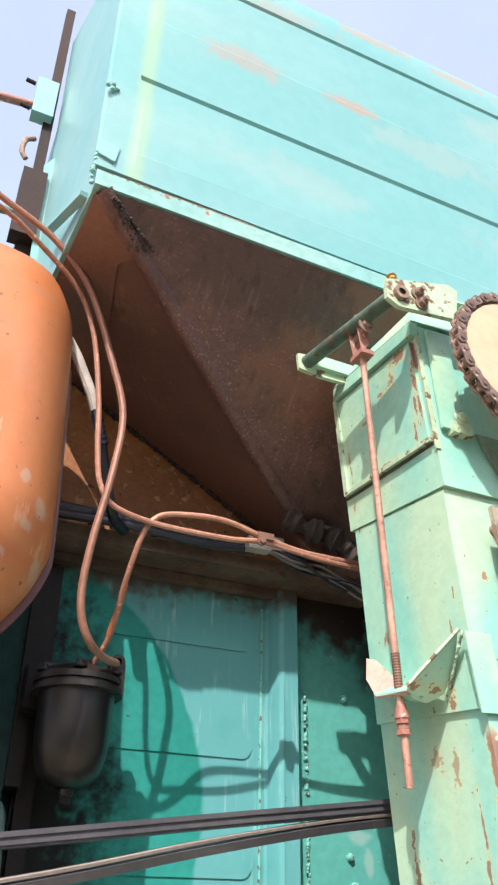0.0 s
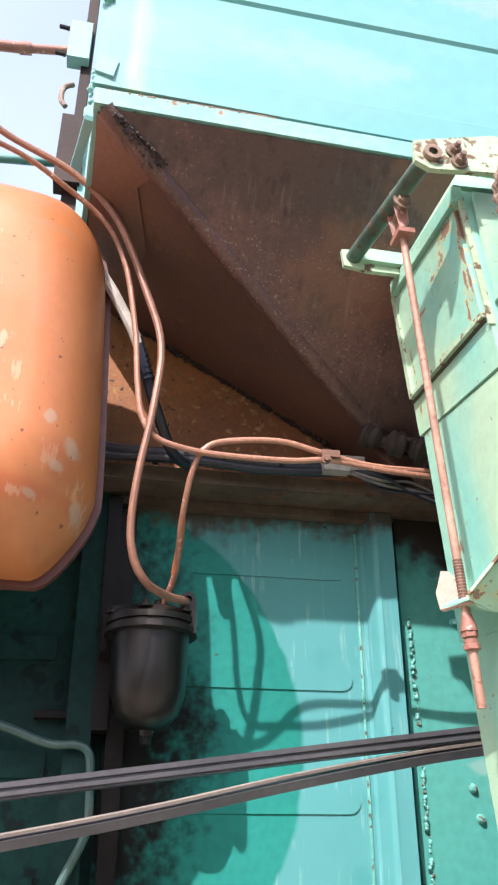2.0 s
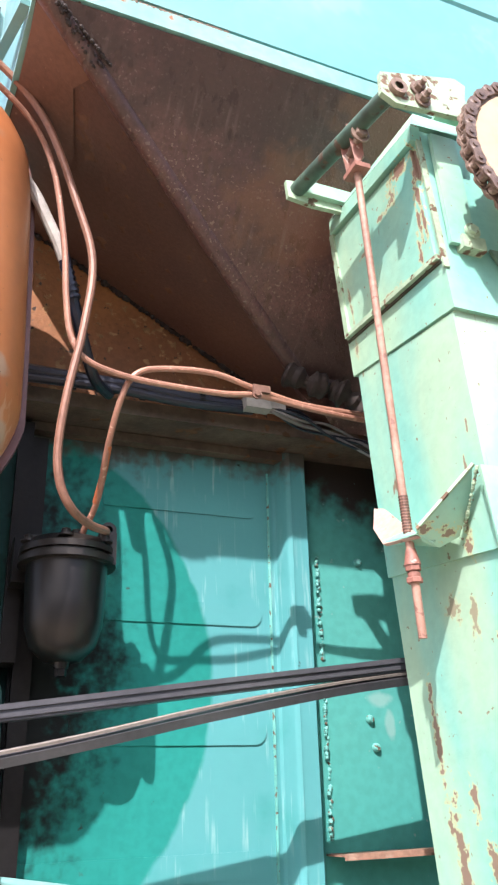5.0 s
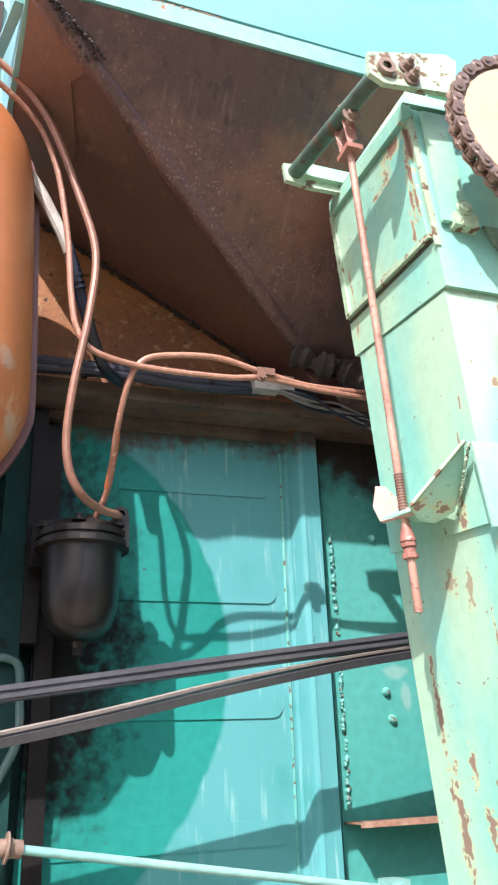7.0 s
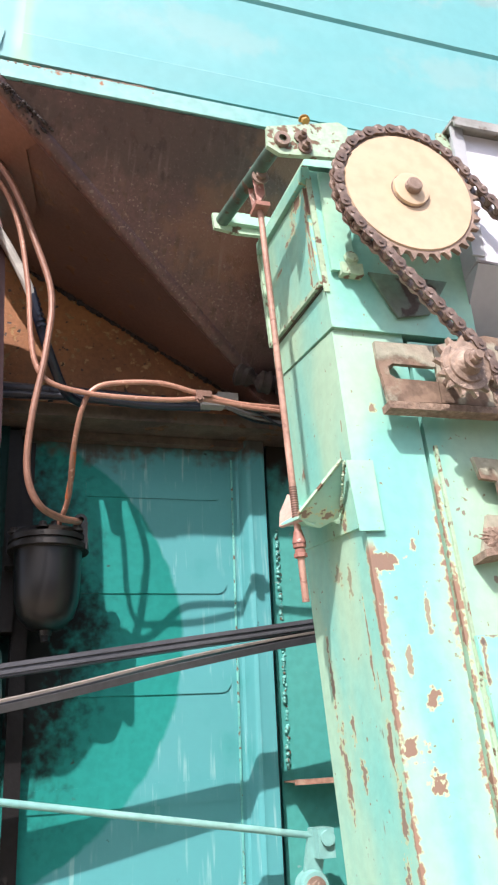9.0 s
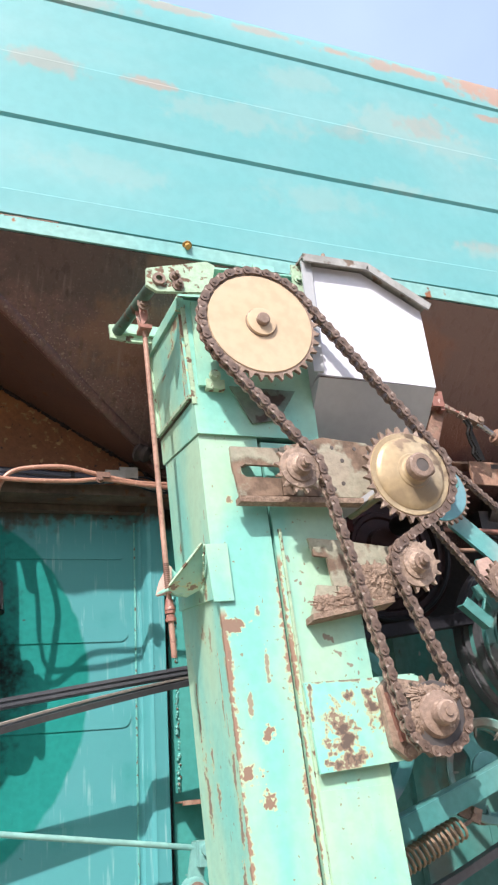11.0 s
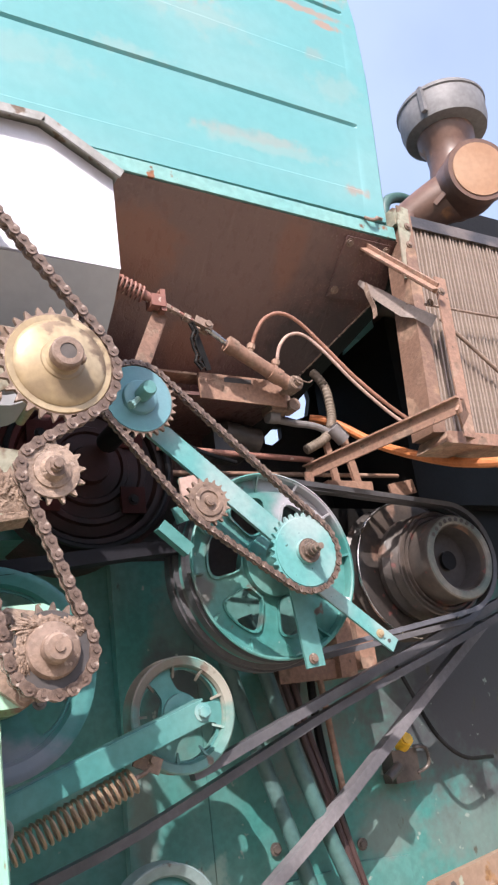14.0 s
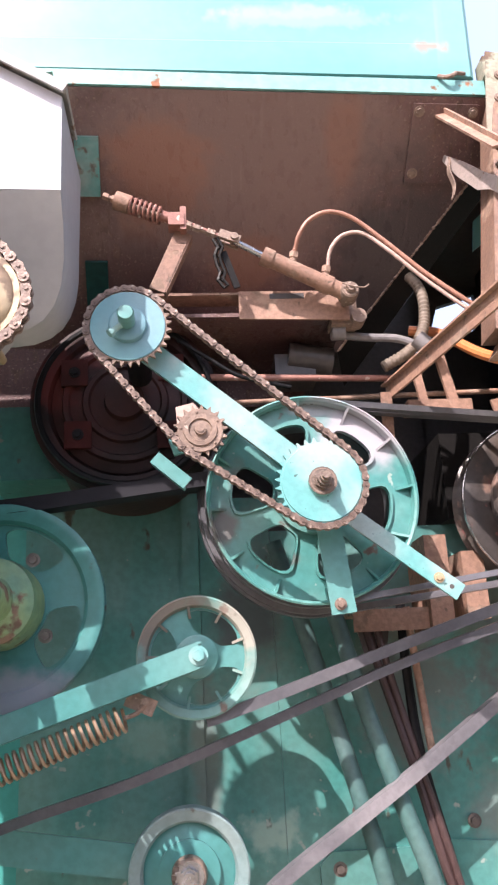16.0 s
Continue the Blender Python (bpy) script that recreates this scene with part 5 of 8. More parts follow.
part("bush", join(lathe([(0.008, 1.786), (0.016, 1.786), (0.016, 1.80), (0.008, 1.80)], 1.605, 2.592, 20), lathe([(0.0, 1.796), (0.009, 1.796)], 1.605, 2.592, 12)), M_DUST_IRON, front)
for x, z in ((1.646, 2.606), (1.652, 2.583)):
    part("bolt", join(hexbolt((x, 1.793, z), (0, -1, 0), 0.010, 0.012), rod((x, 1.79, z), (x, 1.772, z), 0.005, seg=8)), M_DUST_IRON, front)
part("rear_plate", prism([(1.545, 2.095, 2.645), (1.548, 2.095, 2.605), (1.60, 2.095, 2.598), (1.68, 2.095, 2.60), (1.68, 2.095, 2.64), (1.60, 2.095, 2.652)], (0, 0.010, 0), 0.002), M_MINT_EDGE, arm)
part("cross_tube", rod((1.603, 1.80, 2.597), (1.568, 2.10, 2.628), 0.0155, seg=20), mat("grime_worn_green_tube", (0.085, 0.16, 0.12), (0.035, 0.06, 0.048), 0.5, rust=(0.12, 0.085, 0.06), rust_at=0.58, rust_scale=24, mix_scale=10.0, bump=0.2), arm, "dark green cross tube")
part("side_link", bar((1.575, 2.09, 2.632), (1.70, 2.09, 2.63), 0.012, 0.03, (0, 0, 1)), M_MINT, arm)
clev = part("clevis", join(prism([(1.578, 1.915, 2.625), (1.600, 1.905, 2.628), (1.606, 1.912, 2.56), (1.592, 1.918, 2.535)], (0.004, 0.006, 0), 0.001),
                           prism([(1.578, 1.945, 2.62), (1.606, 1.938, 2.60), (1.612, 1.945, 2.54), (1.592, 1.948, 2.535)], (0.004, 0.006, 0), 0.001),
                           block(1.585, 1.615, 1.91, 1.952, 2.530, 2.540)), M_RED_ROD, arm, "rust-red rod clevis")
part("clevis_bolt", join(rod((1.594, 1.895, 2.59), (1.60, 1.96, 2.585), 0.007), hexbolt((1.594, 1.898, 2.59), (0, -1, 0), 0.012, 0.010)), M_DUST_IRON, clev)
pull = part("pull_rod", rod((1.600, 1.930, 2.535), (1.646, 1.977, 1.742), 0.0064), M_ROD, arm, "rust-pink tension rod")
def on_rod(z):
    k = (2.535 - z) / 0.793
    return Vector((1.600 + 0.046 * k, 1.930 + 0.047 * k, z))


part("thread", join(*[rod(on_rod(1.948 - 0.0045 * k), on_rod(1.9455 - 0.0045 * k), 0.0074, seg=10) for k in range(14)]), M_BROWNPLATE, pull, "grimy threaded length")
part("lock_nut", join(rod(on_rod(1.868), on_rod(1.845), 0.0075, 0.0125), hexbolt(on_rod(1.845), (0.05, 0.05, -1), 0.0120, 0.009, False), rod(on_rod(1.834), on_rod(1.827), 0.0095), hexbolt(on_rod(1.827), (0.05, 0.05, -1), 0.0125, 0.008, False)), M_RED_ROD, pull, "pair of rusted lock nuts")

# brackets that carry the chain wheels
br = thing("idler_bracket", "dusty slotted steel bracket on the elevator", "bracket", (1.9, 1.85, 2.06), "chain brackets")
part("slotted_plate", join(plate([(1.755, 2.178), (1.872, 2.180), (1.872, 2.136), (1.786, 2.136), (1.778, 2.130), (1.757, 2.130)], 1.812, 1.822), plate([(1.761, 2.112), (1.780, 2.112), (1.788, 2.106), (1.872, 2.106), (1.872, 2.064), (1.769, 2.060)], 1.812, 1.822),
                           plate([(1.757, 2.130), (1.776, 2.130), (1.778, 2.112), (1.760, 2.112)], 1.8121, 1.8219)), M_DUST_PLATE, br, "slotted end of the bracket")
part("flange", hexa([(1.768, 1.810, 2.046), (2.075, 1.810, 2.052), (2.075, 1.838, 2.05), (1.768, 1.838, 2.045), (1.767, 1.810, 2.060), (2.075, 1.810, 2.064), (2.075, 1.838, 2.062), (1.767, 1.838, 2.058)]), M_CAKED, br, "folded lower flange, caked with dust")
hol = part("holed_plate", plate([(1.875, 2.182), (1.99, 2.215), (2.108, 2.206), (2.10, 2.085), (2.07, 2.066), (1.875, 2.066)], 1.814, 1.822), M_DUST_PLATE, br, "dusty plate with bolt holes")
for x, z in ((2.012, 2.190), (2.072, 2.190), (2.035, 2.158), (2.03, 2.10), (2.005, 2.085)):
    part("hole", lathe([(0.0, 1.8128), (0.0050, 1.8128), (0.0050, 1.816)], x, z, 14), M_INNER, hol)
for x, z in ((1.80, 2.16), (1.96, 2.08)):
    part("spacer", rod((x, 1.82, z), (x, 1.866, z), 0.012), M_DUST_IRON, br)
br = thing("idler_bracket", "chaff-caked steel bracket with a square window", "bracket", (2.03, 1.85, 1.79), "chain brackets")
part("window_plate", join(plate([(1.930, 1.972), (2.0, 1.968), (1.995, 1.925), (1.940, 1.932)], 1.832, 1.842), plate([(1.940, 1.865), (1.985, 1.862), (1.985, 1.805), (1.918, 1.797)], 1.8322, 1.842),
                          plate([(1.972, 1.930), (1.997, 1.928), (2.005, 1.86), (1.979, 1.863)], 1.8321, 1.842)), M_DUST_PLATE, br, "dusty window frame of the plate")
part("solid_plate", plate([(1.996, 1.969), (2.152, 1.952), (2.150, 1.88), (2.118, 1.835), (1.985, 1.806)], 1.833, 1.842), M_DUST_PLATE, br, "dusty plate with a bolt hole")
part("chaff", join(crust(2.085, 1.874, 0.066, 0.050, 1.8332, 0.009, 31), crust(2.02, 1.840, 0.06, 0.026, 1.8330, 0.007, 32, 0.2), crust(1.955, 1.822, 0.04, 0.024, 1.8322, 0.006, 33)), M_CAKED, br, "crust of chaff and grease")
part("flange", hexa([(1.915, 1.818, 1.786), (2.12, 1.818, 1.822), (2.12, 1.87, 1.815), (1.915, 1.87, 1.78), (1.915, 1.818, 1.799), (2.12, 1.818, 1.835), (2.12, 1.87, 1.83), (1.915, 1.87, 1.795)], 0.003), M_CAKED, br)
br = thing("bearing_bracket", "dusty three-bolt bearing flange on the elevator plate", "bearing", (2.11, 1.84, 1.50), "chain brackets")
part("flange", bevel(plate([(2.050, 1.640), (2.075, 1.660), (2.17, 1.645), (2.20, 1.60), (2.18, 1.53), (2.10, 1.49), (2.062, 1.52), (2.056, 1.58)], 1.822, 1.842, 0), 0.005, 1), M_IRON_GREASE, br)
part("web", bar((2.064, 1.815, 1.63), (2.085, 1.815, 1.53), 0.012, 0.012, (0, 1, 0), 0.003), M_RED_ROD, br)
for x, z in ((2.073, 1.638), (2.172, 1.62), (2.10, 1.507)):
    part("bolt", hexbolt((x, 1.82, z), (0, -1, 0), 0.010), M_DUST_IRON, br)


# ---- chain wheels ----
def wheel(label, teeth, pitch, cx, cz, y, material, hub, tip_y, disc=None, group="chain wheels", thick=0.010, hub_material=None, back_y=None):
    """A sprocket on its shaft: toothed rim, disc, hub rings, shaft end."""
    R = pitch / (2 * math.sin(math.pi / teeth))
    w = thing("sprocket", label, "sprocket", (cx, y, cz - R), group)
    part("toothed_rim", gear(teeth, pitch, cx, cz, y - thick / 2, y + thick / 2, 0.1), disc or material, w)
    part("disc", lathe([(0.0, y - thick / 2 - 0.003), (R * 0.895, y - thick / 2 - 0.003), (R * 0.915, y - thick / 2 + 0.002)], cx, cz, 56), material, w, "painted disc face")
    part("hub", lathe(hub, cx, cz, 36), hub_material or material, w)
    part("shaft", rod((cx, tip_y, cz), (cx, back_y or y + 0.11, cz), max(0.008, R * 0.10), seg=18), M_DUST_IRON if hub_material is None else hub_material, w)
    return w


PA, PB = 0.0254, 0.01905
YA, YB = 1.750, 2.040
big = wheel("cream-painted large sprocket with chain round it", 36, PA, 1.834, 2.470, YA, M_CREAM,
            [(0.0, YA - 0.018), (0.026, YA - 0.018), (0.036, YA - 0.016), (0.037, YA - 0.006)], 1.722, M_DUST_IRON, hub_material=M_CREAM)
part("end_cap", lathe([(0.0, 1.7185), (0.013, 1.7185), (0.0155, 1.7205), (0.016, 1.723), (0.016, 1.734)], 1.834, 2.470, 20), M_DUST_IRON, big, "dusty shaft end")
part("washer", lathe([(0.036, YA - 0.010), (0.0385, YA - 0.010), (0.039, YA - 0.006)], 1.834, 2.470, 40), M_DUST_IRON, big, "brown washer edge")
gold = wheel("gold-passivated sprocket with a stepped hub", 28, PA, 2.169, 2.104, YA, M_GOLD,
             [(0.0, YA - 0.060), (0.027, YA - 0.060), (0.030, YA - 0.057), (0.031, YA - 0.034), (0.035, YA - 0.029), (0.041, YA - 0.028), (0.043, YA - 0.025), (0.060, YA - 0.021), (0.078, YA - 0.016), (0.088, YA - 0.0115), (0.090, YA - 0.0085)], 1.70, M_DUST_IRON, hub_material=M_GOLD, back_y=2.05)
part("hub_end", lathe([(0.016, YA - 0.0622), (0.0275, YA - 0.0622), (0.0312, YA - 0.059), (0.0320, YA - 0.044), (0.0312, YA - 0.040)], 2.169, 2.104, 30), M_DUST_IRON, gold, "brown-stained hub end")
part("bore", lathe([(0.0, YA - 0.0606), (0.0165, YA - 0.0606), (0.0165, YA - 0.0622)], 2.169, 2.104, 20), M_INNER, gold)
part("grub_screw", hexbolt((2.199, YA - 0.050, 2.095), (1, 0, -0.3), 0.007, 0.006), M_DUST_IRON, gold)
for label, n, cx, cz in (("small dusty idler sprocket on a slotted bracket", 13, 1.890, 2.106), ("dusty idler sprocket with grease-caked hub", 14, 2.144, 1.889)):
    i1 = wheel(label, n, PA, cx, cz, YA, M_IRON_GREASE, [(0.0, YA - 0.034), (0.010, YA - 0.034), (0.014, YA - 0.026), (0.020, YA - 0.022), (0.024, YA - 0.014), (0.034, YA - 0.012), (0.036, YA - 0.004)], 1.70, back_y=1.83, group="chain wheels")
    part("nut", hexbolt((cx, YA - 0.030, cz), (0, -1, 0), 0.013, 0.012), M_DUST_IRON, i1)
# Disc in the dark tone: shade inside the chain loop is its colour.
low = wheel("dust-caked lower sprocket with a round hub", 18, PA, 2.130, 1.574, YA, M_INNER, [(0.0, YA - 0.050), (0.020, YA - 0.050), (0.024, YA - 0.046), (0.026, YA - 0.024), (0.044, YA - 0.02), (0.050, YA - 0.004)], 1.696, M_GREASE_IRON, hub_material=M_DUST_IRON, back_y=2.3)
part("grease_crust", join(crust(2.112, 1.612, 0.050, 0.024, YA - 0.0085, 0.010, 41), crust(2.165, 1.610, 0.03, 0.02, YA - 0.0085, 0.008, 42), crust(2.082, 1.57, 0.016, 0.04, YA - 0.0085, 0.008, 43)), M_CAKED, low, "crust of dried grease")
blue = wheel("blue-painted sprocket with a grub screw hub", 31, PB, 2.449, 2.176, YB, mat("grey_blue_enamel", (0.085, 0.27, 0.30), (0.15, 0.28, 0.32), 0.4, grain=60, mottle=0.05), [(0.0, YB - 0.024), (0.036, YB - 0.024), (0.042, YB - 0.020), (0.044, YB - 0.006)], 1.970, M_DUST_IRON, back_y=2.28)
part("end_cap", lathe([(0.0, 1.962), (0.016, 1.963), (0.019, 1.968), (0.019, 2.012)], 2.449, 2.176, 24), M_TEAL_PART, blue, "blue shaft end")
part("grub_screw", join(rod((2.438, 2.005, 2.165), (2.412, 1.995, 2.140), 0.007), hexbolt((2.418, 1.998, 2.146), (-0.7, -0.2, -0.7), 0.011, 0.010, False)), M_CYAN, blue)
idle3 = wheel("rusty idler sprocket with riveted hub", 18, PB, 2.605, 1.922, YB, M_DUST_IRON, [(0.0, YB - 0.018), (0.012, YB - 0.018), (0.013, YB - 0.010), (0.024, YB - 0.009), (0.026, YB - 0.013), (0.036, YB - 0.012), (0.038, YB - 0.004)], 2.02, back_y=2.12)
for k in range(5):
    part("rivet", lathe([(0.0, YB - 0.011), (0.003, YB - 0.010), (0.0030, YB - 0.006)], 2.605 + 0.043 * math.cos(k * 1.257 + 0.5), 1.922 + 0.043 * math.sin(k * 1.257 + 0.5), 8), M_DUST_IRON, idle3)
cyan = wheel("cyan-painted sprocket with stepped shaft end", 32, PB, 2.864, 1.796, YB, M_CYAN, [(0.0, YB - 0.022), (0.028, YB - 0.022), (0.031, YB - 0.018), (0.032, YB - 0.006)], 1.992, M_CYAN, back_y=2.42)
part("nut", join(hexbolt((2.864, YB - 0.020, 1.796), (0, -1, 0), 0.021, 0.012), rod((2.864, 2.006, 1.796), (2.864, 1.994, 1.796), 0.015), rod((2.864, 1.996, 1.796), (2.864, 1.980, 1.796), 0.011), rod((2.864, 1.982, 1.796), (2.864, 1.966, 1.796), 0.008)), M_GREASE_IRON, cyan, "rusty stepped nut")
part("washer", lathe([(0.021, YB - 0.0222), (0.0275, YB - 0.0226), (0.029, YB - 0.020)], 2.864, 1.796, 32), M_DUST_IRON, cyan, "tan washer")


def rad(n, p):
    return p / (2 * math.sin(math.pi / n))


chain("dust-brown roller chain over the elevator wheels", [(1.834, 2.470, rad(36, PA), -1), (2.169, 2.104, rad(28, PA), -1), (2.144, 1.889, rad(14, PA), 1), (2.130, 1.574, rad(18, PA), -1), (1.890, 2.106, rad(13, PA), 1)], PA, YA, "roller chains")
chain("rusty roller chain between two enamelled wheels", [(2.449, 2.176, rad(31, PB), -1), (2.864, 1.796, rad(32, PB), -1), (2.605, 1.922, rad(18, PB), -1)], PB, YB, "roller chains")

# ---- white discharge box ----
box = thing("discharge_box", "white-painted sheet-metal box under a folded lid", "metal box", (2.16, 2.0, 2.1))
part("front_panel", plate([(2.004, 2.70), (2.165, 2.70), (2.330, 2.603), (2.332, 2.372), (1.998, 2.380)], 1.800, 1.808, 0.002), M_WHITE, box, "white front panel")
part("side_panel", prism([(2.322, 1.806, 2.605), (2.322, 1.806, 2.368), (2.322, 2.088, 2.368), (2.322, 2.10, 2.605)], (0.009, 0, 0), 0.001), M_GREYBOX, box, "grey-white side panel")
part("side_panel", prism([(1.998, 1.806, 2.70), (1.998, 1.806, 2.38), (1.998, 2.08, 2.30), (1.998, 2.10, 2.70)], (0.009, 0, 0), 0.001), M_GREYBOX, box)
levels = [(2.372, 0.166, 1.801, 2.09), (2.315, 0.166, 1.850, 2.088), (2.265, 0.161, 1.893, 2.085), (2.222, 0.150, 1.930, 2.08), (2.190, 0.132, 1.958, 2.078), (2.166, 0.106, 1.979, 2.075), (2.150, 0.070, 1.993, 2.072), (2.144, 0.030, 1.999, 2.07)]
bm = bmesh.new()
loops = [[bm.verts.new(p) for p in ((2.165 - w, y, z), (2.165 + w, y, z), (2.165 + w, y2, z), (2.165 - w, y2, z))] for z, w, y, y2 in levels]
for u, v in zip(loops, loops[1:]):
    for k in range(4):
        bm.faces.new((u[k], u[(k + 1) % 4], v[(k + 1) % 4], v[k]))
bm.faces.new(loops[0])
bm.faces.new(loops[-1])
part("lower_panel", bm, M_GREYBOX, box, "round-bottomed underside, its shade in the grey paint", 50)
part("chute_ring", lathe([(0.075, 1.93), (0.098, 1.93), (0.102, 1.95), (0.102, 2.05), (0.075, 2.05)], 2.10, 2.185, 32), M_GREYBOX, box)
lid = part("lid", join(bar((1.985, 1.86, 2.712), (2.172, 1.86, 2.712), 0.18, 0.006), bar((2.170, 1.86, 2.712), (2.342, 1.86, 2.610), 0.18, 0.006)), M_LIDDIRT, box, "folded grey lid, rusty at the edge")
part("lid_lip", join(bar((1.985, 1.772, 2.703), (2.172, 1.772, 2.703), 0.006, 0.022), bar((2.170, 1.772, 2.703), (2.342, 1.772, 2.600), 0.006, 0.022)), M_LIDDIRT, lid)
part("edge_strip", bar((2.0, 1.790, 2.705), (1.994, 1.790, 2.38), 0.028, 0.006, (0, 1, 0)), M_GREYBOX, box)
part("tie_strip", join(bar((1.985, 1.82, 2.71), (1.985, 1.82, 2.60), 0.03, 0.006, (0, 1, 0)), hexbolt((1.985, 1.815, 2.665), (0, -1, 0), 0.008)), M_MINT_EDGE, box)
part("lid_bolt", join(rod((2.06, 1.80, 2.714), (2.06, 1.80, 2.745), 0.005, seg=8), hexbolt((2.06, 1.80, 2.716), (0, 0, 1), 0.009)), M_DUST_IRON, lid)
part("top_bracket", join(bar((1.76, 1.90, 2.69), (2.30, 1.90, 2.715), 0.10, 0.006), block(1.90, 1.96, 1.90, 2.0, 2.66, 2.76, 0.003)), M_MINT, box, "mint strip joining box and elevator head")

# ---- orange tank and its lines ----
tank = thing("oil_tank", "scratched orange oil tank hung on the machine", "tank", (0.75, 2.3, 1.95))


def tank_form(grow=0.0, y0=2.132, y1=2.345, soft=True):
    """A pressed half shell: a pillow-shaped face that rounds over to the seam."""
    base = [(0.10, 2.85), (0.75, 2.855), (0.92, 2.846), (1.01, 2.815), (1.062, 2.745), (1.086, 2.65), (1.098, 2.42), (1.106, 2.20), (1.102, 2.14), (1.072, 2.072), (1.020, 2.008), (0.96, 2.002), (0.75, 2.0), (0.10, 2.0)]
    rings = [(y0, 0.32, 0.28), (y0 + 0.004, 0.13, 0.14), (y0 + 0.009, 0.105, 0.118), (y0 + 0.021, 0.080, 0.094), (y0 + 0.040, 0.056, 0.070), (y0 + 0.064, 0.035, 0.046), (y0 + 0.092, 0.018, 0.024), (y0 + 0.125, 0.006, 0.008), (y0 + 0.16, 0.0, 0.0), (y1, 0.0, 0.0)]
    if not soft:
        rings = [(y0, 0.0, 0.0), (y1, 0.0, 0.0)]
    line = smooth_line([Vector((x, 0, z)) for x, z in base], 3)
    mid = Vector((0.62, 0, 2.40))
    bm, loops = bmesh.new(), []
    for y, dx, dz in rings:
        loop = []
        for p in line:
            k = Vector((1 - (dx - grow) / 0.48, 1, 1 - (dz - grow) / 0.40))
            q = mid + Vector(((p.x - mid.x) * k.x, 0, (p.z - mid.z) * k.z))
            loop.append(bm.verts.new((q.x, y, q.z)))
        loops.append(loop)
    for a, b in zip(loops, loops[1:]):
        for i in range(len(a)):
            bm.faces.new((a[i], a[(i + 1) % len(a)], b[(i + 1) % len(b)], b[i]))
    for loop, y in ((loops[0], rings[0][0]), (loops[-1], rings[-1][0])):
        c = bm.verts.new((mid.x, y, mid.z))
        for i in range(len(loop)):
            bm.faces.new((loop[i], loop[(i + 1) % len(loop)], c))
    return bm


shell = part("shell", tank_form(), M_TANK, tank, "orange pressed shell, scratched to white", 60)
part("seam_flange", tank_form(0.012, 2.325, 2.345, False), M_TANK_BACK, tank, "maroon seam flange")
part("rear_shell", tank_form(-0.05, 2.345, 2.44, False), M_TANK_BACK, tank)
part("filler_neck", join(rod((0.80, 2.40, 2.80), (0.80, 2.40, 2.875), 0.042, seg=24), rod((0.80, 2.40, 2.87), (0.80, 2.40, 2.885), 0.05, seg=24)), M_TINCAP, tank, "grey filler cap")
for x in (0.5, 0.96):
    part("hanger", block(x, x + 0.05, 2.40, 2.70, 2.12, 2.17), M_BLACK, tank)

tubes = thing("oil_pipe", "rust-pink bent oil pipes from tank to filter", "pipe", (1.23, 2.3, 1.95), "oil pipes")
part("pipe_run", tube([(0.55, 2.16, 3.00), (0.74, 2.17, 2.985), (0.871, 2.20, 2.935), (1.000, 2.22, 2.880), (1.098, 2.24, 2.785), (1.172, 2.25, 2.605), (1.208, 2.255, 2.480), (1.200, 2.262, 2.340), (1.180, 2.275, 2.206), (1.173, 2.290, 2.108), (1.182, 2.300, 2.046), (1.208, 2.318, 2.008), (1.250, 2.375, 2.004), (1.288, 2.430, 2.014), (1.298, 2.462, 2.022)], 0.0078), M_COPPER_DARK, tubes, "brown bent pipe")
part("pipe_run", tube([(0.55, 2.13, 2.86), (0.75, 2.14, 2.88), (0.88, 2.17, 2.87), (0.985, 2.21, 2.83), (1.075, 2.245, 2.775), (1.125, 2.262, 2.680), (1.155, 2.268, 2.520), (1.166, 2.27, 2.400), (1.180, 2.272, 2.320), (1.212, 2.278, 2.280), (1.283, 2.290, 2.267), (1.367, 2.295, 2.264), (1.482, 2.306, 2.271), (1.562, 2.306, 2.279), (1.682, 2.306, 2.266), (1.803, 2.306, 2.259)], 0.0061), M_COPPER, tubes, "rust-pink bent pipe")
part("pipe_run", tube([(1.243, 2.485, 1.995), (1.254, 2.468, 2.020), (1.270, 2.420, 2.070), (1.272, 2.355, 2.152), (1.284, 2.312, 2.232), (1.306, 2.300, 2.278), (1.354, 2.300, 2.300), (1.457, 2.296, 2.307), (1.543, 2.301, 2.292), (1.652, 2.306, 2.274), (1.803, 2.306, 2.272)], 0.0061), M_COPPER, tubes, "rust-pink bent pipe")
part("clip", join(block(1.541, 1.578, 2.292, 2.322, 2.281, 2.296), hexbolt((1.549, 2.294, 2.274), (0, -1, 0), 0.007)), M_BROWNPLATE, tubes, "brown pipe clip")
part("rusty_length", tube([(1.268, 2.425, 2.065), (1.2725, 2.39, 2.11), (1.273, 2.355, 2.152)], 0.0066), mat("fresh_orange_rust", (0.40, 0.115, 0.035), (0.30, 0.09, 0.035), 0.6, grain=90, bump=0.3), tubes, "orange-rusted length of pipe")
part("banjo", join(rod((1.246, 2.482, 1.99), (1.246, 2.482, 2.018), 0.014), hexbolt((1.246, 2.482, 2.016), (0, 0, 1), 0.011, 0.012)), M_FILTER_HEAD, tubes, "dusty banjo fitting")
part("banjo_eye", lathe([(0.008, 2.452), (0.015, 2.452), (0.015, 2.466), (0.008, 2.466), (0.008, 2.452)], 1.300, 2.024, 18), M_FILTER_HEAD, tubes)

# ---- filter ----
filt = thing("oil_filter", "black oily bowl filter bolted to the rail", "filter", (1.215, 2.42, 1.74))


def upright(profile, cx, cy, seg=36):
    b = lathe([(r, z) for r, z in profile], cx, 0, seg)
    for v in b.verts:
        v.co = Vector((v.co.x, cy + v.co.z, v.co.y))
    return b


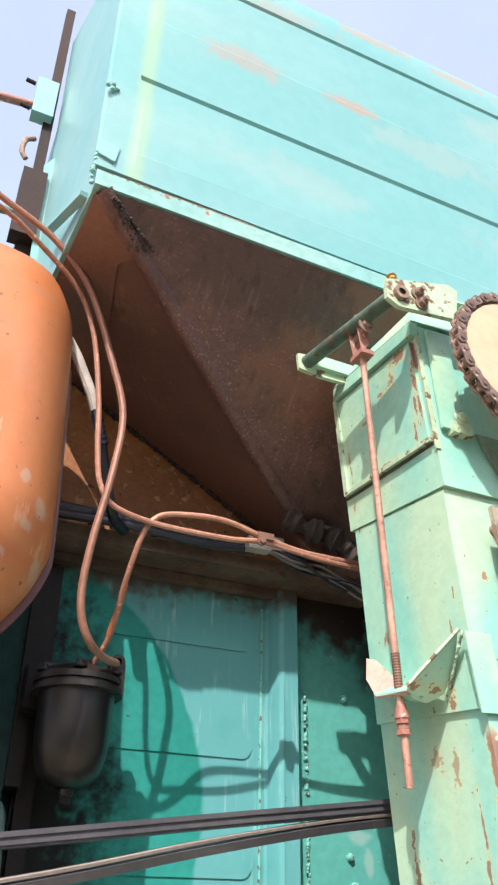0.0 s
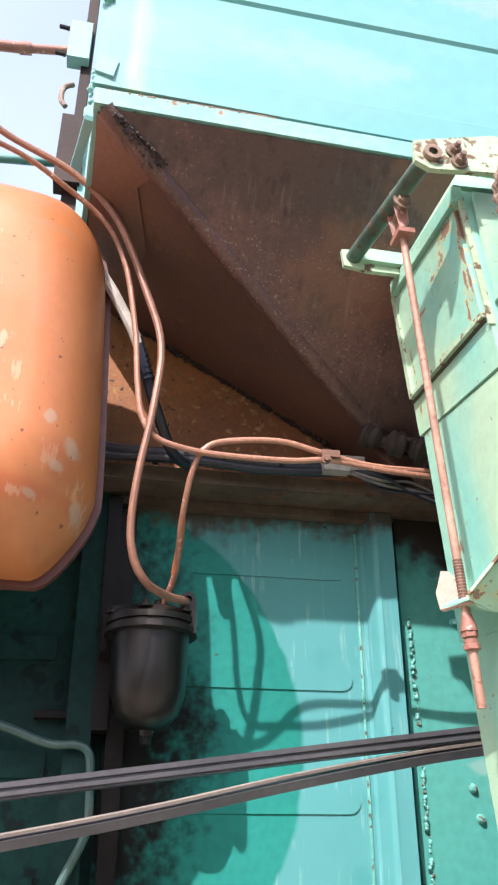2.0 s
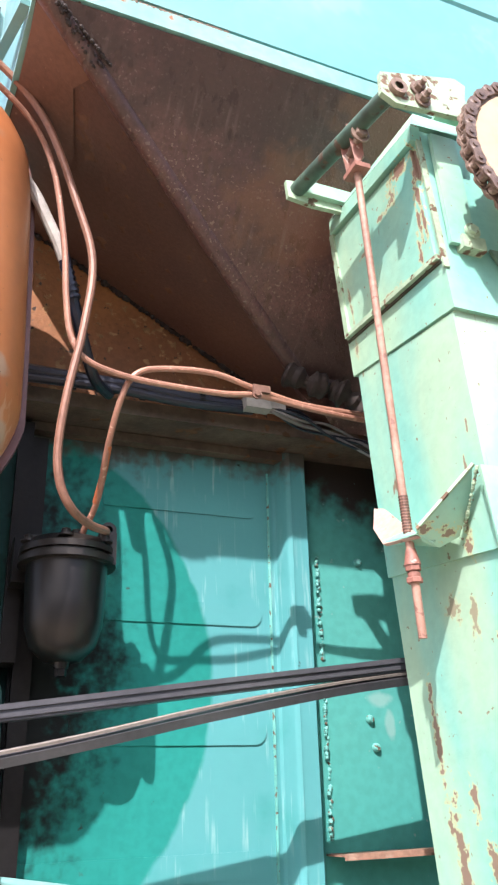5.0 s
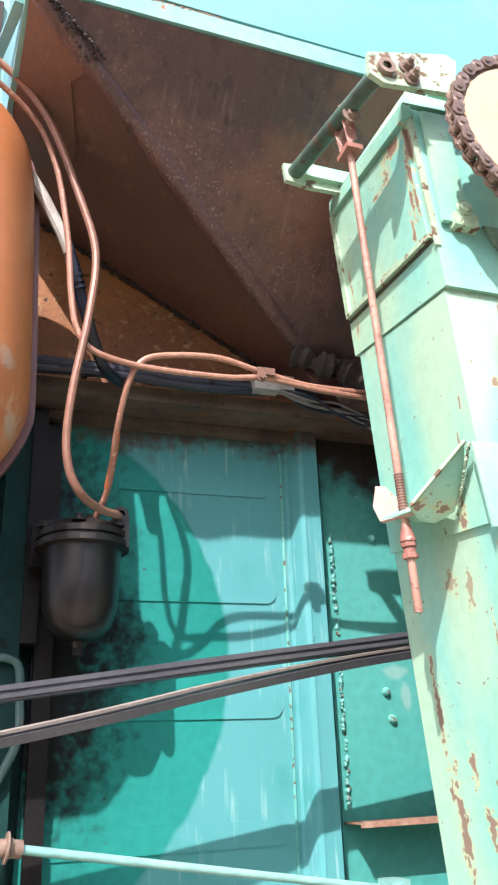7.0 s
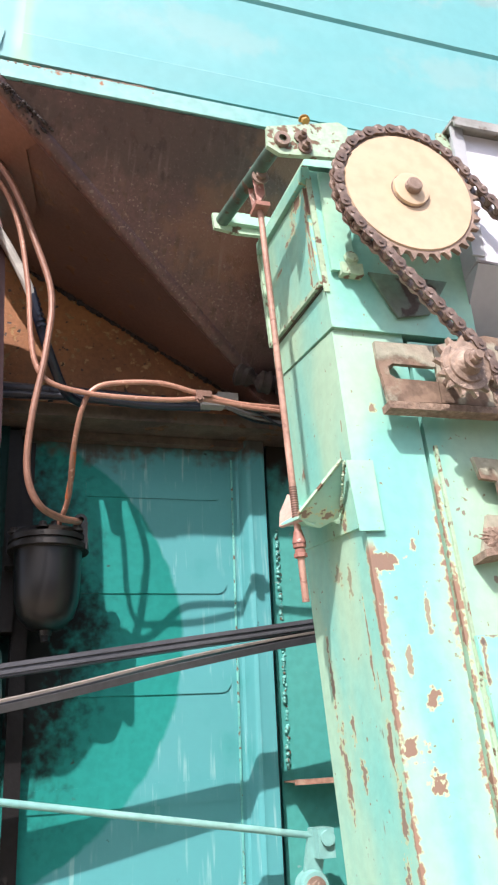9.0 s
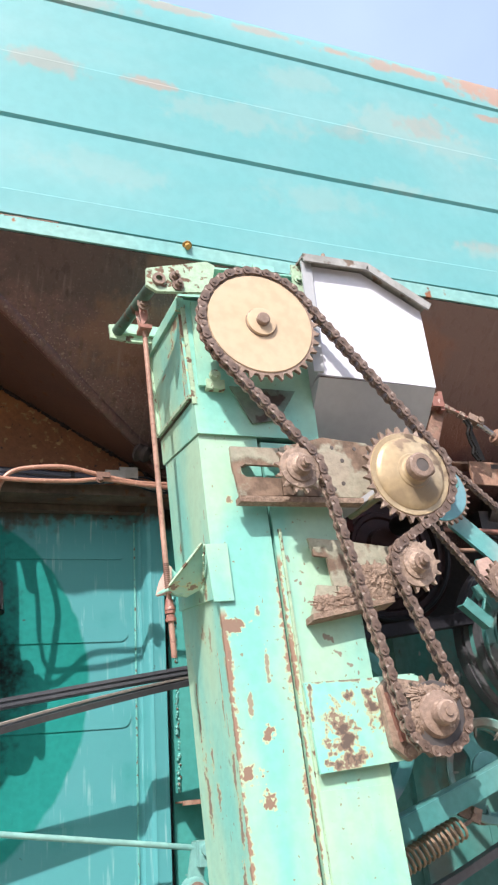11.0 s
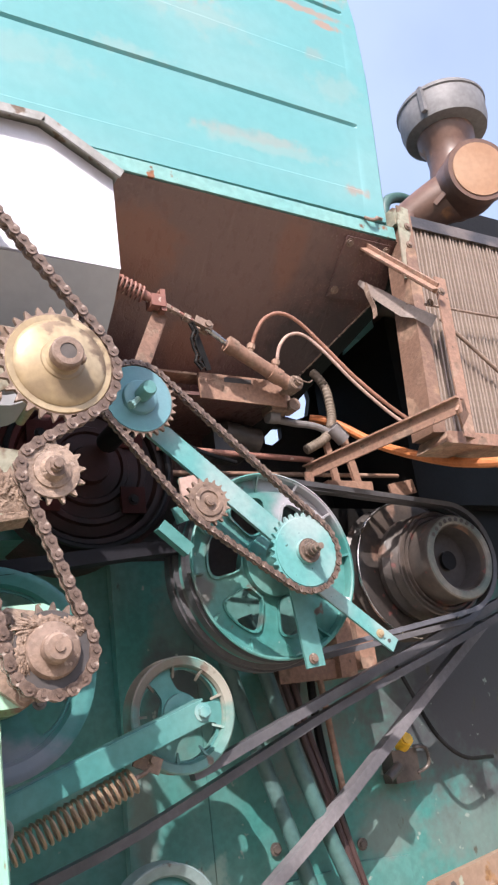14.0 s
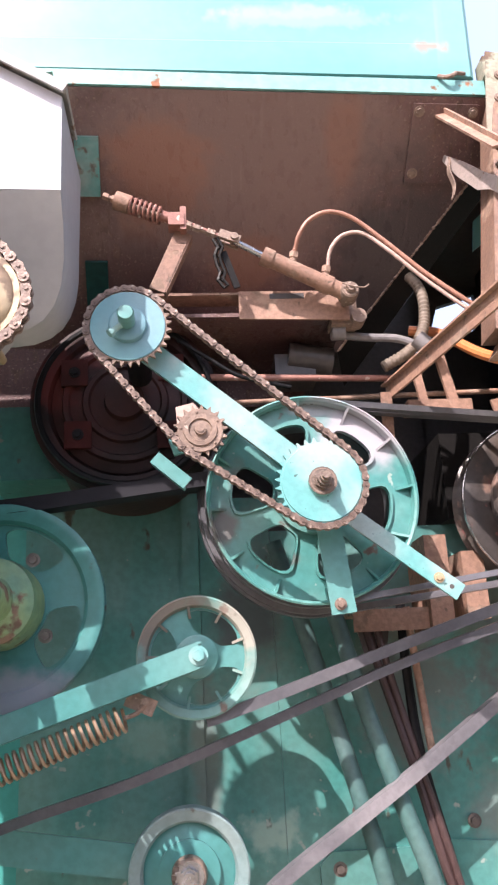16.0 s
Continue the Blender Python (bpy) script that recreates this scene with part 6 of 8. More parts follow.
def seat(bm):
    """Scales the filter's parts about the head and sets them on their bracket."""
    for v in bm.verts:
        v.co = Vector((1.234 + 1.03 * (v.co.x - 1.222), 2.50 + 1.03 * (v.co.y - 2.42), 1.984 + 1.04 * (v.co.z - 1.95)))
    return bm


bowl = part("bowl", seat(upright([(0.0, 1.748), (0.012, 1.748), (0.014, 1.758), (0.035, 1.762), (0.058, 1.785), (0.068, 1.82), (0.071, 1.86), (0.073, 1.925), (0.078, 1.93)], 1.222, 2.42)), M_BOWL, filt, "black enamelled filter bowl")
part("drain", seat(upright([(0.0, 1.735), (0.010, 1.735), (0.011, 1.75)], 1.222, 2.42, 6)), M_BLACK, bowl)
cap = part("head", seat(join(upright([(0.0, 1.975), (0.05, 1.975), (0.075, 1.968), (0.086, 1.955), (0.086, 1.944), (0.08, 1.943), (0.08, 1.938), (0.088, 1.937), (0.088, 1.926), (0.0, 1.925)], 1.222, 2.42),
                        block(1.155, 1.275, 2.44, 2.55, 1.945, 1.99, 0.006))), M_FILTER_HEAD, filt, "dusty black cast filter head")
for a in range(6):
    part("bolt", seat(hexbolt((1.222 + 0.078 * math.cos(a * 1.047 + 0.3), 2.42 + 0.078 * math.sin(a * 1.047 + 0.3), 1.962), (0, 0, 1), 0.009, 0.012)), M_FILTER_HEAD, cap)
part("strap_bolt", seat(join(block(1.272, 1.302, 2.375, 2.405, 1.925, 1.985, 0.004), rod((1.287, 2.39, 1.93), (1.287, 2.39, 2.0), 0.006))), M_FILTER_HEAD, cap)
part("bracket", join(block(1.14, 1.195, 2.55, 2.66, 1.94, 2.03, 0.004), block(1.135, 1.165, 2.60, 2.66, 1.80, 2.30, 0.003)), M_BLACK, filt)

# ---- hoses and wires ----
hose = thing("wire_harness", "blue-black taped wiring harness on the ledge", "cable", (1.5, 2.53, 2.33))
part("cable_sleeve", tube([(1.05, 2.515, 2.375), (1.20, 2.51, 2.368), (1.33, 2.508, 2.367), (1.45, 2.510, 2.362), (1.56, 2.510, 2.360), (1.63, 2.51, 2.364)], 0.017, n=6), M_TAPE, hose, "taped cable bundle")
part("cable_sleeve", tube([(1.10, 2.50, 2.35), (1.30, 2.496, 2.352), (1.46, 2.50, 2.345), (1.60, 2.50, 2.35)], 0.010), M_TAPE, hose)
for x in (1.22, 1.37, 1.50):
    part("tape_wrap", tube([(x, 2.510, 2.362), (x + 0.012, 2.510, 2.362)], 0.0185, curved=False), M_BLACK, hose)
part("connector", join(block(1.60, 1.66, 2.47, 2.50, 2.345, 2.375, 0.004), block(1.645, 1.70, 2.48, 2.51, 2.355, 2.39, 0.004)), M_CONNECTOR, hose, "grey plug connector")
for k in range(6):
    rk = random.Random(40 + k)
    part("wire", tube([(1.66, 2.49, 2.36 + rk.uniform(-0.008, 0.008)), (1.74, 2.49 + rk.uniform(-0.02, 0.02), 2.345 + rk.uniform(-0.02, 0.02)), (1.82, 2.50, 2.325 + rk.uniform(-0.02, 0.02)), (1.93, 2.50, 2.30 + rk.uniform(-0.03, 0.01)), (2.02, 2.54, 2.28)], 0.0035, 6), M_GREY if k % 2 else M_TAPE, hose)
flex = thing("breather_hose", "black ribbed hose ending in a pale plastic strip", "hose", (1.2, 2.4, 2.33))
part("hose", tube([(1.162, 2.33, 2.545), (1.185, 2.345, 2.47), (1.215, 2.38, 2.40), (1.255, 2.44, 2.34), (1.30, 2.50, 2.338)], 0.012), M_TAPE, flex, "black corrugated hose")
part("pale_sleeve", tube([(1.02, 2.36, 2.765), (1.06, 2.32, 2.715), (1.095, 2.305, 2.655), (1.128, 2.315, 2.60), (1.150, 2.322, 2.56), (1.165, 2.332, 2.53)], 0.012), M_PALE, flex, "pale plastic sleeve")
part("rib", join(*[tube([(1.170 + 0.004 * k, 2.336 + 0.002 * k, 2.52 - 0.012 * k), (1.172 + 0.004 * k, 2.337 + 0.002 * k, 2.515 - 0.012 * k)], 0.0138, curved=False) for k in range(6)]), M_TAPE, flex)
strip_line = thing("fuel_line", "grey-teal bent fuel line on the shaded panel", "pipe", (1.1, 2.65, 1.0))
part("pipe_run", tube([(0.70, 2.60, 1.86), (0.93, 2.60, 1.815), (1.05, 2.60, 1.775), (1.11, 2.60, 1.772), (1.135, 2.60, 1.755), (1.14, 2.60, 1.70), (1.14, 2.60, 1.62), (1.10, 2.61, 1.53), (1.07, 2.63, 1.42), (1.07, 2.66, 1.0)], 0.0085), M_PIPE, strip_line)

push = thing("control_rod", "pale turquoise control rod along the door", "rod", (1.5, 2.5, 1.3))
part("rod", rod((1.130, 2.455, 1.452), (1.842, 2.54, 1.332), 0.0075), M_RIM, push, "pale painted rod")
part("left_end", join(rod((1.10, 2.45, 1.455), (1.150, 2.458, 1.449), 0.014), bar((1.09, 2.46, 1.50), (1.085, 2.50, 1.36), 0.035, 0.01, (0, 1, 0)), hexbolt((1.125, 2.452, 1.453), (1, 0.1, -0.1), 0.016, 0.01)), M_DUST_IRON, push)
part("right_fork", join(block(1.83, 1.868, 2.50, 2.56, 1.29, 1.35, 0.004), rod((1.85, 2.49, 1.33), (1.85, 2.57, 1.33), 0.016)), M_RIM, push, "forked rod end")
crank = part("crank", bar((1.842, 2.535, 1.345), (1.822, 2.545, 1.235), 0.042, 0.010, (0, 1, 0), 0.002), M_RIM, push, "pale bell crank")
part("crank_arm", bar((1.822, 2.545, 1.235), (1.70, 2.56, 1.10), 0.045, 0.010, (0, 1, 0), 0.002), M_RIM, crank)
part("crank_eye", lathe([(0.0, 2.515), (0.030, 2.515), (0.033, 2.52), (0.033, 2.56), (0.0, 2.56)], 1.822, 1.235, 28), M_RIM, crank)
part("crank_bolt", hexbolt((1.822, 2.513, 1.235), (0, -1, 0), 0.015, 0.010), M_DUST_IRON, crank)
part("pivot", rod((1.095, 2.49, 1.40), (1.095, 2.66, 1.40), 0.016), M_DUST_IRON, push)

twin = thing("drive_belt", "twin grey rubber belts crossing in front of the door", "belt", (1.4, 2.2, 1.6), "drive belts")
up = part("ribbed_strand", strap([(0.30, 2.376, 1.581), (1.093, 2.390, 1.681), (1.53, 2.395, 1.737), (1.948, 2.399, 1.789)], 0.026, 0.026), M_RUBBER_DARK, twin, "ribbed upper strand")
for dz, th in ((0.008, 0.008), (-0.005, 0.007)):
    part("belt_rib", strap([(0.30, 2.365, 1.581 + dz), (1.093, 2.379, 1.681 + dz), (1.53, 2.384, 1.737 + dz), (1.95, 2.388, 1.789 + dz)], 0.012, th), M_RUBBER_DARK, up)
part("plain_strand", strap([(0.30, 2.391, 1.480), (1.104, 2.405, 1.614), (1.47, 2.406, 1.687), (1.732, 2.405, 1.735), (1.948, 2.404, 1.765)], 0.033, 0.016, (0, 1, 0.5)), M_RUBBER_DARK, twin, "plain lower strand with pale edge")
part("pale_edge", strap([(0.30, 2.374, 1.489), (1.105, 2.388, 1.623), (1.471, 2.389, 1.697), (1.733, 2.388, 1.744), (1.95, 2.388, 1.773)], 0.006, 0.005, (0, 1, 0.5)), M_BELT_EDGE, twin)

# ---- spring rod, hydraulic cylinder and their bracket ----
spr = thing("spring_rod", "rusty tension rod with a coil spring", "linkage", (2.55, 2.14, 2.33))
A, B = Vector((2.405, 2.124, 2.570)), Vector((2.708, 2.134, 2.452))
D = (B - A).normalized()
part("rod", rod(A - D * 0.02, B, 0.0065), M_DUST_IRON, spr)
part("cup", join(rod(A + D * 0.010, A + D * 0.048, 0.024), rod(A + D * 0.0, A + D * 0.012, 0.011, seg=6), rod(A - D * 0.022, A - D * 0.008, 0.010, seg=6)), M_ANGLE, spr, "dusty tan spring cup")
coil = []
nrm = D.orthogonal().normalized()
bin_ = D.cross(nrm)
for k in range(85):
    a = 2 * math.pi * k / 12
    coil.append(A + D * (0.046 + 0.088 * k / 84) + (nrm * math.cos(a) + bin_ * math.sin(a)) * 0.0205)
part("coil_spring", tube(coil, 0.0036, 6, curved=False), M_RED_ROD, spr, "rust-red coil spring")
part("guide", join(bar(A + D * 0.05 + Vector((0, -0.004, 0.018)), B + Vector((-0.04, -0.004, 0.014)), 0.010, 0.006), rod(A + D * 0.132, A + D * 0.155, 0.013), block(2.545, 2.585, 2.115, 2.155, 2.490, 2.525, 0.003), block(2.575, 2.59, 2.12, 2.15, 2.48, 2.545, 0.002)), M_RED_ROD, spr)
part("nuts", join(rod(A + D * 0.20, A + D * 0.212, 0.012, seg=6), rod(A + D * 0.218, A + D * 0.235, 0.011, seg=6), rod(A + D * 0.255, A + D * 0.275, 0.012, seg=6)), M_DUST_IRON, spr)
part("fork", join(bar(B - D * 0.04 + Vector((0, -0.016, 0)), B + D * 0.015 + Vector((0, -0.016, 0)), 0.022, 0.005, (0, 1, 0)), bar(B - D * 0.04 + Vector((0, 0.016, 0)), B + D * 0.015 + Vector((0, 0.016, 0)), 0.022, 0.005, (0, 1, 0)), rod(B + Vector((0, -0.025, 0.002)), B + Vector((0, 0.025, 0.002)), 0.009)), M_DUST_IRON, spr)
part("stand", join(bar((2.513, 2.15, 2.325), (2.582, 2.15, 2.488), 0.040, 0.008, (0, 1, 0)), bar((2.533, 2.165, 2.320), (2.602, 2.168, 2.480), 0.006, 0.036, (0, 1, 0))), M_ANGLE, spr, "rusty upright bracket")
tail = [(2.662, 2.125, 2.452), (2.672, 2.125, 2.430), (2.664, 2.128, 2.408), (2.668, 2.13, 2.385), (2.676, 2.13, 2.362), (2.670, 2.13, 2.342), (2.682, 2.13, 2.325)]
for a_, b_ in zip(tail, tail[1:]):
    m_ = (Vector(a_) + Vector(b_)) / 2
    d_ = (Vector(b_) - Vector(a_)) * 0.62
    w_ = Vector((d_.z, 0, -d_.x)).normalized() * 0.0055
    part("tail_link", tube([m_ - d_ + w_, m_ + d_ + w_, m_ + d_ - w_, m_ - d_ - w_], 0.0048, 6, curved=False, closed=True), M_BLACK, spr, "greasy black chain link")
part("lever", bar((2.680, 2.14, 2.425), (2.712, 2.15, 2.33), 0.016, 0.008, (0, 1, 0)), M_BLACK, spr, "greasy short lever")

cyl = thing("hydraulic_cylinder", "dusty hydraulic cylinder with a bright piston rod", "cylinder", (2.88, 2.16, 2.3))
C0, C1 = Vector((2.785, 2.152, 2.418)), Vector((2.995, 2.172, 2.320))
E_ = (C1 - C0).normalized()
part("piston_rod", rod(B, C0, 0.0085), M_STEEL, cyl, "bright steel piston rod")
barrel = part("barrel", join(rod(C0, C1 - E_ * 0.01, 0.021, seg=24), rod(C0 - E_ * 0.006, C0 + E_ * 0.022, 0.0245, seg=24), rod(C0 + E_ * 0.15, C0 + E_ * 0.185, 0.0245, seg=24)), M_ANGLE, cyl, "dust-brown cylinder barrel")
part("eye", join(lathe([(0.0, 2.145), (0.022, 2.145), (0.024, 2.15), (0.024, 2.19), (0.0, 2.19)], C1.x, C1.z, 24), rod((C1.x, 2.13, C1.z), (C1.x, 2.27, C1.z), 0.010), hexbolt((C1.x, 2.145, C1.z), (0, -1, 0), 0.013)), M_DUST_IRON, cyl, "pinned cylinder eye")
part("split_pin", tube([(C1.x - 0.02, 2.135, C1.z + 0.012), (C1.x, 2.128, C1.z), (C1.x + 0.03, 2.13, C1.z - 0.004), (C1.x + 0.045, 2.13, C1.z + 0.004)], 0.0022, 6), M_DUST_IRON, cyl)
for p in (C0 + E_ * 0.075, C0 + E_ * 0.165):
    part("port", join(rod(p, p + Vector((0.010, -0.008, 0.045)), 0.009), rod(p + Vector((0.006, -0.005, 0.028)), p + Vector((0.0085, -0.007, 0.042)), 0.0125, seg=6)), M_ANGLE, barrel)
lines = thing("hydraulic_line", "pair of pinkish copper hydraulic lines", "pipe", (3.2, 2.1, 2.2), "oil pipes")
part("line", tube([(2.860, 2.15, 2.420), (2.872, 2.13, 2.462), (2.900, 2.12, 2.502), (2.950, 2.115, 2.523), (3.010, 2.115, 2.505), (3.09, 2.115, 2.435), (3.19, 2.11, 2.335), (3.31, 2.085, 2.222), (3.38, 2.03, 2.150), (3.48, 1.97, 2.10), (3.70, 1.95, 2.05), (4.2, 1.95, 2.0)], 0.0058), M_COPPER, lines, "pink copper line")
part("line", tube([(2.945, 2.16, 2.380), (2.953, 2.145, 2.430), (2.985, 2.135, 2.466), (3.035, 2.13, 2.470), (3.09, 2.12, 2.420), (3.19, 2.118, 2.322), (3.305, 2.095, 2.210), (3.375, 2.04, 2.138), (3.48, 1.98, 2.088), (3.70, 1.96, 2.035), (4.2, 1.96, 1.985)], 0.0052), M_PINK, lines, "pale dusty line")
tray = thing("support_tray", "rust-brown folded steel beam under the cylinder", "beam", (2.78, 2.26, 2.28))
part("beam", join(block(2.50, 3.01, 2.235, 2.30, 2.355, 2.362, 0.001), hexa([(2.72, 2.225, 2.282), (3.005, 2.225, 2.275), (3.005, 2.232, 2.275), (2.72, 2.232, 2.282), (2.72, 2.225, 2.36), (3.01, 2.225, 2.358), (3.01, 2.236, 2.358), (2.72, 2.236, 2.36)], 0.001)), M_ANGLE, tray)
# Shelf in the darker plate: shade under the beam put into its colour.
part("shelf", block(2.50, 3.0, 2.23, 2.60, 2.290, 2.300, 0.001), M_RUSTPLATE, tray)
part("slot", bevel(block(2.80, 2.89, 2.224, 2.226, 2.337, 2.352, 0), 0.0005, 1), M_INNER, tray)
part("end_lug", join(block(2.96, 3.03, 2.24, 2.30, 2.27, 2.36, 0.004), rod((3.03, 2.22, 2.285), (3.03, 2.27, 2.285), 0.02)), M_DUST_IRON, tray)

# ---- pulleys ----
def pierced(cx, cz, y, thick, r0, r1, count, turn, wide, lip=0.0, lip_high=0.008, vm=0.0, vh=0.8):
    """A cast web: a ring with rounded, tapering windows through it; returns the web and the lips round the windows."""
    web, lips, m = bmesh.new(), [], 32

    def at(u, v, k, yy):
        r = r0 + (r1 - r0) * (v + 1) / 2
        a = turn + 6.28319 * (k + 0.5) / count + u * math.pi / count
        return (cx + r * math.cos(a), yy, cz + r * math.sin(a))

    for k in range(count):
        square, hole, ring_out = [], [], []
        for i in range(m):
            a = 6.28319 * i / m
            c, s_ = math.cos(a), math.sin(a)
            q = 1 / max(abs(c), abs(s_))
            square.append((c * q, s_ * q))
            p = (abs(c) ** 4 + abs(s_) ** 4) ** -0.25
            for out, g in ((hole, 1.0), (ring_out, 1.0 + lip)):
                v = vm + vh * s_ * p * g
                out.append((wide * c * p * (0.80 + 0.12 * v) * g, v))
        for y0, flip in ((y, False), (y + thick, True)):
            a_ = [web.verts.new(at(u, v, k, y0)) for u, v in square]
            b_ = [web.verts.new(at(u, v, k, y0)) for u, v in hole]
            for i in range(m):
                web.faces.new((a_[i], a_[(i + 1) % m], b_[(i + 1) % m], b_[i]))
            if not flip:
                front_ = b_
        for i in range(m):
            web.faces.new((front_[i], front_[(i + 1) % m], b_[(i + 1) % m], b_[i]))
        if lip:
            bm = bmesh.new()
            f0 = [bm.verts.new(at(u, v, k, y + 0.002)) for u, v in hole]
            f1 = [bm.verts.new(at(u, v, k, y - lip_high)) for u, v in hole]
            f2 = [bm.verts.new(at(u, v, k, y - lip_high)) for u, v in ring_out]
            f3 = [bm.verts.new(at(u, v, k, y + 0.002)) for u, v in ring_out]
            for a_, b_ in ((f0, f1), (f1, f2), (f2, f3), (f3, f0)):
                for i in range(m):
                    bm.faces.new((a_[i], a_[(i + 1) % m], b_[(i + 1) % m], b_[i]))
            lips.append(bm)
    bmesh.ops.remove_doubles(web, verts=web.verts[:], dist=0.0004)
    return web, lips


def pulley(label, cx, cz, y, R, wide, material, windows, rim=0.028, hub_r=0.045, group="pulleys", ribs=0, turn=0.35, open_=0.8, lip=0.0, rim_material=None, vm=0.0, vh=0.8, deep=0.36, rib_long=None):
    """A cast belt pulley: grooved rim, pierced web set back from the rim, hub, small ribs."""
    p = thing("pulley", label, "pulley", (cx, y, cz - R), group)
    rm = rim_material or material
    part("rim", lathe([(R - rim, y + 0.012), (R - rim * 0.82, y + 0.003), (R - rim * 0.4, y), (R - 0.004, y - 0.002), (R, y), (R, y + 0.004), (R - 0.014, y + wide * 0.5), (R, y + wide - 0.004), (R, y + wide), (R - rim, y + wide), (R - rim, y + 0.012)], cx, cz, 80), rm, p, "grooved rim")
    part("hub", lathe([(0.0, y + 0.006), (hub_r * 0.7, y + 0.006), (hub_r, y + 0.010), (hub_r, y + wide - 0.005), (0, y + wide - 0.005)], cx, cz, 36), material, p)
    yw = y + wide * deep
    if windows:
        web, lips = pierced(cx, cz, yw, 0.010, hub_r * 0.95, R - rim * 0.9, windows, turn, open_, lip, vm=vm, vh=vh)
    else:
        web, lips = lathe([(hub_r * 0.9, yw - 0.004), (R - rim * 0.9, yw + 0.006), (R - rim * 0.9, yw + 0.012), (hub_r * 0.9, yw + 0.008)], cx, cz, 48), []
    web_part = part("web", web, material, p)
    for b_ in lips:
        part("window_lip", b_, rm, web_part)
    for k in range(ribs):
        a = 6.28319 * (k + 0.5) / ribs + turn
        c, s_ = math.cos(a), math.sin(a)
        q = Vector((-s_, 0, c)) * 0.003
        u = Vector((c, 0, s_))
        o = Vector((cx, 0, cz))
        part("rib", prism([o + u * (R - rim * 0.6) + Vector((0, y + 0.001, 0)) + q, o + u * (R - (rib_long or rim * 1.9)) + Vector((0, yw + 0.002, 0)) + q, o + u * (R - rim * 0.6) + Vector((0, yw + 0.002, 0)) + q], -2 * q), rm, p)
    return p


bigp = pulley("large teal cast pulley with triangular windows", 2.868, 1.800, 2.185, 0.252, 0.075, M_PULLEY, 6, 0.011, 0.085, ribs=12, turn=-0.70, open_=0.80, lip=0.11, vm=-0.235, vh=0.595, deep=0.42, rib_long=0.050)
part("second_rim", lathe([(0.20, 2.262), (0.264, 2.262), (0.266, 2.268), (0.250, 2.29), (0.266, 2.312), (0.266, 2.318), (0.20, 2.318), (0.20, 2.262)], 2.868, 1.800, 72), M_RUBBER, bigp, "dark grey rear rim")
pulley("teal idler pulley with curved windows", 2.583, 1.452, 2.235, 0.136, 0.055, M_TEAL_PART, 3, 0.026, 0.048, ribs=9, turn=-0.03, open_=0.88, vm=-0.02, vh=0.82, rim_material=M_WORN_RIM)
pulley("teal lower pulley with a dusty hub", 2.553, 0.988, 2.36, 0.136, 0.06, M_TEAL_WHEEL, 0, 0.032, 0.07, rim_material=M_GREY_RIM)
pulley("large teal flat pulley behind the elevator", 2.140, 1.585, 2.245, 0.236, 0.05, M_TEAL_WHEEL, 4, 0.046, 0.10, turn=0.3, open_=0.7)
M_NUT = mat("scuffed_nut_steel", (0.30, 0.28, 0.265), (0.15, 0.12, 0.105), 0.38, metal=0.5, grain=70, bump=0.2, mix_scale=14.0)
hubg = thing("pulley_hub", "green-yellow cast hub bolted to the pulley", "hub", (2.14, 2.1, 1.5))
part("hub", lathe([(0.0, 2.02), (0.04, 2.02), (0.052, 2.03), (0.055, 2.13), (0.095, 2.15), (0.10, 2.20), (0.10, 2.256), (0, 2.256)], 2.140, 1.585, 32), mat("yellow_green_cast", (0.20, 0.30, 0.14), (0.10, 0.22, 0.14), 0.5, grain=60, rust=(0.20, 0.13, 0.09), rust_at=0.6, rust_scale=16, mix_scale=9.0), hubg)
for k in range(4):
    part("bolt", hexbolt((2.14 + 0.125 * math.cos(k * 1.57 - 0.6), 2.255, 1.585 + 0.125 * math.sin(k * 1.57 - 0.6)), (0, -1, 0), 0.011, 0.010), M_NUT, hubg)
lowhub = thing("shaft_nut", "scuffed steel nut in a toothed lock ring", "nut", (2.553, 2.34, 0.93))
part("collar", lathe([(0.0, 2.338), (0.026, 2.338), (0.030, 2.334), (0.036, 2.334), (0.040, 2.340), (0.040, 2.37)], 2.553, 0.988, 32), M_GREASE_IRON, lowhub, "greasy brown collar")
part("nut", join(hexbolt((2.553, 2.334, 0.988), (0, -1, 0), 0.022, 0.016), rod((2.553, 2.32, 0.988), (2.553, 2.308, 0.988), 0.013)), M_STEEL, lowhub, "scuffed steel nut")
for k in range(7):
    a = 2.0 + k * 0.55
    part("lock_tooth", block(2.553 + 0.0335 * math.cos(a) - 0.005, 2.553 + 0.0335 * math.cos(a) + 0.005, 2.326, 2.338, 0.988 + 0.0335 * math.sin(a) - 0.005, 0.988 + 0.0335 * math.sin(a) + 0.005, 0.002), M_NUT, lowhub)

# arms over the big pulley
swing = thing("swing_lever", "cyan flat steel arm across the big pulley", "arm", (2.8, 2.1, 1.55))
part("bar", join(bar((2.462, 2.090, 2.160), (2.830, 2.090, 1.850), 0.056, 0.012, (0, 1, 0), 0.003), bar((2.478, 2.11, 2.178), (2.850, 2.11, 1.868), 0.008, 0.035, (0, 1, 0))), M_CYAN, swing, "upper flat arm")
part("bar", join(bar((2.90, 2.135, 1.772), (3.174, 2.135, 1.556), 0.038, 0.008, (0, 1, 0), 0.002), bar((2.911, 2.15, 1.787), (3.185, 2.15, 1.571), 0.005, 0.035, (0, 1, 0))), M_CYAN, swing, "lower angle arm")
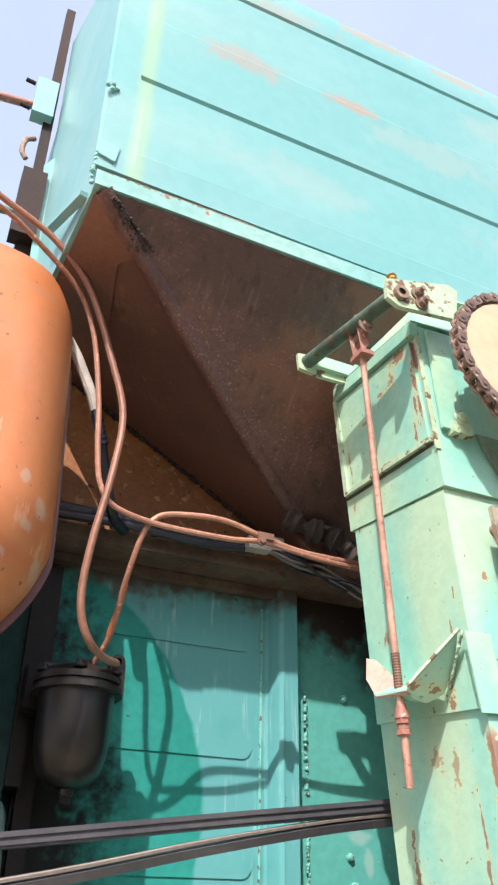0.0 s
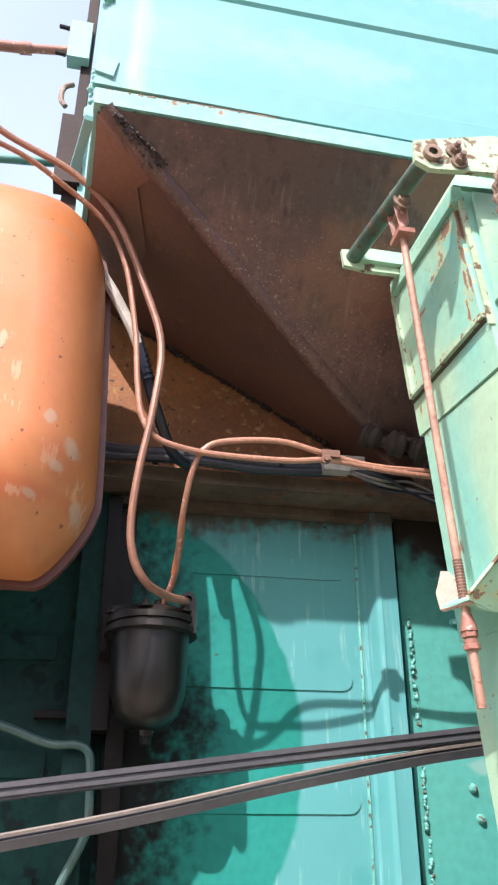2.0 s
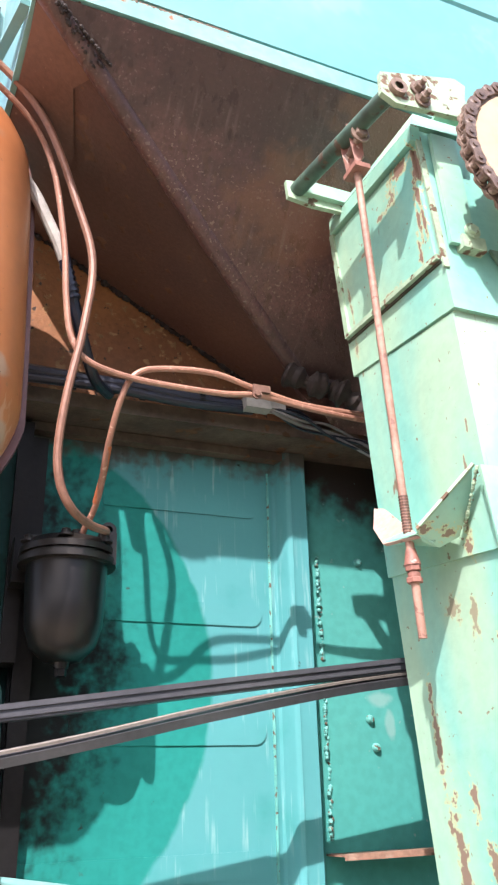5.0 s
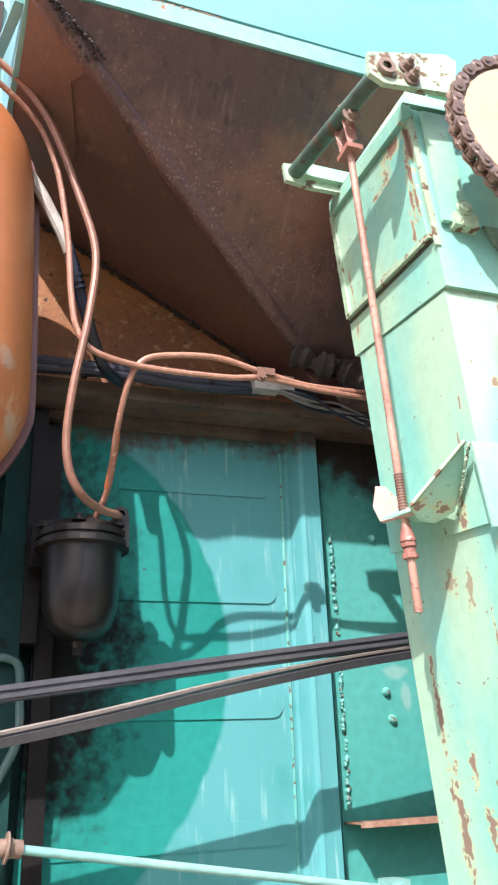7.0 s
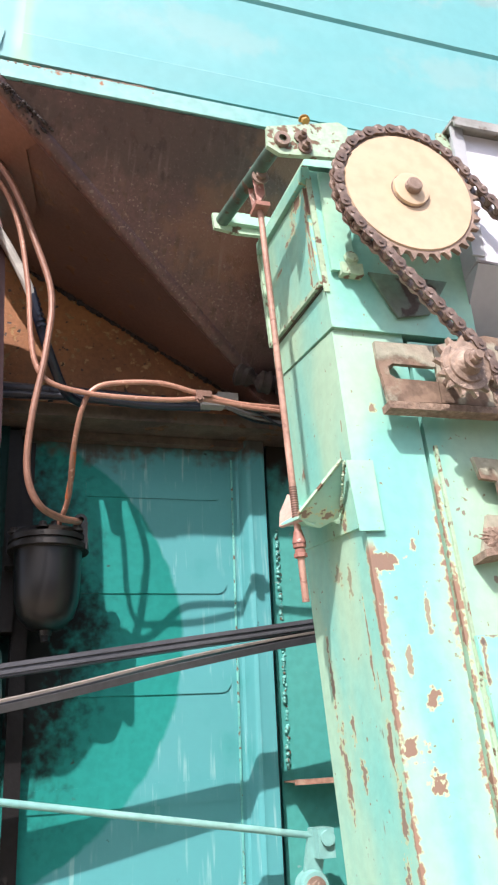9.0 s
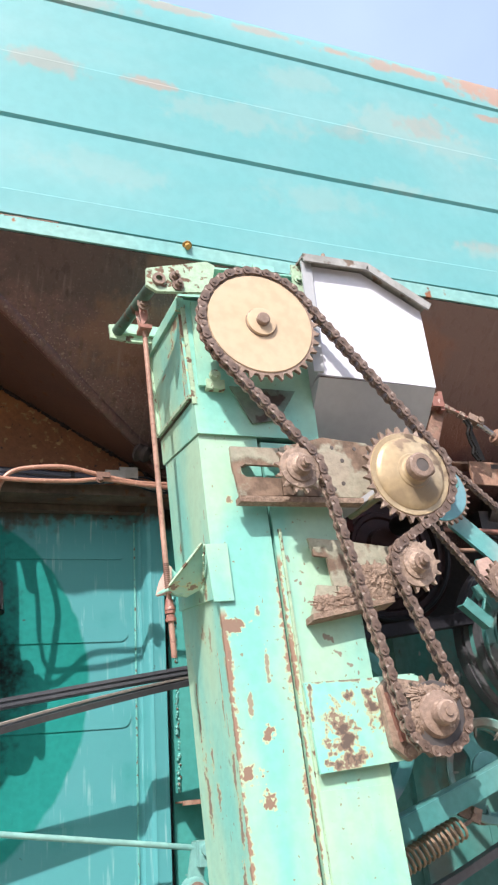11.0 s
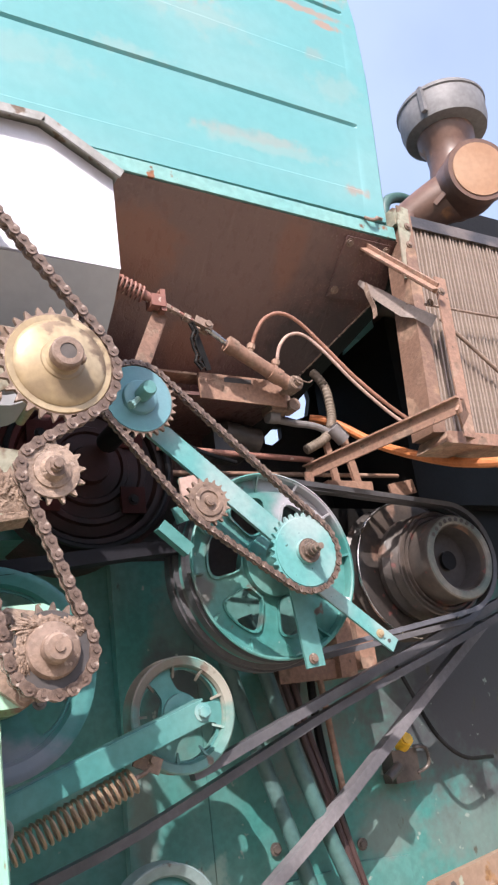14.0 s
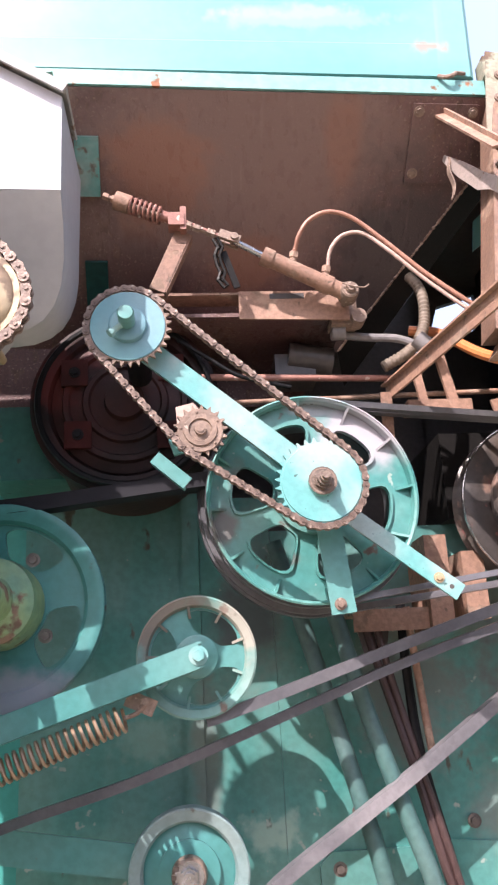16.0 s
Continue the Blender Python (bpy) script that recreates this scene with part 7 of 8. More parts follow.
for x, z in ((3.128, 1.592), (3.155, 1.571)):
    part(*(("bolt", hexbolt((x, 2.130, z), (0, -1, 0), 0.008, 0.006), M_GOLD, swing) if x < 3.14 else ("hole", lathe([(0.0, 2.1302), (0.0055, 2.1302), (0.0055, 2.132)], x, z, 14), M_INNER, swing)))
part("strut", join(hexa([(2.880, 2.126, 1.520), (2.935, 2.126, 1.525), (2.935, 2.134, 1.525), (2.880, 2.134, 1.520), (2.858, 2.126, 1.735), (2.915, 2.126, 1.735), (2.915, 2.134, 1.735), (2.858, 2.134, 1.735)], 0.002), hexa([(2.928, 2.134, 1.525), (2.935, 2.134, 1.525), (2.935, 2.175, 1.525), (2.928, 2.175, 1.525), (2.908, 2.134, 1.735), (2.915, 2.134, 1.735), (2.915, 2.175, 1.735), (2.908, 2.175, 1.735)], 0.001)), M_TEAL_PART, swing, "channel strut")
part("strut_bolt", hexbolt((2.90, 2.124, 1.543), (0, -1, 0), 0.009, 0.009), M_DUST_IRON, swing)
part("idler_shoe", join(bar((2.502, 2.09, 1.880), (2.574, 2.09, 1.817), 0.030, 0.005, (0, 1, 0), 0.001), bar((2.496, 2.105, 1.872), (2.568, 2.105, 1.809), 0.005, 0.03, (0, 1, 0), 0.001), bar((2.54, 2.09, 1.90), (2.605, 2.09, 1.922), 0.04, 0.01, (0, 1, 0))), M_TEAL_PART, swing, "teal idler shoe")
part("idler_plate", plate([(2.552, 1.990), (2.592, 2.000), (2.63, 1.95), (2.62, 1.895), (2.58, 1.885), (2.556, 1.92)], 2.070, 2.078), M_PINK, swing, "pink primed idler plate")
part("carrier", rod((2.462, 2.09, 2.160), (2.462, 2.30, 2.160), 0.03), M_BLACK, swing)
part("boss", rod((2.864, 2.08, 1.80), (2.864, 2.14, 1.80), 0.055, seg=28), M_TEAL_PART, swing)
part("bolt", hexbolt((2.565, 2.083, 1.985), (0, -1, 0), 0.008), M_TEAL_PART, swing)
tens = thing("belt_tensioner", "teal channel arm with a rusty coil spring", "tensioner", (2.4, 2.15, 1.25))
chan = part("channel", bar((2.02, 2.145, 1.272), (2.592, 2.145, 1.452), 0.052, 0.008, (0, 1, 0), 0.002), M_TEAL_PART, tens, "teal channel arm")
for dz in (0.026, -0.026):
    part("channel_flange", bar((2.02, 2.169, 1.272 + dz), (2.592, 2.169, 1.452 + dz), 0.006, 0.045, (0, 1, 0)), M_TEAL_PART, chan)
part("pivot_bolt", join(hexbolt((2.586, 2.141, 1.450), (0, -1, 0), 0.014, 0.014), rod((2.583, 2.14, 1.452), (2.583, 2.245, 1.452), 0.016)), M_CYAN, tens)
S0, S1 = Vector((2.13, 2.175, 1.225)), Vector((2.425, 2.180, 1.330))
sd_ = (S1 - S0).normalized()
sn = sd_.orthogonal().normalized()
sb = sd_.cross(sn)
part("coil_spring", tube([S0 + (S1 - S0) * k / 240 + (sn * math.cos(math.pi * k / 6) + sb * math.sin(math.pi * k / 6)) * 0.027 for k in range(241)], 0.0040, 6, curved=False), mat("rusty_spring_steel", (0.36, 0.25, 0.17), (0.24, 0.155, 0.105), 0.4, metal=0.3), tens, "rusty open coil spring")
part("spring_hook", join(tube([S1, S1 + sd_ * 0.03, S1 + sd_ * 0.05 + Vector((0, 0, 0.015))], 0.005), bar((2.43, 2.185, 1.372), (2.49, 2.185, 1.345), 0.035, 0.008, (0, 1, 0)), rod((2.47, 2.17, 1.362), (2.47, 2.24, 1.362), 0.008)), M_DUST_IRON, tens)
part("wire_clip", tube([(2.06, 2.05, 1.36), (2.05, 2.05, 1.29), (2.06, 2.05, 1.275), (2.11, 2.05, 1.30), (2.125, 2.05, 1.285), (2.11, 2.05, 1.255), (2.03, 2.05, 1.225)], 0.006), M_BELT_EDGE, tens, "pale bent wire clip")
part("anchor", block(2.0, 2.06, 2.10, 2.25, 1.20, 1.33), M_TEAL_PART, tens)
lower_arm = thing("lower_arm", "teal channel arm to the lower pulley", "arm", (2.3, 2.4, 0.9))
part("channel", bar((1.95, 2.44, 1.085), (2.56, 2.44, 0.985), 0.075, 0.010, (0, 1, 0), 0.002), M_TEAL_PART, lower_arm)
part("boss", rod((2.553, 2.36, 0.988), (2.553, 2.6, 0.988), 0.025), M_TEAL_PART, lower_arm)

# engine pulleys
eng = thing("engine_pulley", "dusty black stack of engine belt pulleys", "pulley", (3.55, 2.35, 1.55), "pulleys")
M_SHEAVE = mat("grimy_sheave_iron", (0.045, 0.039, 0.036), (0.095, 0.074, 0.062), 0.38, grain=60, bump=0.2, mix_scale=9.0, rust=(0.20, 0.125, 0.095), rust_at=0.61, rust_scale=11, spots=(0.14, 0.055, 0.05), spots_at=0.66, spots_scale=24)
part("cup", lathe([(0.0, 2.27), (0.03, 2.262), (0.032, 2.27), (0.092, 2.275), (0.098, 2.21), (0.104, 2.20), (0.132, 2.20), (0.136, 2.206), (0.136, 2.29), (0, 2.29)], 3.546, 1.808, 48), M_SHEAVE, eng, "ring-shaped damper cup")
part("cup_inside", lathe([(0.030, 2.266), (0.091, 2.273), (0.0965, 2.213)], 3.546, 1.808, 40), M_INNER, eng, "dark inside of the cup")
part("cup_ring", lathe([(0.106, 2.199), (0.110, 2.196), (0.127, 2.196), (0.131, 2.199)], 3.546, 1.808, 48), mat("dusty_teal_grey_ring", (0.075, 0.105, 0.098), (0.20, 0.185, 0.16), 0.45, grain=60, bump=0.15, mix_scale=8.0), eng, "dusty teal-grey drilled ring")
for k in range(9):
    a = 0.9 + k * 0.2
    part("hole", lathe([(0.0, 2.1945), (0.0068, 2.1945), (0.0068, 2.198)], 3.546 + 0.1185 * math.cos(a), 1.808 + 0.1185 * math.sin(a), 12), M_INNER, eng)
part("belt_sheave", lathe([(0.0, 2.285), (0.139, 2.285), (0.142, 2.276), (0.147, 2.276), (0.150, 2.286), (0.154, 2.286), (0.157, 2.278), (0.162, 2.278), (0.165, 2.288), (0.170, 2.29), (0.155, 2.31), (0.170, 2.33), (0.155, 2.35), (0.172, 2.37), (0.172, 2.39), (0, 2.39)], 3.546, 1.808, 56), M_SHEAVE, eng, "dusty grooved sheave")
part("rear_sheave", lathe([(0.0, 2.40), (0.19, 2.40), (0.22, 2.40), (0.228, 2.405), (0.20, 2.425), (0.228, 2.445), (0.20, 2.465), (0.228, 2.485), (0, 2.49)], 3.53, 1.815, 56), M_SHEAVE, eng)
part("bright_rim", lathe([(0.2235, 2.3985), (0.226, 2.3965), (0.2285, 2.3985), (0.2285, 2.407)], 3.53, 1.815, 64), M_STEEL, eng, "belt-polished bright rim")
part("shaft", rod((3.546, 2.25, 1.808), (3.546, 3.0, 1.808), 0.03), M_BLACK, eng)
block_ = thing("engine_block", "black greasy engine behind the pulleys", "engine", (3.6, 2.8, 1.8))
part("crankcase", bevel(block(3.30, 4.5, 2.52, 3.0, 1.80, 2.05, 0), 0.02), M_BLACK, block_)
part("cylinder_block", bevel(block(3.66, 4.5, 2.45, 2.95, 2.05, 2.79, 0), 0.02), M_BLACK, block_)
cover = part("side_cover", prism([(3.475, 2.49, 2.63), (3.64, 2.49, 2.765), (3.63, 2.49, 2.87), (3.49, 2.49, 2.735)], (0, 0.012, 0), 0.002), M_HOPPER, block_, "turquoise engine cover")
part("cover_rib", bar((3.545, 2.484, 2.70), (3.565, 2.484, 2.79), 0.014, 0.010, (0, 1, 0), 0.002), M_HOPPER, cover)
part("pump", join(rod((2.86, 2.38, 2.24), (2.98, 2.38, 2.22), 0.04), bevel(block(2.82, 2.93, 2.36, 2.44, 2.16, 2.24, 0), 0.01)), M_DUSTY_BLACK, block_, "greasy pump body")

belt("drive_belt", "black rubber belt round big and engine pulleys", [(2.868, 1.800, 0.263, -1), (3.546, 1.808, 0.190, -1)], 2.29, 0.034, 0.016)
belt("drive_belt", "black rubber belt on the front groove", [(2.868, 1.800, 0.248, -1), (3.53, 1.812, 0.170, -1)], 2.222, 0.030, 0.014)
b3 = thing("drive_belt", "long grey belt running up to the engine", "belt", (3.0, 2.3, 1.3), "drive belts")
part("strand", strap([(2.60, 2.262, 1.312), (2.66, 2.265, 1.328), (2.928, 2.29, 1.412), (3.2, 2.30, 1.497), (3.47, 2.31, 1.577), (3.80, 2.32, 1.68)], 0.030, 0.026), M_RUBBER, b3)
part("strand", strap([(2.0, 2.325, 1.065), (2.209, 2.32, 1.130), (2.467, 2.32, 1.200), (2.830, 2.32, 1.329), (3.113, 2.32, 1.428), (3.477, 2.32, 1.537), (3.80, 2.32, 1.64)], 0.030, 0.022), M_RUBBER, b3)
b4 = thing("drive_belt", "ribbed grey belt from the lower pulley", "belt", (3.0, 2.4, 1.0), "drive belts")
part("strand", strap([(2.45, 2.39, 0.752), (2.693, 2.39, 0.905), (2.798, 2.395, 0.978), (3.084, 2.40, 1.154), (3.493, 2.41, 1.425), (3.80, 2.42, 1.62)], 0.036, 0.030), M_RUBBER_DUSTY_LIT, b4)

# ---- pipes and clutter under the big pulley ----
for label, pts, r, m_ in (("grey-teal steel pipe", [(2.80, 2.50, 1.75), (2.845, 2.50, 1.60), (2.905, 2.50, 1.385), (2.965, 2.47, 1.14), (3.02, 2.45, 0.89), (3.05, 2.50, 0.6)], 0.022, M_PIPE),
                          ("grey-teal steel pipe", [(2.90, 2.45, 1.70), (2.945, 2.45, 1.54), (3.005, 2.44, 1.30), (3.07, 2.42, 1.08), (3.125, 2.40, 0.88), (3.16, 2.45, 0.6)], 0.022, M_PIPE)):
    o = thing("steel_pipe", label + " slanting down the side", "pipe", (pts[-1][0], 2.5, 0.6), "steel pipes")
    part("pipe", tube(pts, r, 16), m_, o)
    part("clamp", block(pts[-1][0] - 0.03, pts[-1][0] + 0.03, pts[-1][1], 2.6, 0.6, 0.63), M_DUST_IRON, o)
rods = thing("brake_rods", "dark red-brown rods and cables beside the pipes", "rods", (3.15, 2.5, 0.6))
part("cable", tube([(3.02, 2.50, 1.56), (3.06, 2.50, 1.40), (3.12, 2.48, 1.16), (3.16, 2.46, 0.96), (3.21, 2.46, 0.75), (3.23, 2.5, 0.5)], 0.012), M_MAROON, rods)
part("cable", tube([(3.05, 2.49, 1.56), (3.085, 2.49, 1.38), (3.145, 2.47, 1.12), (3.20, 2.455, 0.88), (3.235, 2.46, 0.70), (3.245, 2.5, 0.5)], 0.010), M_MAROON, rods)
part("cable", tube([(3.13, 2.50, 1.58), (3.13, 2.50, 1.38), (3.14, 2.48, 1.18), (3.19, 2.47, 0.92), (3.22, 2.47, 0.70), (3.22, 2.5, 0.5)], 0.013), M_BLACK, rods)
part("lever", rod((3.135, 2.465, 1.56), (3.165, 2.465, 1.18), 0.010), M_ANGLE, rods, "rusty upright rod")
part("stay", join(block(2.99, 3.22, 2.45, 2.60, 1.545, 1.554, 0.001), block(2.99, 3.22, 2.446, 2.450, 1.500, 1.556, 0.001)), M_ANGLE, rods, "rusty folded stay")
part("stay_web", prism([(3.00, 2.50, 1.54), (3.10, 2.50, 1.54), (3.08, 2.50, 1.44), (3.03, 2.50, 1.42)], (0, 0.006, 0), 0.001), M_DUSTY_BLACK, rods)
part("mount", bevel(block(3.19, 3.25, 2.42, 2.60, 1.50, 1.74, 0), 0.006, 1), M_ANGLE, rods, "rusty engine mount")
part("mount", bevel(block(3.30, 3.36, 2.46, 2.60, 1.52, 1.70, 0), 0.006, 1), M_ANGLE, rods, "rusty engine mount")
solo("hanging_cable", tube([(3.45, 2.50, 1.55), (3.50, 2.50, 1.45), (3.56, 2.48, 1.30), (3.64, 2.46, 1.22), (3.8, 2.5, 1.20)], 0.007), M_BLACK, "thin black cable sagging on the panel", "cable")
valve = thing("drain_valve", "greasy drain valve with a yellow plastic cap", "valve", (3.46, 2.56, 1.2))
part("cap", join(rod((3.474, 2.555, 1.278), (3.468, 2.515, 1.296), 0.026, 0.022, 20), rod((3.468, 2.52, 1.294), (3.466, 2.508, 1.298), 0.016)), M_YELLOW, valve, "yellow plastic cap")
part("body", join(bevel(block(3.42, 3.52, 2.54, 2.60, 1.17, 1.265, 0), 0.008), rod((3.44, 2.54, 1.22), (3.38, 2.53, 1.19), 0.016), tube([(3.50, 2.53, 1.27), (3.54, 2.52, 1.26), (3.55, 2.53, 1.21), (3.51, 2.54, 1.19)], 0.006)), M_DUSTY_BLACK, valve)
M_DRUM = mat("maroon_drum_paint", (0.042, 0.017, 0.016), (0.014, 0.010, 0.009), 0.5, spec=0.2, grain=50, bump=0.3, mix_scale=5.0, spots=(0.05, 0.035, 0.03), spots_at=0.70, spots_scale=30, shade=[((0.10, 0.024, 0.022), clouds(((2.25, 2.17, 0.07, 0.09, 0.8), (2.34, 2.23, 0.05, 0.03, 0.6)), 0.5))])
drum = thing("beater_drum", "dark rust-brown drum housing in the shade", "drum", (2.42, 2.4, 1.86))
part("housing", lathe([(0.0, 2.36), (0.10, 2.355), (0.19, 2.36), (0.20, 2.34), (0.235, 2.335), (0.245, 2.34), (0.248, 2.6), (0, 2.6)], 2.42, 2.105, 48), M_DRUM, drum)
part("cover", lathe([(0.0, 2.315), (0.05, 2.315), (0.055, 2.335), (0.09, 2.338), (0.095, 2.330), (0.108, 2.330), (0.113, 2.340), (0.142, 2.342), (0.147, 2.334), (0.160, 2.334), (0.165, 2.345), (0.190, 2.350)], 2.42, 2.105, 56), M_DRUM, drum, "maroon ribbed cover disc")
for x, z in ((2.29, 2.185), (2.30, 2.015), (2.54, 2.195), (2.535, 2.01)):
    part("bolt", hexbolt((x, 2.325, z), (0, -1, 0), 0.010), M_BLACK, drum)
M_LUG = mat("red_oxide_lug", (0.060, 0.016, 0.015), (0.030, 0.011, 0.010), 0.7, spec=0.1, grain=60, bump=0.2, mix_scale=10.0)
for x, z in ((2.29, 2.185), (2.30, 2.015), (2.54, 2.195), (2.535, 2.01)):
    part("lug", block(x - 0.034, x + 0.034, 2.3255, 2.340, z - 0.036, z + 0.036, 0.004), M_LUG, drum, "red-oxide bolted lug")
part("ring", lathe([(0.215, 2.325), (0.22, 2.318), (0.228, 2.318), (0.232, 2.325)], 2.42, 2.105, 48), M_BLACK, drum)
part("box_top", block(2.06, 2.3, 2.40, 2.62, 1.92, 2.12), M_TEAL_DIRTY, drum, "dirty dark green side plate")
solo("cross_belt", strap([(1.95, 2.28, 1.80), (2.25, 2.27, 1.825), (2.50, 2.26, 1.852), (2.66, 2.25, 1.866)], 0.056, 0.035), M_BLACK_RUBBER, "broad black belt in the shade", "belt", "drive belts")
thin = thing("throttle_rod", "thin rusty control rods across the engine bay", "rod", (2.9, 2.3, 2.1))
part("rod", rod((2.62, 2.33, 2.165), (3.14, 2.33, 2.150), 0.009), M_RED_ROD, thin)
part("rod", rod((2.58, 2.36, 2.10), (3.5, 2.36, 2.12), 0.007), M_ANGLE, thin)
part("cable", tube([(2.56, 2.30, 2.26), (2.64, 2.29, 2.20), (2.72, 2.29, 2.15), (2.85, 2.30, 2.12)], 0.006), M_BLACK, thin)
part("lever", join(bar((3.18, 2.30, 2.20), (3.20, 2.30, 2.06), 0.022, 0.012, (0, 1, 0)), bar((3.25, 2.30, 2.22), (3.28, 2.30, 2.06), 0.026, 0.012, (0, 1, 0)), block(3.15, 3.32, 2.28, 2.34, 2.04, 2.07)), M_ANGLE, thin)
part("strip", join(bar((3.36, 2.25, 2.03), (3.46, 2.25, 2.05), 0.045, 0.008, (0, 1, 0))), M_ANGLE, thin, "drilled steel strip")
rubber = thing("coolant_hose", "dusty beige ribbed hose on black fittings", "hose", (3.2, 2.33, 2.17))
part("hose", tube([(3.16, 2.44, 2.52), (3.205, 2.38, 2.495), (3.238, 2.34, 2.42), (3.236, 2.32, 2.33), (3.212, 2.30, 2.26), (3.165, 2.285, 2.205), (3.10, 2.30, 2.17)], 0.015, 12, 28, radii=lambda t: 0.0150 + 0.0013 * math.sin(t * 250)), mat("beige_hose_rubber", (0.19, 0.15, 0.115), (0.13, 0.105, 0.08), 0.65, grain=60, bump=0.3), rubber)
part("fitting", join(tube([(2.98, 2.30, 2.268), (3.06, 2.295, 2.255), (3.14, 2.29, 2.248), (3.20, 2.285, 2.225)], 0.011), rod((3.19, 2.27, 2.24), (3.23, 2.27, 2.20), 0.024), rod((2.965, 2.28, 2.265), (3.0, 2.28, 2.265), 0.022)), M_GREY, rubber, "grey union fittings")
solo("orange_pipe", tube([(3.22, 2.42, 2.33), (3.29, 2.385, 2.305), (3.345, 2.25, 2.185), (3.375, 2.12, 2.105), (3.39, 2.0, 2.045), (3.42, 1.90, 2.01), (3.50, 1.84, 2.0), (3.9, 1.82, 2.01)], 0.0145), M_ORANGE_TUBE, "orange painted water pipe under the radiator", "pipe")

# ---- radiator with its braces ----
M_FRAME = mat("rust_brown_frame", (0.20, 0.118, 0.082), (0.135, 0.078, 0.055), 0.6, mottle=0.2, rust=(0.30, 0.19, 0.13), rust_at=0.58, rust_scale=12, grain=80, bump=0.3)
rd = thing("radiator", "dust-brown engine radiator in a rusty frame", "radiator", (3.7, 2.0, 2.05))
TL, BL, RX = Vector((3.420, 1.985, 2.83)), Vector((3.290, 1.90, 2.09)), Vector((0.80, 0, 0))
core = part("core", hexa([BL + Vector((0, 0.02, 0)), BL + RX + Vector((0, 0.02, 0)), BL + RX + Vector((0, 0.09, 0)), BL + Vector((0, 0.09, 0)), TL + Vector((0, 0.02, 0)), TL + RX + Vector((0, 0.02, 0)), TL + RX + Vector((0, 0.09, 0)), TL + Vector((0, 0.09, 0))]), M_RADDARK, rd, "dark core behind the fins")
fin = None
for k in range(52):
    o = RX * ((k + 0.5) / 52)
    if fin is None:
        fin = mesh_of(hexa([BL + Vector((-0.0030, 0, 0)), BL + Vector((0.0030, 0, 0)), BL + Vector((0.0030, 0.03, 0)), BL + Vector((-0.0030, 0.03, 0)), TL + Vector((-0.0030, 0, 0)), TL + Vector((0.0030, 0, 0)), TL + Vector((0.0030, 0.03, 0)), TL + Vector((-0.0030, 0.03, 0))]), "fin", M_RADFIN)
    ob = new("fin", fin)
    ob.parent = rd
    ob.matrix_parent_inverse = rd.matrix_basis.inverted()
    ob.location = o + Vector((0, 0.002 * math.sin(k * 1.7), 0))
part("top_tank", hexa([TL + Vector((-0.01, -0.01, 0)), TL + RX + Vector((0, -0.01, 0)), TL + RX + Vector((0, 0.12, 0)), TL + Vector((-0.01, 0.12, 0)), TL + Vector((0, 0.0, 0.05)), TL + RX + Vector((0, 0.0, 0.05)), TL + RX + Vector((0, 0.12, 0.05)), TL + Vector((0, 0.12, 0.05))], 0.006), M_DUSTY_BLACK, rd, "dark top tank")
part("bottom_tank", hexa([BL + Vector((-0.03, -0.02, -0.035)), BL + RX + Vector((0, -0.02, -0.035)), BL + RX + Vector((0, 0.10, -0.035)), BL + Vector((-0.03, 0.10, -0.035)), BL + Vector((-0.01, -0.02, 0)), BL + RX + Vector((0, -0.02, 0)), BL + RX + Vector((0, 0.10, 0)), BL + Vector((-0.01, 0.10, 0))], 0.006), M_ANGLE, rd)
part("side_frame", hexa([BL + Vector((-0.045, 0.0, 0.0)), BL + Vector((-0.006, -0.008, 0.0)), BL + Vector((-0.006, 0.09, 0.0)), BL + Vector((-0.045, 0.09, 0.0)), TL + Vector((-0.035, 0.0, 0.06)), TL + Vector((-0.002, -0.008, 0.05)), TL + Vector((-0.002, 0.09, 0.05)), TL + Vector((-0.035, 0.09, 0.06))], 0.003), M_FRAME, rd, "rusty side frame")
part("cross_wire", join(rod(BL + RX * 0.0 + Vector((0.02, -0.006, 0.40)), BL + RX * 0.7 + Vector((0.1, -0.006, 0.40)), 0.004), rod(BL + Vector((0.07, -0.006, 0.36)), BL + RX * 0.6 + Vector((0, -0.02, 0.02)), 0.006)), M_DUST_IRON, rd)
brace = thing("radiator_brace", "rusty angle-iron braces in front of the radiator", "brace", (3.3, 1.8, 2.0))
part("angle", join(bar((3.255, 2.05, 2.775), (3.285, 1.812, 2.492), 0.032, 0.006, (1, 0, 0.3)), bar((3.245, 2.045, 2.767), (3.275, 1.807, 2.484), 0.006, 0.03, (1, 0, 0.3))), M_ANGLE, brace, "upper angle")
part("angle", prism([(3.268, 2.112, 2.692), (3.285, 2.03, 2.61), (3.300, 1.95, 2.52), (3.322, 1.868, 2.440), (3.316, 1.895, 2.414), (3.299, 1.935, 2.464), (3.289, 1.98, 2.492), (3.276, 2.05, 2.578), (3.266, 2.114, 2.672)], (0.004, 0.003, 0.002), 0.001), mat("grey_bare_steel", (0.30, 0.25, 0.225), (0.20, 0.15, 0.125), 0.55, grain=80, bump=0.3, rust=(0.22, 0.13, 0.09), rust_at=0.58, rust_scale=20), brace, "torn grey plate, bare steel")
part("torn_strip", strap([(3.275, 2.09, 2.66), (3.262, 2.07, 2.61), (3.266, 2.06, 2.56), (3.255, 2.05, 2.52)], 0.018, 0.003), M_DUST_IRON, brace, "torn hanging strip")
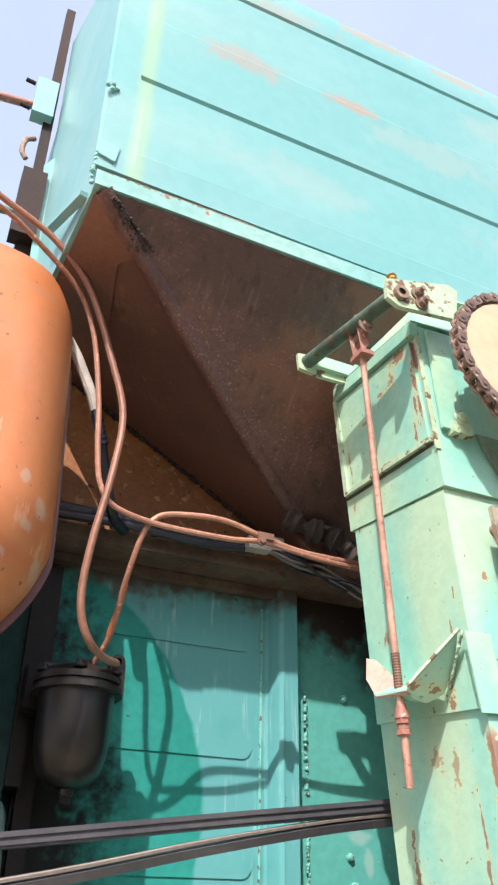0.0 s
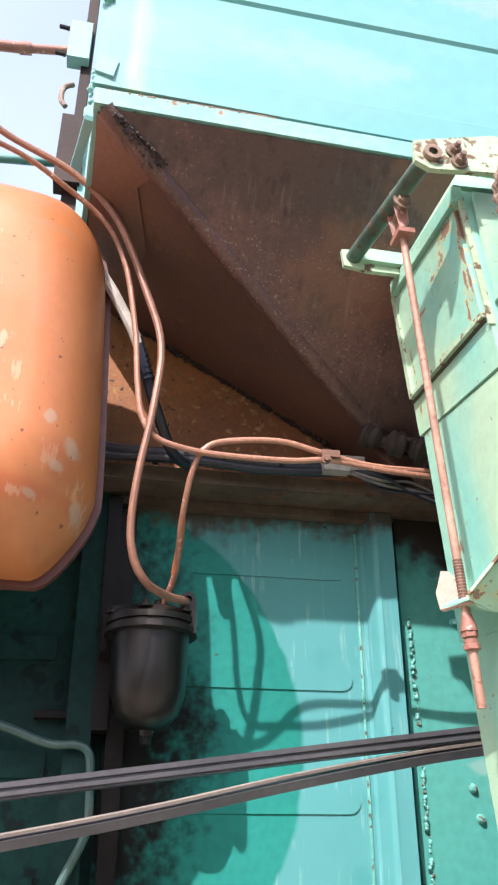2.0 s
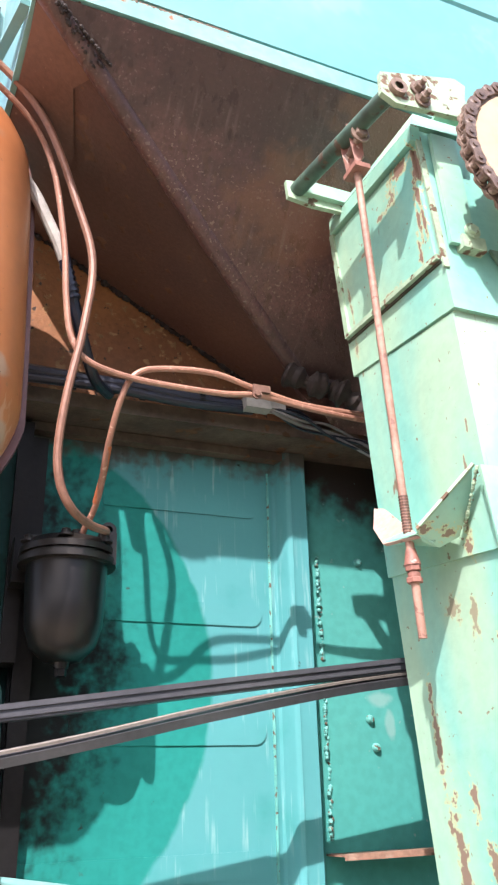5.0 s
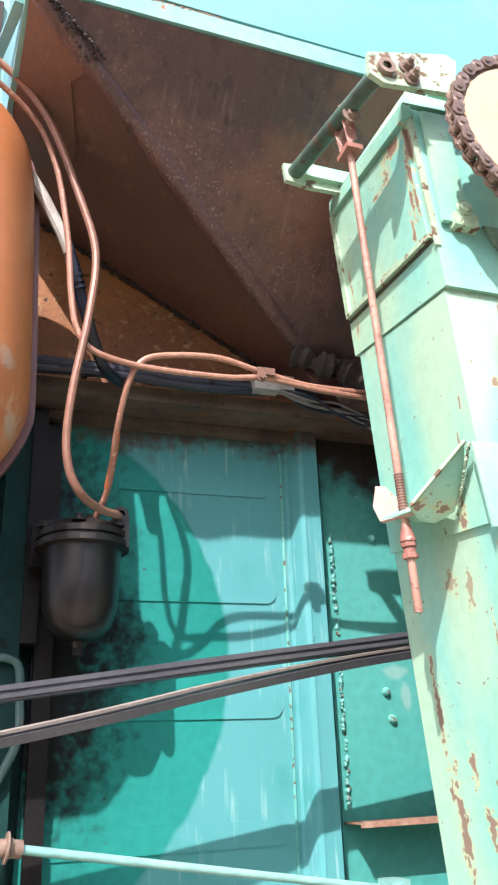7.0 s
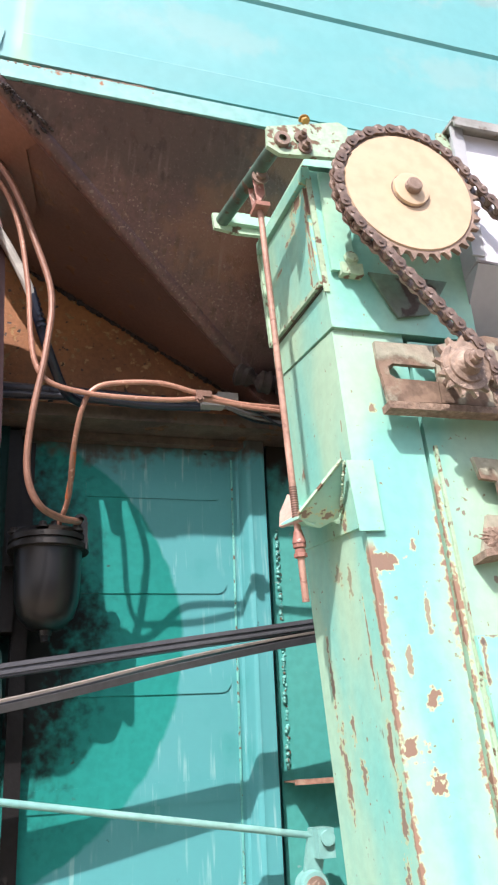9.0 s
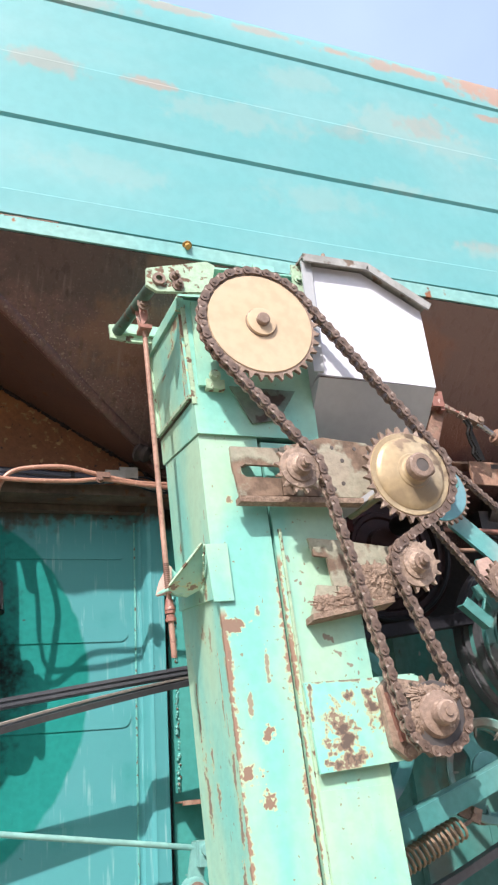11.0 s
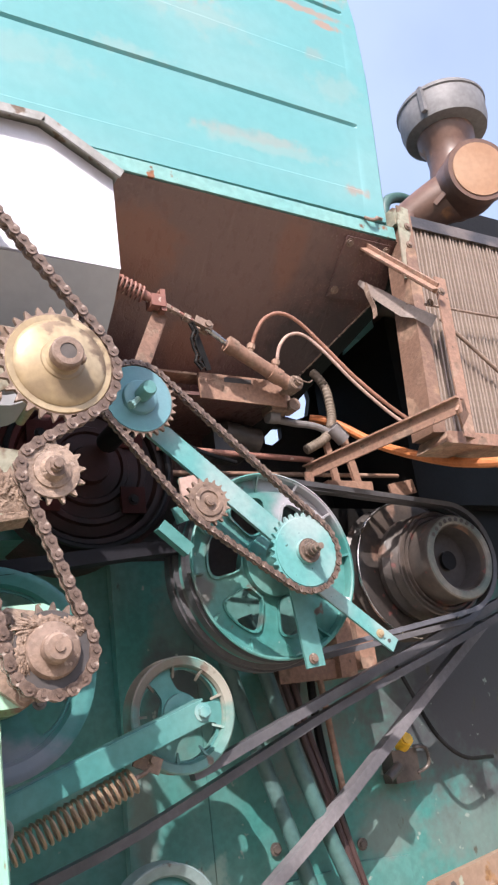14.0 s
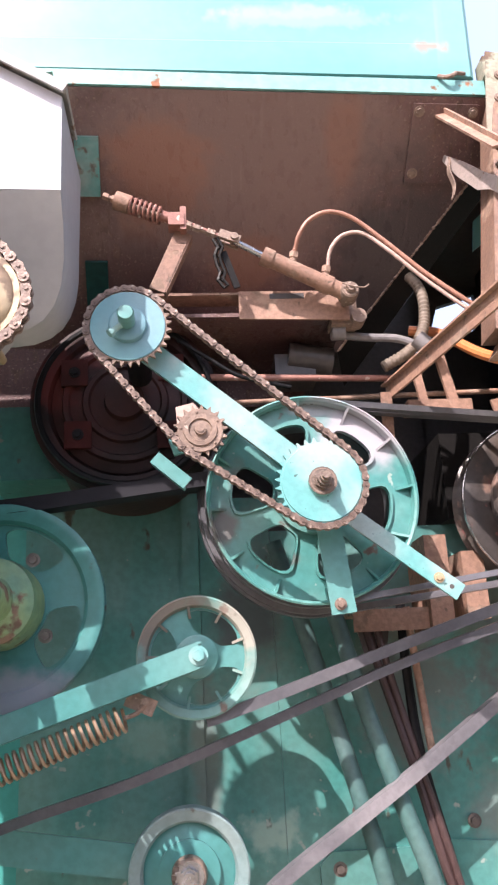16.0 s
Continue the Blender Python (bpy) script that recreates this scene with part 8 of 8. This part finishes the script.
part("post", join(bar((3.318, 1.828, 2.540), (3.268, 1.80, 2.04), 0.038, 0.006, (0, 1, 0)), bar((3.338, 1.842, 2.540), (3.288, 1.815, 2.04), 0.006, 0.03, (0, 1, 0))), M_ANGLE, brace, "rusty post")
part("diagonal", join(bar((3.225, 1.765, 2.115), (3.110, 2.325, 2.105), 0.006, 0.040, (0, 0, 1)), bar((3.225, 1.765, 2.135), (3.110, 2.325, 2.125), 0.034, 0.005, (0, 0, 1))), M_ANGLE, brace, "long diagonal angle")
part("knee", bar((3.225, 1.77, 2.12), (3.29, 1.82, 2.07), 0.05, 0.006, (0, 1, 0)), M_ANGLE, brace)
part("knee", bar((3.10, 2.30, 2.10), (3.10, 2.32, 1.98), 0.03, 0.006, (0, 1, 0)), M_ANGLE, brace)
part("corner_post", join(bar((3.385, 1.975, 2.895), (3.35, 1.968, 2.62), 0.045, 0.006, (0, 1, 0)), block(3.36, 3.41, 1.99, 2.04, 2.84, 2.90)), M_DUST_PLATE, brace, "pale flaking corner bracket")
for p in ((3.385, 1.968, 2.82), (3.375, 1.966, 2.75), (3.285, 1.80, 2.475), (3.298, 1.862, 2.475)):
    part("bolt", hexbolt(p, (0, -1, 0), 0.008, 0.007), M_DUST_IRON, brace)

# ---- air intake ----
air = thing("air_intake", "brown air intake elbow under a grey tin cap", "air filter", (3.95, 2.35, 2.84))


def up_lathe(profile, cx, cy, seg=48):
    return upright(profile, cx, cy, seg)


CX, CY = 3.976, 2.218
part("cap", up_lathe([(0.0, 3.69), (0.14, 3.69), (0.170, 3.684), (0.176, 3.672), (0.174, 3.585), (0.164, 3.545), (0.13, 3.535), (0.0, 3.535)], CX, CY), M_TINCAP, air, "grey tin pre-cleaner cap")
part("cap_seam", up_lathe([(0.1755, 3.655), (0.181, 3.660), (0.181, 3.670), (0.175, 3.676)], CX, CY), M_TINCAP, air)
part("cap_joint", block(CX - 0.178, CX - 0.16, CY - 0.075, CY - 0.055, 3.56, 3.672, 0.002), M_TINCAP, air)
part("neck", up_lathe([(0.0, 3.56), (0.115, 3.56), (0.112, 3.50), (0.092, 3.47), (0.088, 3.40), (0.10, 3.32), (0.0, 3.30)], CX - 0.01, CY), M_BROWNCAST, air, "brown cast neck")
D0, ax = Vector((3.893, 2.045, 3.225)), Vector((-0.36, -0.92, -0.16)).normalized()
part("barrel", tube([D0, D0 - ax * 0.05, D0 - ax * 0.12, D0 - ax * 0.20, D0 - ax * 0.26 + Vector((0, 0, -0.02))], 0.122, 36, radii=lambda t: 0.122 - 0.04 * max(0, t - 0.55) / 0.45), M_BROWNCAST, air, "brown cast filter barrel")
part("elbow", tube([(3.95, 2.17, 3.24), (3.87, 2.25, 3.215), (3.79, 2.33, 3.17), (3.71, 2.40, 3.10)], 0.10, 28, radii=lambda t: 0.108 - 0.045 * t), M_BROWNCAST, air, "brown cast elbow")
part("barrel_rim", rod(D0 - ax * 0.022, D0 + ax * 0.010, 0.1275, 0.124, 48), M_BROWNCAST, air)
part("barrel_end", rod(D0 + ax * 0.009, D0 + ax * 0.014, 0.106, seg=48), mat("tan_oxide_paint", (0.33, 0.185, 0.105), (0.39, 0.24, 0.15), 0.5, mottle=0.08, grain=50, bump=0.06, mix_scale=6.0), air, "tan end disc")
part("rib", bar((3.80, 2.20, 3.16), (3.86, 2.10, 3.24), 0.012, 0.02), M_BROWNCAST, air)
part("stub", join(rod((3.56, 2.12, 3.0), (3.56, 2.12, 2.86), 0.020), rod((3.56, 2.12, 2.97), (3.56, 2.12, 2.92), 0.030)), M_BROWNCAST, air)
part("hose_clip", tube([(3.98, 2.45, 3.36), (3.90, 2.45, 3.385), (3.82, 2.45, 3.36), (3.78, 2.45, 3.30), (3.79, 2.45, 3.22)], 0.022, 14), M_PIPE, air, "teal hose")
hood = thing("engine_hood", "black engine cover behind the radiator", "hood", (4.2, 2.8, 2.84))
part("cover", bevel(block(3.62, 4.85, 2.40, 3.05, 2.84, 3.14, 0), 0.05, 3), M_BLACK, hood)
part("cowl", bevel(block(4.05, 4.86, 2.55, 3.05, 3.14, 3.50, 0), 0.09, 4), M_BLACK, hood, "rounded black cowl")
